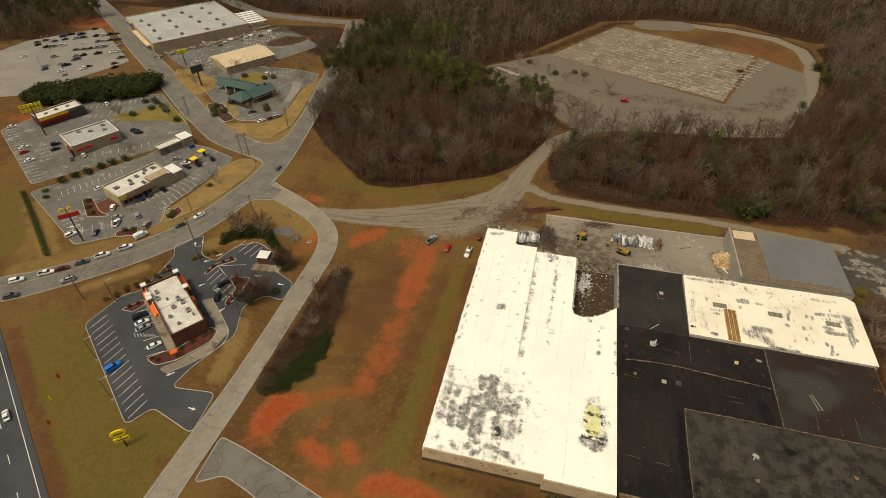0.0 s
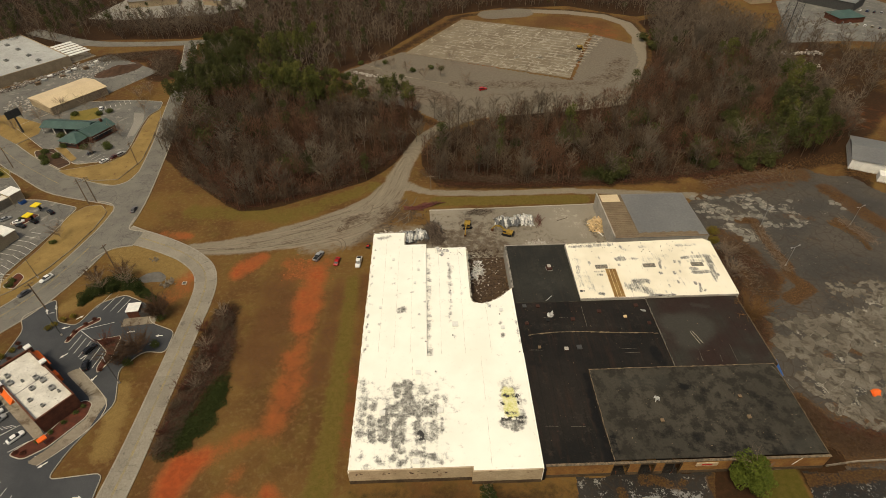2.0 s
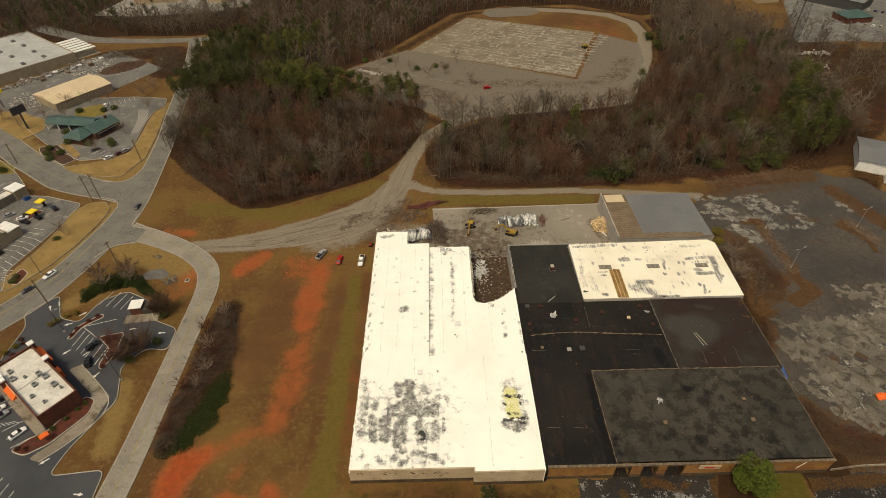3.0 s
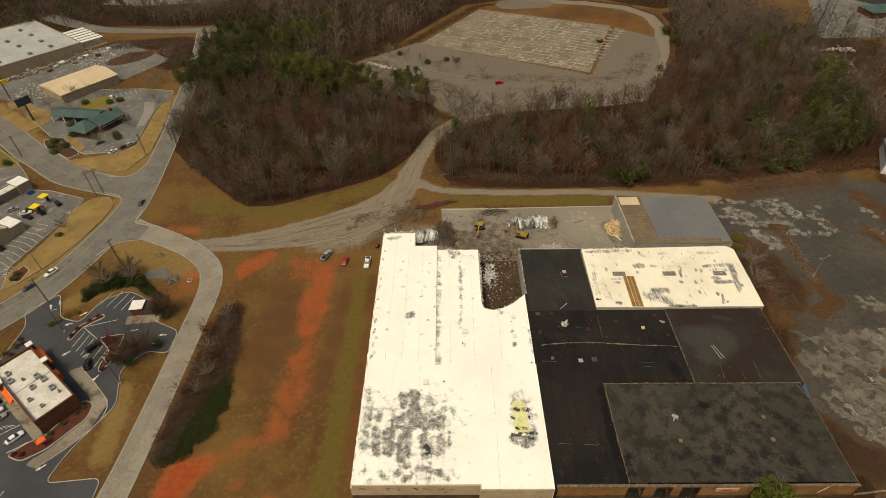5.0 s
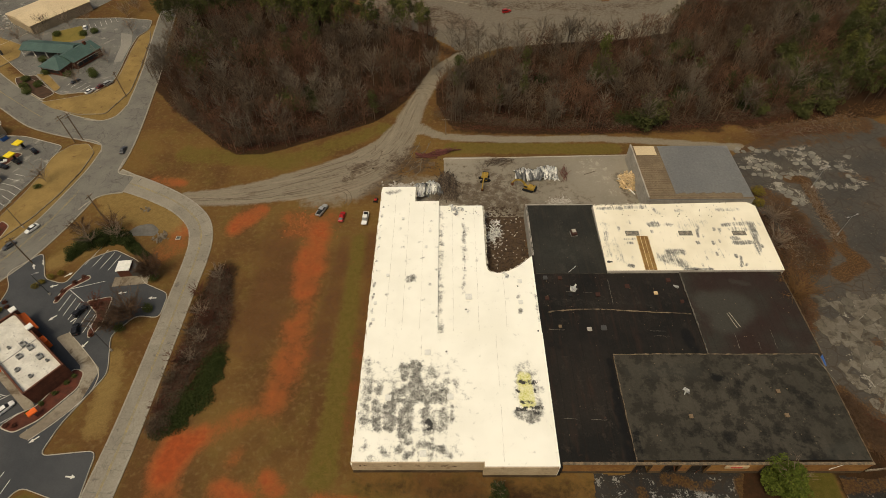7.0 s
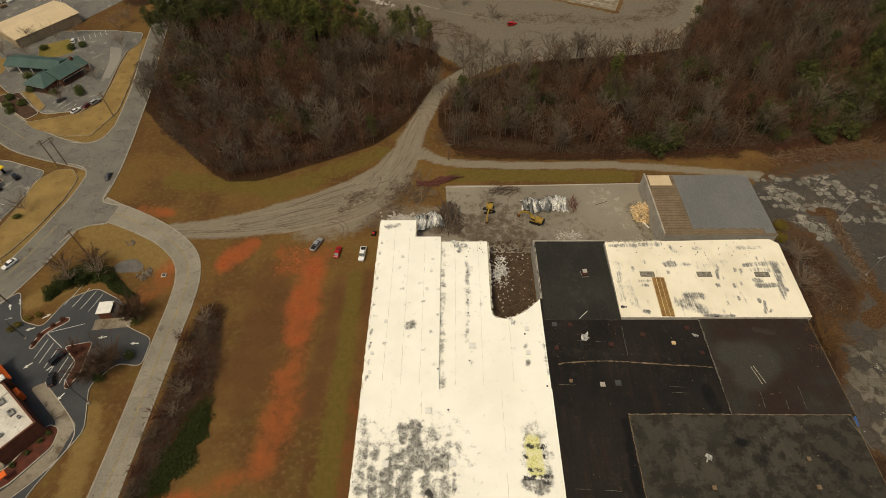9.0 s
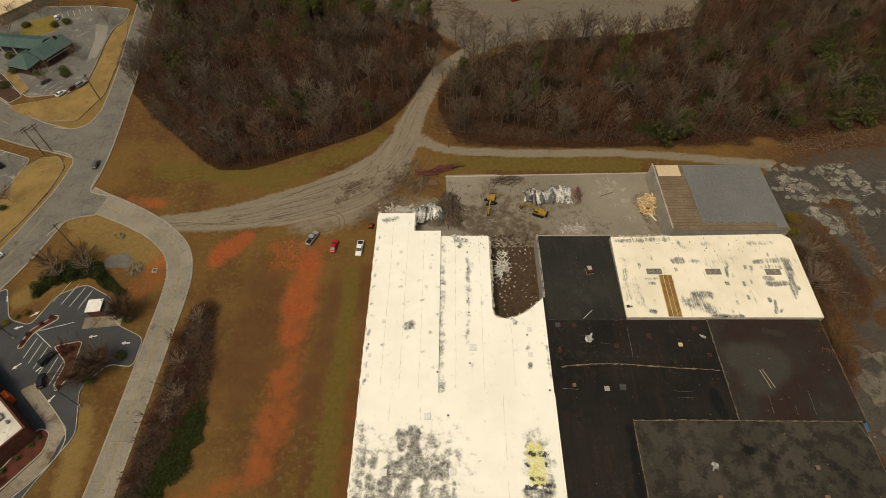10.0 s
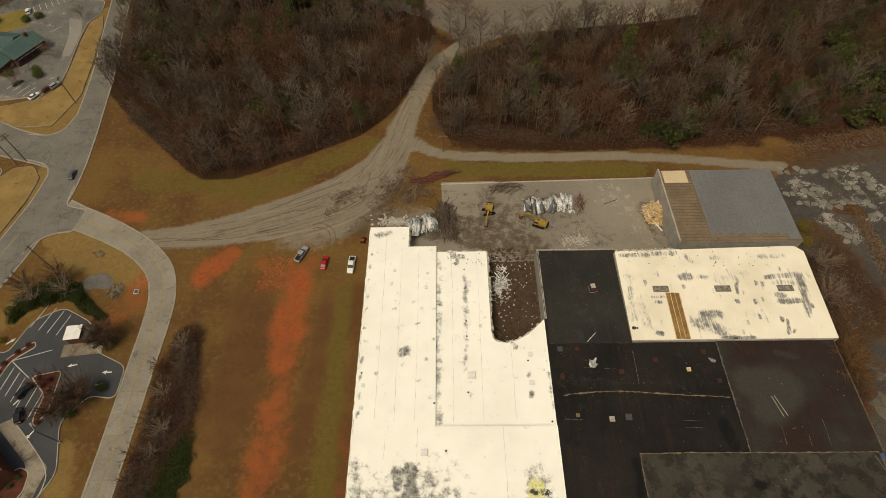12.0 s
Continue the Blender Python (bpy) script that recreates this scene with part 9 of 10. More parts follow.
lot_e = yard_sheet("broken grey asphalt yard with weeds in its cracks", [(94, 40), (92, 70), (94, 96), (99, 110), (96.5, 130), (98, 152), (106, 159), (125, 170), (150, 175), (168, 166), (186, 145), (196, 120), (205, 60), (190, 20), (94, 20)], 0.03, PALE, WEED, 0.6)
yard_sheet("patched black asphalt strip before the ochre front", [(31, 49.9), (30.4, 41), (28, 20), (60, 20), (60.4, 40), (62.4, 46), (64, 49.4), (57, 49.6)], 0.03, [([(36, 41, 1.2), (35, 32, 2)], 0.3, 3), ([(44, 42.5, 1.8), (44, 33, 3)], 0.42, 3), ([(51, 43, 2.2), (57, 42, 1.6), (54, 33, 4)], 0.55, 3)], [([(41, 46, 0.7), (41, 41, 1.0)], 0.8, 1.5), ([(46.4, 48.2, 1.0), (50.5, 47.6, 1.0)], 0.72, 1.5), ([(51.5, 46.8, 0.8), (55.5, 46.6, 1.0)], 0.62, 1.5), ([(63, 47, 1.4), (62, 38, 1.5)], 0.8, 2)], 0.25, M_WET, 0.9)
yard_sheet("cracked dark asphalt corner behind the fence", [(83, 48.2), (81, 20), (120, 20), (122, 47.5)], 0.034, [([(100, 40, 1), (110, 44, 1)], 0.05, 3)], [([(83, 46, 1), (120, 47, 1)], 0.8, 2), ([(88, 40, 1), (92, 36, 1)], 0.8, 2)], 0.3, M_WET, 0.9)
yard = yard_sheet("stained concrete floor slab of a cleared building", [(-14, 132), (-14, 141), (1, 142), (1.2, 155.4), (65.4, 154.6), (62.6, 126.5), (12.5, 126), (-1, 127), (-9.5, 127.4), (-9.5, 132)], 0.06, [([(50, 150, 3), (60, 135, 3)], 0.35, 5), ([(5, 152, 2), (10, 150, 2)], 0.4, 3)],
                  [([(0, 148, 4), (16, 144, 8), (34, 140, 6), (44, 134, 3)], 0.5, 9), ([(-8, 138, 2), (4, 138, 4), (16, 135, 5), (26, 130, 3)], 0.72, 5), ([(14, 150, 1.5), (16, 142, 4), (26, 141, 4)], 0.62, 5), ([(20, 152, 2), (30, 147, 3), (40, 146, 2)], 0.55, 4), ([(60, 143, 3), (62, 131, 2)], 0.6, 3), ([(36, 130, 4), (48, 130, 1)], 0.4, 3)], 0.4, M_YARD, 0.0)
part("kerb", box(1.0, 65.2, 154.3, 154.7, -0.2, 0.12), M_KERB, yard, "pale slab edge")


def clip_cell(cell, site, other):
    """The part of a convex outline that is nearer to one point than to another."""
    mx, my, nx, ny = (site[0] + other[0]) / 2, (site[1] + other[1]) / 2, other[0] - site[0], other[1] - site[1]
    side = [(x - mx) * nx + (y - my) * ny for x, y in cell]
    out = []
    for i, (p, s) in enumerate(zip(cell, side)):
        q, r = cell[(i + 1) % len(cell)], side[(i + 1) % len(cell)]
        if s <= 0:
            out.append(p)
        if s * r < 0:
            f = s / (s - r)
            out.append((p[0] + (q[0] - p[0]) * f, p[1] + (q[1] - p[1]) * f))
    return out


def plate_cells(x0, x1, y0, y1, dx, dy, jitter, gap, keep, seed, slant=0.0, corner=0.12):
    """Irregular broken plates in rough rows: outlines about their own middles, with the middles."""
    r = random.Random(seed)
    nx, ny = int((x1 - x0) / dx), int((y1 - y0) / dy)
    site = {(i, j): (x0 + (i + 0.5 + 0.5 * (j % 2) + r.uniform(-jitter, jitter)) * dx + slant * j * dy, y0 + (j + 0.5 + r.uniform(-jitter, jitter) * 0.75) * dy) for i in range(-1, nx + 1) for j in range(-1, ny + 1)}
    cells = []
    for j in range(ny):
        for i in range(nx):
            c = site[i, j]
            if r.random() > keep(*c):
                continue
            cell = [(c[0] - 2 * dx, c[1] - 2 * dy), (c[0] + 2 * dx, c[1] - 2 * dy), (c[0] + 2 * dx, c[1] + 2 * dy), (c[0] - 2 * dx, c[1] + 2 * dy)]
            for a in (-2, -1, 0, 1, 2):
                for b in (-1, 0, 1):
                    if (a, b) != (0, 0) and (i + a, j + b) in site:
                        cell = clip_cell(cell, c, site[i + a, j + b])
            if len(cell) < 3:
                continue
            mx, my = sum(p[0] for p in cell) / len(cell), sum(p[1] for p in cell) / len(cell)
            size = max(math.dist(p, (mx, my)) for p in cell)
            g = gap * r.uniform(0.6, 2.2)
            cell = [((p[0] - mx) * max(0.2, 1 - g / size), (p[1] - my) * max(0.2, 1 - g / size)) for p in cell]
            cells.append((mx, my, rounded(cell, size * corner)[::2]))
    return cells


def near_lines(lines, most, soft):
    """How much of the ground is covered near some lines (x0, y0, x1, y1, half width)."""
    return lambda x, y: max([0.0] + [most * min(1.0, max(0.0, 1 - (float(segment_distance(np.array(x), np.array(y), (a, b), (c, d))[0]) - w) / soft)) for a, b, c, d, w in lines])


def lay_plates(cells, z, material, label, first=300):
    """The first plates are parts of their own; the rest are joined."""
    V, F = [], []
    for k, (x, y, o) in enumerate(cells):
        if k < first:
            ob = part("slab", plate(o, -0.1, 0.05), material, lot_e)
            ob.location = (x, y, z + 0.006 * (k % 5))
            continue
        n = len(V)
        V += [(x + p[0], y + p[1], z + 0.05 + 0.006 * (k % 5)) for p in o] + [(x + p[0], y + p[1], z - 0.1) for p in o]
        m = len(o)
        F += [tuple(range(n, n + m))] + [(n + i, n + m + i, n + m + (i + 1) % m, n + (i + 1) % m) for i in range(m)]
    if V:
        tagged(part("slab_fragment", mesh_from("slab_fragment", V, F), material, lot_e, label), kind="stuff")


M_PLATE_PALE = surface("bleached_asphalt_plate", (0.18, 0.166, 0.138), (0.13, 0.118, 0.096), (0.085, 0.074, 0.058), 0.35, 2.5, 0.85, vary=0.4)
PALE_ROWS = near_lines([(102, 156, 111, 155.6, 0.8), (101.5, 147.5, 109.5, 147.2, 2.2), (115, 154.2, 117.5, 153, 0.8), (122, 154, 128, 153, 0.7), (119, 149.5, 121, 147.4, 1.0), (127, 152.5, 125.6, 146, 1.2), (104, 142.6, 123, 142.9, 0.9), (136, 152, 138.4, 151.2, 0.7), (131.8, 147, 133.6, 137, 0.8), (120, 137.8, 132, 136.6, 0.8), (109, 136, 112.5, 129.4, 1.6), (152.6, 150, 154.6, 146, 0.8)], 0.9, 0.35)
lay_plates(plate_cells(98, 158, 127, 160, 2.4, 1.7, 0.34, 0.14, PALE_ROWS, 51, 0.0, 0.24), 0.02, M_PLATE_PALE, "bleached broken plates of the upper yard", 60)
PLATE_BAND = near_lines([(103, 91, 108, 92, 1.5), (109, 90, 122, 89, 3.0), (126, 92, 142, 93, 2.0), (103, 80, 118, 82, 6.5), (120, 86, 142, 84, 3.5), (103, 70, 112, 74, 4.0), (112, 66, 132, 74, 5.0)], 0.94, 4.0)
lay_plates(sorted(plate_cells(97, 146, 57, 97, 3.6, 2.0, 0.4, 0.05, PLATE_BAND, 52, -0.1), key=lambda c: c[0]), 0.015, M_PLATE, "broken concrete plates further out in the yard", 236)
SMALL_BAND = near_lines([(122, 92, 140, 92.5, 1.6), (124, 88, 142, 82, 3.0), (101, 66, 107, 61, 2.0), (110, 60, 124, 60, 2.0), (126, 104, 138, 100, 1.6), (138, 108, 146, 98, 2.4)], 0.75, 2.5)
lay_plates(plate_cells(99, 150, 56, 108, 1.9, 1.05, 0.42, 0.06, SMALL_BAND, 53), 0.03, M_PLATE, "small pale fragments of broken paving", 0)
fence = thing("boundary_wall", "low pale boundary wall at the factory corner", "wall", pose(0, 0, 0), kind="structure")
part("wall", mesh_from("wall", *ribbon(np.array([(89.5, 49.0), (97, 49.6), (106, 49.6), (125, 50)]), 0.12, -0.12, -0.2, 0.6)), M_SLAB, fence)
o = thing("orange_barrier", "heap of orange plastic netting on the broken yard", "netting", pose(113.5, 67.3, 0.05))
part("netting", crumpled(random.Random(2), 2.6, 2.0, 0.5), M_ORANGE, o)


# ---------------------------------------------------------------- shrubs and single trees
def tri_mesh(name, v, f, tint, material):
    me = mesh_from(name, v.tolist(), [tuple(int(i) for i in q) for q in f], material)
    set_attribute(me, "tint", np.full(len(v), tint))
    return me


M_REDSHRUB = tree_material("red_brown_shrub_twigs", (0.05, 0.02, 0.014), (0.12, 0.045, 0.028))
M_BRAMBLE = tree_material("dry_brown_bramble", (0.05, 0.028, 0.018), (0.12, 0.075, 0.045))
M_TWIG = tree_material("grey_brown_twigs", (0.11, 0.075, 0.05), (0.25, 0.19, 0.14))
M_STRAWTWIG = tree_material("straw_coloured_twigs", (0.09, 0.046, 0.019), (0.18, 0.10, 0.042))
M_IVY = tree_material("ivy_leaves", (0.018, 0.026, 0.008), (0.044, 0.054, 0.014))
M_GOLD = tree_material("gold_green_leaves", (0.09, 0.075, 0.012), (0.20, 0.15, 0.03))
M_LEAF = tree_material("fresh_green_leaves", (0.032, 0.052, 0.008), (0.13, 0.15, 0.026))
GREENS = {}


def shrub(x, y, r, h, material, label, leaf=0.16, group="", z=0.0, count=None):
    """A clipped or wild bush: short stems and a crown of many small leaves."""
    key = (r, h, material.name)
    m = pose(x, y, z, 0, 0, (x * 37 + y * 53) % 360)
    if key in GREENS:
        return tagged(copy_thing(GREENS[key], m), label, "shrub", group)
    s = thing("shrub", label, "shrub", m, group)
    GREENS[key] = s
    sd = int(r * 100 + h * 10)
    q = random.Random(sd)
    V, F = [], []
    for k in range(4):
        a = k * 1.6
        tube(V, F, [(0, 0, -0.1), (r * 0.3 * math.cos(a), r * 0.3 * math.sin(a), h * 0.4), (r * 0.5 * math.cos(a), r * 0.5 * math.sin(a), h * 0.7)], [0.06, 0.05, 0.02], 4)
    part("stem", tri_mesh("stem", np.array(V), np.array(F), 0.5, M_TWIG), None, s)
    cs = [(q.uniform(-0.4, 0.4) * r, q.uniform(-0.4, 0.4) * r, h * q.uniform(0.4, 0.75), r * q.uniform(0.45, 0.7)) for _ in range(9)]
    part("crown", tri_mesh("crown", *leafy(sd, cs, count or int(420 * max(1, r)), leaf, h / (2 * r) * 1.3), 0.5, material), None, s)
    return s


def bush_bare(x, y, seed, h, spread, material, label, limbs=26, twigs=22, low=0.05, tw=0.035, group=""):
    t = thing("bare_bush", label, "bush", pose(x, y, 0), group)
    v, f = bare_tree(seed, h, spread, limbs, twigs, low, tw)
    part("crown", tri_mesh("crown", v, f, 0.5, material), None, t)
    return t


def tree(x, y, h, r, material, label, seed, leaves=2600, size=0.3, base=0.35, lobes=34):
    t = thing("tree", label, "tree", pose(x, y, 0))
    v, f = bare_tree(seed, h, r * 0.9, 12, 6, 0.3, 0.04)
    part("trunk", tri_mesh("trunk", v, f, 0.4, M_TWIG), None, t)
    q = random.Random(seed)
    cs = []
    for k in range(lobes):
        a, d, u = k * 2.4 + q.uniform(-0.4, 0.4), math.sqrt(q.random()), q.random()
        z = h * (base + (0.95 - base) * u)
        rr = r * math.sin(math.pi * (0.18 + 0.74 * u)) * 0.85
        cs.append((math.cos(a) * d * rr, math.sin(a) * d * rr, z, r * q.uniform(0.17, 0.3)))
    part("crown", tri_mesh("crown", *leafy(seed + 3, cs, leaves, size, 0.8), 0.5, material), None, t)
    return t


tree(69.6, 46.2, 9.0, 5.3, M_LEAF, "rounded light green tree before the ochre front", 31, 11000, 0.27, 0.14, 64)
tree(10.6, 45.8, 5.0, 2.4, M_IVY, "small dense evergreen before the cream wall", 33, 1800, 0.22, 0.1)
tree(3.8, 42.8, 4.4, 2.0, M_IVY, "small dense evergreen on the clay bank", 34, 1400, 0.22, 0.1)
bush_bare(14.6, 38.5, 35, 2.4, 1.6, M_TWIG, "low grey leafless bush on the bank", 16, 14)
bush_bare(92.8, 93.6, 41, 4.5, 5.4, M_STRAWTWIG, "wide straw coloured leafless bush at the wall", 44, 26, 0.02, 0.045)
bush_bare(96.4, 112.5, 42, 3.6, 4.2, M_TWIG, "grey leafless bush at the outer wall", 34, 22, 0.02, 0.04)
bush_bare(99.8, 122.4, 43, 3.0, 3.6, M_TWIG, "grey leafless bush in the weeds", 28, 20, 0.02, 0.04)
shrub(100.0, 134.2, 2.6, 2.2, M_GOLD, "olive green spreading bush at the shed", 0.2)
shrub(98.6, 129.6, 2.2, 1.8, M_GOLD, "olive green spreading bush at the shed", 0.2)
# hedges and beds round the restaurants
for k, (x, y) in enumerate(((-129.6, 80.2), (-128.4, 83.0), (-127.3, 86.2), (-125.3, 88.2), (-123.1, 90.3), (-121.2, 93.0), (-119.6, 95.2))):
    shrub(x, y, 1.15, 1.4, M_GOLD, "rounded golden green shrub in a hedge row", 0.16, "hedge by the brick restaurant")
for x, y in ((-127.0, 82), (-125.8, 85.2), (-123.6, 87.4), (-121.6, 90), (-119.0, 92.4), (-118.2, 96.4), (-119.6, 98)):
    shrub(x, y, 0.9, 0.8, M_REDSHRUB, "low red-brown shrub along the hedge", 0.14, "red shrubs in the beds")
for x, y in ((-112.4, 104.6), (-110.6, 106.4), (-108.4, 107.6), (-113.6, 103.2)):
    shrub(x, y, 1.15, 1.4, M_GOLD, "rounded golden green shrub at the lot's corner", 0.16)
for x, y in ((-105.6, 99), (-105.2, 101.4), (-103.2, 104.4), (-101.4, 106.2), (-91.4, 87), (-91.2, 89.4), (-91.6, 94), (-92.4, 97), (-95, 97.6), (-93.6, 95.6), (-101.4, 63.2), (-99.4, 63.0), (-120.4, 79.2), (-118.8, 81)):
    shrub(x, y, 0.9, 0.8, M_REDSHRUB, "low red-brown shrub on a mulch island", 0.14, "red shrubs in the beds")
bush_bare(-93.6, 96.0, 51, 2.6, 3.0, M_REDSHRUB, "red-brown leafless bush on the island", 22, 18)
bush_bare(-82.0, 106.6, 52, 4.2, 3.9, M_BRAMBLE, "brown leafless thicket by the shelter", 84, 40, 0.03, 0.045)
bush_bare(-83.0, 92.6, 53, 4.2, 5.0, M_BRAMBLE, "brown leafless thicket at the lot's exit", 60, 34, 0.03, 0.045)
bush_bare(-86.6, 89.6, 54, 3.8, 4.4, M_BRAMBLE, "brown leafless thicket at the lot's exit", 54, 34, 0.03, 0.045)
shrub(-79.4, 95.0, 1.8, 1.6, M_SHRUB, "dark green shrub at the lot's exit", 0.2)
shrub(-84.6, 88.6, 1.8, 1.6, M_SHRUB, "dark green shrub at the lot's exit", 0.2)
shrub(-81.2, 105.0, 1.8, 1.6, M_SHRUB, "dark green shrub beside the shelter", 0.2)
for x, y in ((-97.4, 66.0), (-95.6, 68.2), (-91.8, 73.4), (-90.6, 75.4), (-93.4, 71)):
    shrub(x, y, 0.8, 1.0, M_SHRUB, "small dark shrub against the brick wall", 0.14, "shrubs at the restaurant wall")
for x, y in ((-192.3, 133.8), (-189.9, 138.1), (-186.7, 141.8), (-184.3, 146.6), (-181.8, 150.7), (-178.6, 154.6)):
    shrub(x, y, 2.1, 2.9, M_IVY, "round clipped dark green shrub on the lawn strip", 0.22, "clipped shrubs between the lots")
for k in range(17):
    t = k / 16
    shrub(-164.3 - 36.2 * t, 94.4 + 28.6 * t, 1.45, 1.7, M_SHRUB, "clipped dark green shrub in a long hedge", 0.18, "long hedge row")
for x, y in ((-146.5, 111.6), (-144, 112.6), (-136, 125), (-135.6, 122.6), (-172.8, 124.6), (-169.6, 121), (-165.6, 118.2), (-190.5, 123.1), (-194, 126.6), (-132.5, 144.3), (-151.6, 159), (-154.2, 133.9)):
    shrub(x, y, 1.5, 1.3, M_SHRUB, "dark green shrub in a planted bed", 0.18, "shrubs in the planted beds")
for x, y, s in ((-206, 240, 161), (-192, 230, 162), (-186, 240, 163), (-196, 244, 164), (-176, 240, 165), (-180, 252, 166), (-170, 254, 167), (-146, 262, 168), (-184, 194, 169), (-208, 189, 170), (-131, 147, 61), (-177, 158.3, 62), (-146, 206, 63), (-140, 222, 64), (-163, 258, 65), (-150, 300, 66), (-143, 268, 67), (-138, 246, 68), (-104, 118.6, 69), (-96.5, 120.4, 70)):
    bush_bare(x, y, s, 5.5, 4.0, M_TWIG, "small leafless tree beside the asphalt", 20, 18, 0.2, 0.04)
for x, y in ((-202, 208), (-199, 206), (-206, 206), (-198, 200), (-193.5, 203), (-189, 199), (-178, 191.6), (-203, 192), (-172, 246), (-166, 204), (-163, 200), (-161, 205), (-168, 209), (-143, 214), (-141, 211), (-162, 214), (-168, 224), (-152, 212), (-160, 246), (-156, 248)):
    shrub(x, y, 2.2, 2.2, M_SHRUB, "dark green evergreen bush by the grey lot", 0.24, "bushes by the far lots")
# ditch beside the concrete road
for x, y, s, h, w in ((-62.4, 104.5, 81, 4.2, 2.8), (-66.4, 99, 82, 3.4, 2.6), (-60.6, 99, 83, 3.6, 2.8), (-64, 92.5, 84, 3.2, 3.0), (-61.5, 90, 85, 3.0, 3.0), (-65, 86.6, 86, 3.0, 2.8), (-62, 84.6, 87, 2.8, 2.6), (-66, 79, 88, 3.2, 2.6), (-66.4, 73.4, 89, 2.8, 2.4), (-63.4, 79.6, 90, 2.6, 2.4), (-66.8, 66, 91, 2.6, 2.2), (-66, 61.6, 92, 2.2, 2.4)):
    bush_bare(x, y, s, h, w, (M_TWIG, M_REDSHRUB, M_BARK)[s % 3], "leafless brush in the ditch beside the concrete road", 24, 18, 0.04, 0.04, "brush in the ditch")


def leaf_carpet(name, strokes, count, material, label, high=0.5, size=0.3, category="plants"):
    """Low leaves spread along bands (x, y, half width)."""
    r = np.random.default_rng(count)
    V, F = [], []
    while len(F) < count:
        pts = strokes[r.integers(len(strokes))]
        k = r.integers(len(pts) - 1)
        t = r.random()
        a, b = np.array(pts[k], float), np.array(pts[k + 1], float)
        q = a + (b - a) * t
        ang, d = r.uniform(0, 6.3), q[2] * math.sqrt(r.random())
        d *= 1 + 0.9 * noise.noise((q[0] * 0.3 + math.cos(ang), q[1] * 0.3 + math.sin(ang), 5.0))
        p = np.array([q[0] + d * math.cos(ang), q[1] + d * math.sin(ang), abs(r.normal(0, high * 0.5)) - 0.03])
        e = r.normal(0, 1, 3) * (1, 1, 0.5)
        g = r.normal(0, 1, 3) * (1, 1, 0.9)
        s = size * r.uniform(0.5, 1.3)
        e *= s / np.linalg.norm(e)
        g *= s / np.linalg.norm(g)
        n = len(V)
        V += [p - e * 0.6, p + e * 0.6, p + g]
        F.append((n, n + 1, n + 2))
    me = tri_mesh(name, np.array(V), np.array(F), 0.5, material)
    return tagged(new(name, me), label, category, kind="stuff")


leaf_carpet("ivy", [[(-56.5, 80, 1.0), (-56.6, 77, 2.0), (-57.6, 71, 3.6), (-60.5, 66.4, 3.4), (-64, 62.6, 1.8)], [(-56.5, 82, 2), (-58.5, 72, 5), (-62, 65, 4.4), (-65, 62, 2.6)]], 16000, M_IVY, "dark green ivy covering the ditch bank", 0.7, 0.32)
leaf_carpet("ivy", [[(-108.6, 113, 1.4), (-106.5, 119.5, 3), (-101.5, 122, 3.4), (-95.5, 120.4, 2.4), (-91, 117.2, 1.6), (-85.5, 113.2, 1.2)]], 13000, M_IVY, "dark green ground cover round the pond", 0.8, 0.32)
leaf_carpet("brush", [[(-62.6, 106, 2.6), (-61.2, 96, 5.2), (-60.8, 88, 5.6), (-64.5, 78, 3.6), (-66, 70, 2.6), (-66, 61, 2.4)]], 13000, M_REDSHRUB, "dry red-brown undergrowth in the ditch", 0.8, 0.28)
leaf_carpet("dry_weeds", [[(113, 141, 1.2), (118, 140, 1.8), (117, 132, 1.1), (116.6, 125, 0.9), (117.5, 117.5, 1.4), (115.8, 111, 1.6), (118.2, 105.6, 2.2), (110, 101.5, 2.2)], [(112, 110, 2), (104, 104, 2.4), (97, 97, 3)], [(144, 137, 1.2), (147, 134, 1.6), (150, 128, 1.6), (149, 122, 0.8)], [(154, 158, 2), (160, 150, 3), (161, 140, 3), (164, 132, 3)], [(97, 118, 3), (95, 104, 3)], [(106, 160, 2), (128, 169, 4), (150, 172, 4)]], 13000, M_STRAWTWIG, "dry orange-brown weeds in the cracks", 0.5, 0.24)
leaf_carpet("dry_weeds", [[(96, 130, 3), (99, 114, 5), (97, 100, 4), (93.5, 84, 1.6)], [(104, 122, 3), (110, 110, 3)], [(96, 60, 2), (106, 55, 2.4), (122, 55, 2)], [(112, 164, 3), (140, 168, 4)]], 12000, M_REDSHRUB, "dark red-brown dead weeds beside the factory wall", 0.5, 0.26)
leaf_carpet("dry_weeds", [[(110, 167, 2.5), (140, 172, 4), (172, 179, 5), (188, 178, 5)], [(172, 170, 4), (182, 162, 4), (190, 150, 4)]], 9000, M_STRAWTWIG, "orange-brown dead weeds between woods and yard", 0.6, 0.3)
leaf_carpet("leaf_litter", [[(4, 172.5, 1.6), (60, 168.4, 1.8), (108, 170.4, 2.4), (140, 176, 3)], [(-100, 188, 2), (-71, 161.5, 1.8), (-40, 170.5, 2), (-12, 196, 2)]], 9000, M_REDSHRUB, "russet fallen leaves along the wood's edge", 0.12, 0.3)
leaf_carpet("woodland_undergrowth", [[(0, 182, 4), (30, 174, 4), (70, 172, 4), (115, 177, 5), (145, 184, 5)], [(-100, 190, 4), (-70, 166, 3.5), (-36, 174, 4), (-10, 200, 3)]], 15000, M_REDSHRUB, "dry russet undergrowth along the wood's edge", 0.8, 0.32)
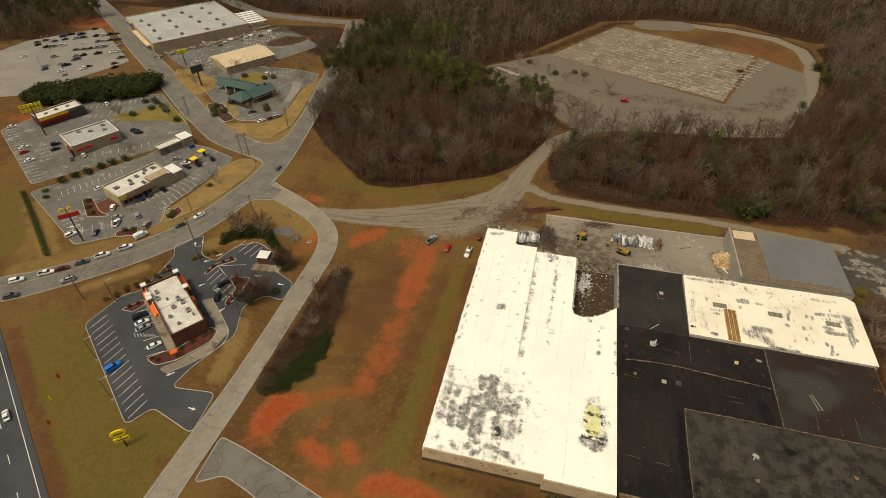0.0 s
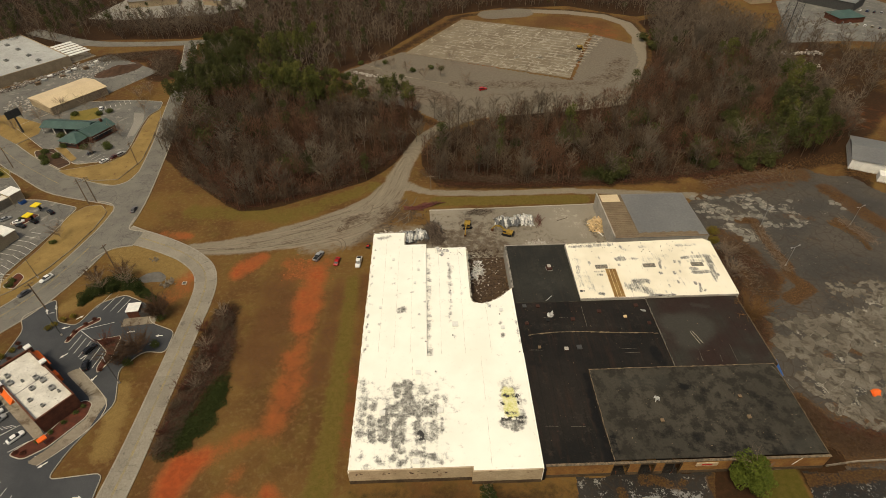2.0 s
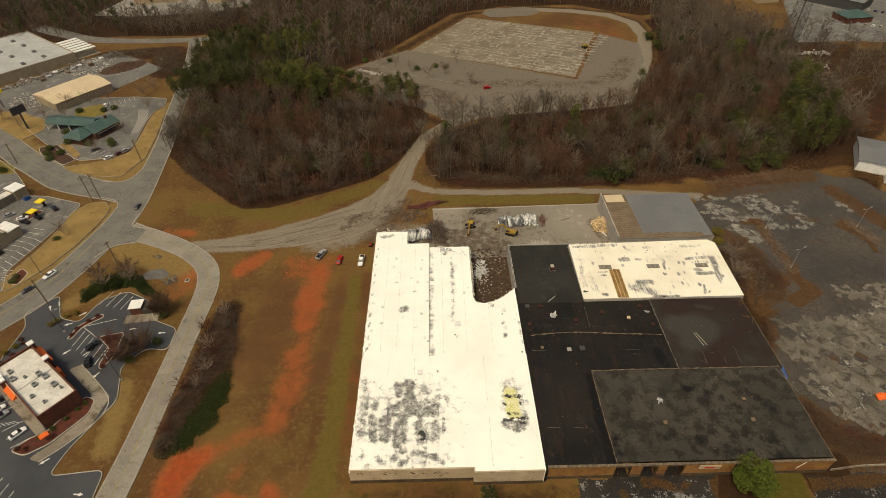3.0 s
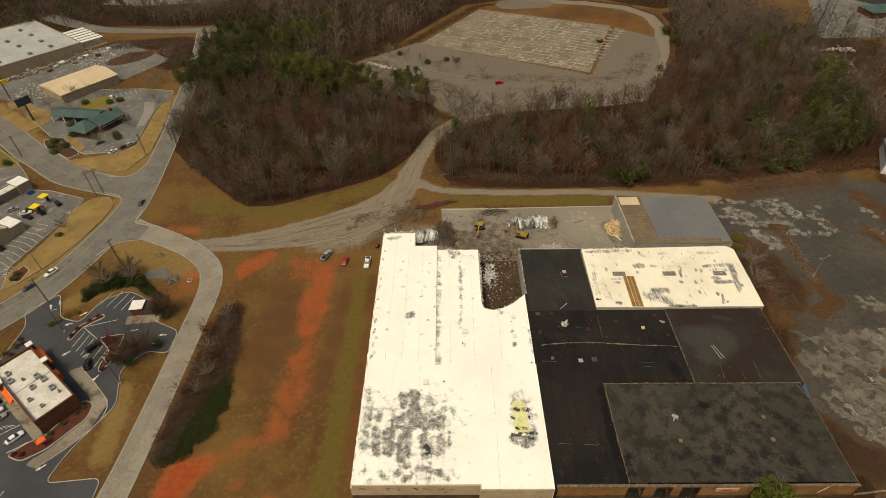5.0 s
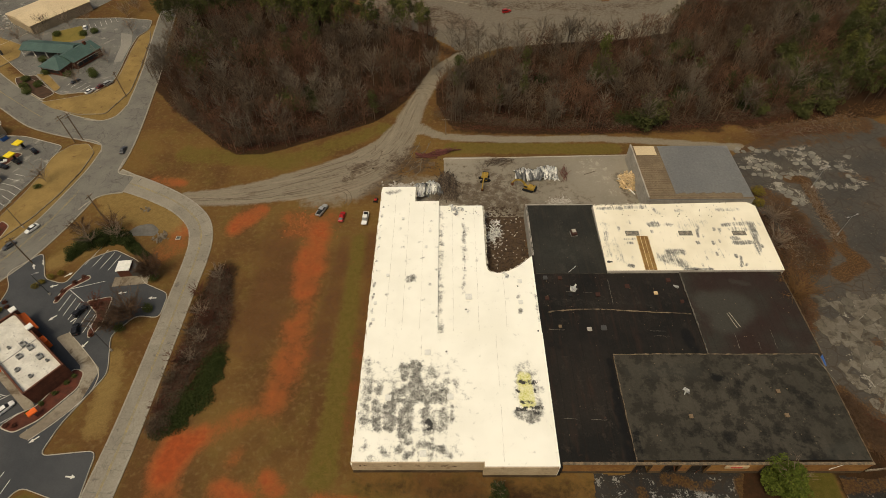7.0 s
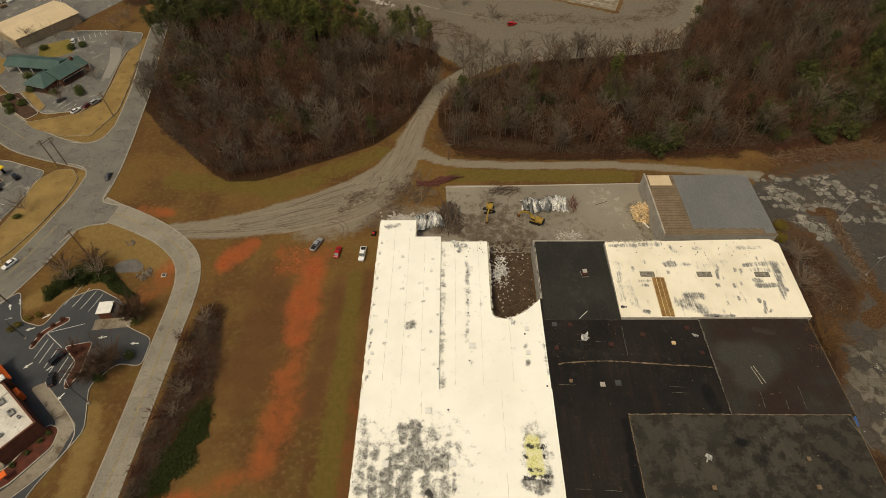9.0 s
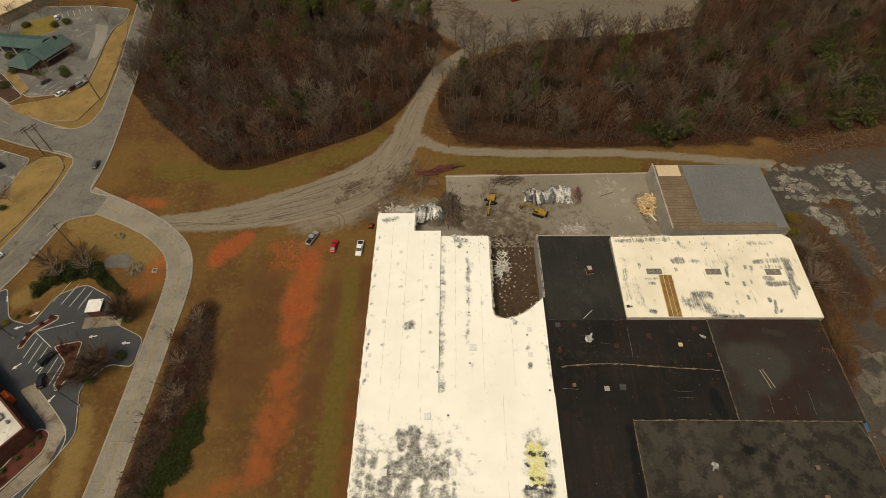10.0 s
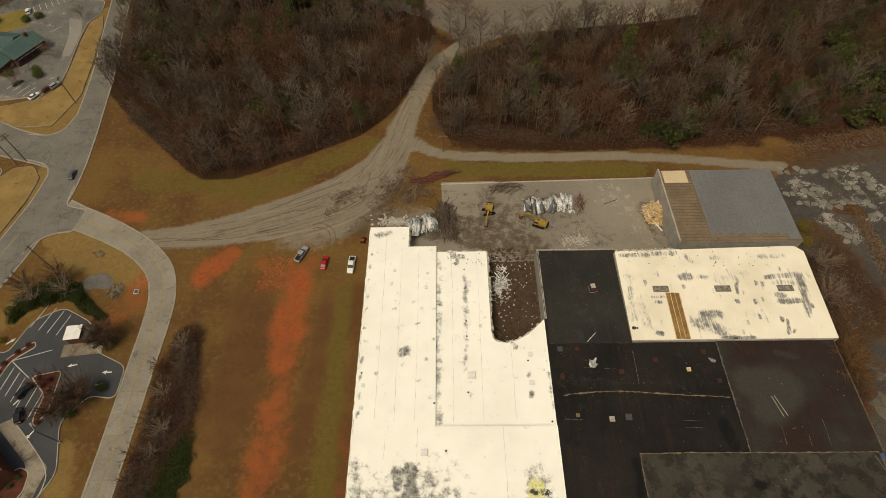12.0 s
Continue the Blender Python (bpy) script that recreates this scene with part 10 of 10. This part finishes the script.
leaf_carpet("fallen_leaves", [[(-96, 196, 5), (-80, 184, 6), (-60, 176, 5), (-40, 184, 6), (-22, 196, 5)], [(-90, 214, 8), (-60, 206, 8), (-30, 214, 7)], [(10, 184, 6), (50, 182, 6), (90, 188, 7), (130, 196, 7)], [(20, 204, 7), (70, 210, 8), (120, 222, 9)]], 16000, M_REDSHRUB, "russet dead leaves clinging low in the woods", 2.4, 0.4)
leaf_carpet("evergreen_undergrowth", [[(66, 174, 3), (72, 172, 3)], [(90, 186, 3), (100, 192, 4)], [(-90, 226, 6), (-70, 220, 6)], [(130, 190, 6), (160, 196, 6)], [(40, 200, 2), (42, 202, 2)], [(112, 180, 3), (118, 184, 3)]], 8000, M_IVY, "dark evergreen bushes inside the bare woods", 3.0, 0.5)

def twig_carpet(name, strokes, count, material, label, high=0.8, length=1.4, width=0.035):
    """Tangled thin canes and fallen twigs along bands."""
    r = np.random.default_rng(count + 5)
    V, F = [], []
    for _ in range(count):
        pts = strokes[r.integers(len(strokes))]
        k = r.integers(len(pts) - 1)
        q = np.array(pts[k], float) + (np.array(pts[k + 1], float) - np.array(pts[k], float)) * r.random()
        ang, d = r.uniform(0, 6.3), q[2] * math.sqrt(r.random())
        p = np.array([q[0] + d * math.cos(ang), q[1] + d * math.sin(ang), abs(r.normal(0, high * 0.4))])
        g = r.normal(0, 1, 3) * (1, 1, 0.45)
        g *= length * r.uniform(0.5, 1.5) / np.linalg.norm(g)
        g[2] = max(g[2], -p[2])
        e = np.cross(g, r.normal(0, 1, 3))
        e *= width / (np.linalg.norm(e) + 1e-9)
        n = len(V)
        V += [p - e, p + e, p + g]
        F.append((n, n + 1, n + 2))
    return tagged(new(name, tri_mesh(name, np.array(V), np.array(F), 0.5, material)), label, "plants", kind="stuff")


twig_carpet("brambles", [[(97, 124, 3), (97, 112, 4), (95, 100, 3.5), (94, 86, 2)], [(104, 128, 4), (108, 116, 5), (104, 104, 4)], [(93, 66, 1.5), (96, 55, 4), (106, 53, 2)]], 9000, M_BRAMBLE, "tangled brown brambles at the factory wall", 1.0, 1.6, 0.05)
twig_carpet("fallen_branches", [[(100, 126, 3), (106, 118, 4), (103, 106, 4)], [(118, 138, 2), (116, 114, 2)], [(150, 138, 2), (153, 126, 2)], [(110, 164, 3), (150, 172, 5)]], 2600, M_TWIG, "grey fallen branches among the weeds", 0.6, 2.2, 0.06)
twig_carpet("ditch_canes", [[(-62.6, 106, 2.6), (-61.2, 96, 5.2), (-60.8, 88, 5.2), (-64.5, 78, 3.4), (-65.6, 68, 3.0), (-66, 61, 2.6)]], 7500, M_BARK, "brown tangled canes over the ditch", 1.6, 1.6, 0.035)
twig_carpet("wood_edge_canes", [[(0, 180, 4), (30, 172.5, 3), (70, 171, 3), (115, 176, 4), (145, 183, 4)], [(-101, 190, 3), (-84, 174, 2.5), (-70, 165, 2.5), (-36, 173, 3), (-10, 200, 3)]], 12000, M_BARK, "dark tangled canes along the wood's edge", 2.4, 2.0, 0.05)
twig_carpet("scrub", [[(-192, 322, 6), (-155, 325, 8), (-145, 295, 6)], [(-262, 194, 3), (-232, 208, 5), (-214, 222, 3)]], 9000, M_BARK, "brown scrub on the vacant ground", 2.0, 1.8, 0.08)
for x, y, r in ((-108, 115, 2.2), (-106.4, 118.6, 2.7), (-103, 121.2, 2.9), (-99.6, 122.6, 2.7), (-96.4, 121, 2.5), (-93.2, 119, 2.2), (-101.2, 119, 2.2), (-104.6, 116.4, 2.1)):
    shrub(x, y, r, 2.6, M_IVY, "dark evergreen thicket round the pond", 0.26, "thicket round the pond")
for x, y, s in ((-107.6, 122.4, 173), (-99.4, 125, 172)):
    bush_bare(x, y, s, 4.6, 3.6, M_BRAMBLE, "bare brown tree above the pond thicket", 30, 26, 0.1, 0.045)
# pond with stones
M_STONE = surface("mossy_brown_stone", (0.17, 0.14, 0.105), (0.10, 0.08, 0.058), None, 0.8, 4, 0.95)
pond = tagged(new("pond", None), "small still brown pond in a clay hollow", "pond", kind="structure")
part("water", plate(rounded([(-95.6, 123.2), (-93.5, 126.2), (-89.3, 127), (-86, 124.2), (-86.6, 121.6), (-89.5, 122.0), (-92.6, 121.6)], 1.4), -0.06, -0.005), M_POND, pond)
chunk_field("stones", [(rng.gauss(-84.6, 1.0), rng.gauss(121.2, 1.2), 0, rng.uniform(0.3, 0.6)) for _ in range(46)] + [(rng.gauss(-93.5, 0.8), rng.gauss(133, 0.7), -0.05, rng.uniform(0.3, 0.5)) for _ in range(14)], M_STONE, "grey stones heaped at the pond's edge", "stones")
bx = thing("drain_box", "square pale concrete drain box in the grass", "drain", pose(-79.2, 120.6, -0.05))
part("rim", box(-0.7, 0.7, -0.7, 0.7, -0.2, 0.3, 0.05), M_KERB, bx)
part("grate", box(-0.45, 0.45, -0.45, 0.45, 0.2, 0.33), M_DARKGREY, bx)
# remains on the far slab
e3 = copy_thing(bpy.data.objects["excavator"], pose(97, 313, 0.05, 0, 0, 30))
tagged(e3, "distant yellow excavator at the slab's corner", "excavator")
for x, y, s in ((-16.4, 291.8, 71), (-7.5, 284.8, 72), (11.2, 279.3, 73), (2.1, 275.7, 74), (18.5, 295.9, 75), (24, 266, 76), (-26, 296, 77)):
    bush_bare(x, y, s, 6.0, 4.0, M_TWIG, "leafless young tree on the far lot", 18, 14, 0.25, 0.06)
part("kerb", mesh_from("kerb", *ribbon(smooth_line([(-30, 298.7), (-7.3, 280), (21, 266)], 2.0), 0.2, -0.2, -0.2, 0.06)), M_SLAB, far_slab, "pale kerb along the old car park")
chunk_field("rubble_line", [(-37.7 + 16 * t + rng.gauss(0, 0.6), 289.3 - 9 * t + rng.gauss(0, 0.8), -0.05, rng.uniform(0.4, 0.9)) for t in (rng.random() for _ in range(70))], M_RUBBLE, "line of pale broken concrete on the old car park", "rubble")
for x, y in ((-4, 287), (6, 290), (12, 288), (-20, 300), (-34, 300), (-40, 284)):
    shrub(x, y, 2.2, 2.2, M_SHRUB, "dark green evergreen bush by the old floor slab", 0.24, "bushes by the far lots")
M_FRAGMENT = surface("bleached_mortar", (0.31, 0.275, 0.215), (0.22, 0.19, 0.145), (0.17, 0.14, 0.1), 0.1, 1.5, 0.9, vary=0.3, stain_at=(0.5, 0.62))
tl = random.Random(31)
a0, ax, ay = Vector((-8.6, 315.3)), Vector((38.9, 60.1)), Vector((90.1, -44.5))
STRIPS = []
for k in range(900):
    f, g = tl.random(), tl.random() ** 0.62
    f = round(f * 16 + tl.uniform(-0.12, 0.12)) / 16 + tl.uniform(-0.008, 0.008) if k % 2 else f
    g = g if k % 2 else round(g * 26) / 26 + tl.uniform(-0.008, 0.008)
    f, g = min(max(f, 0.03), 0.97), min(max(g, 0.05), 0.955)
    c = a0 + ax * f + ay * g
    w, d = (tl.uniform(0.8, 3.8), tl.uniform(0.2, 0.8)) if k % 2 else (tl.uniform(0.15, 0.6), tl.uniform(0.6, 2.0))
    q = [(sx * w * tl.uniform(0.6, 1.1), sy * d * tl.uniform(0.5, 1.1)) for sx, sy in ((-1, -1), (0, -1), (1, -1), (1, 1), (0.1, 1), (-1, 1))]
    turn = math.atan2(ay.y, ay.x)
    if k < 260:
        ob = part("slab", plate(q, -0.05, 0.02), M_FRAGMENT, far_slab)
        ob.location = (c.x, c.y, 0.045)
        ob.rotation_euler = (0, 0, turn)
    else:
        STRIPS.append([(c.x + x * math.cos(turn) - y * math.sin(turn), c.y + x * math.sin(turn) + y * math.cos(turn), 0.062 + 0.002 * (k % 4)) for x, y in q])
me = mesh_from("slab_fragment", [p for s in STRIPS for p in s], [tuple(range(6 * i, 6 * i + 6)) for i in range(len(STRIPS))], M_FRAGMENT)
tagged(part("slab_fragment", me, None, far_slab, "pale broken mortar lines on the floor slab"), kind="stuff")
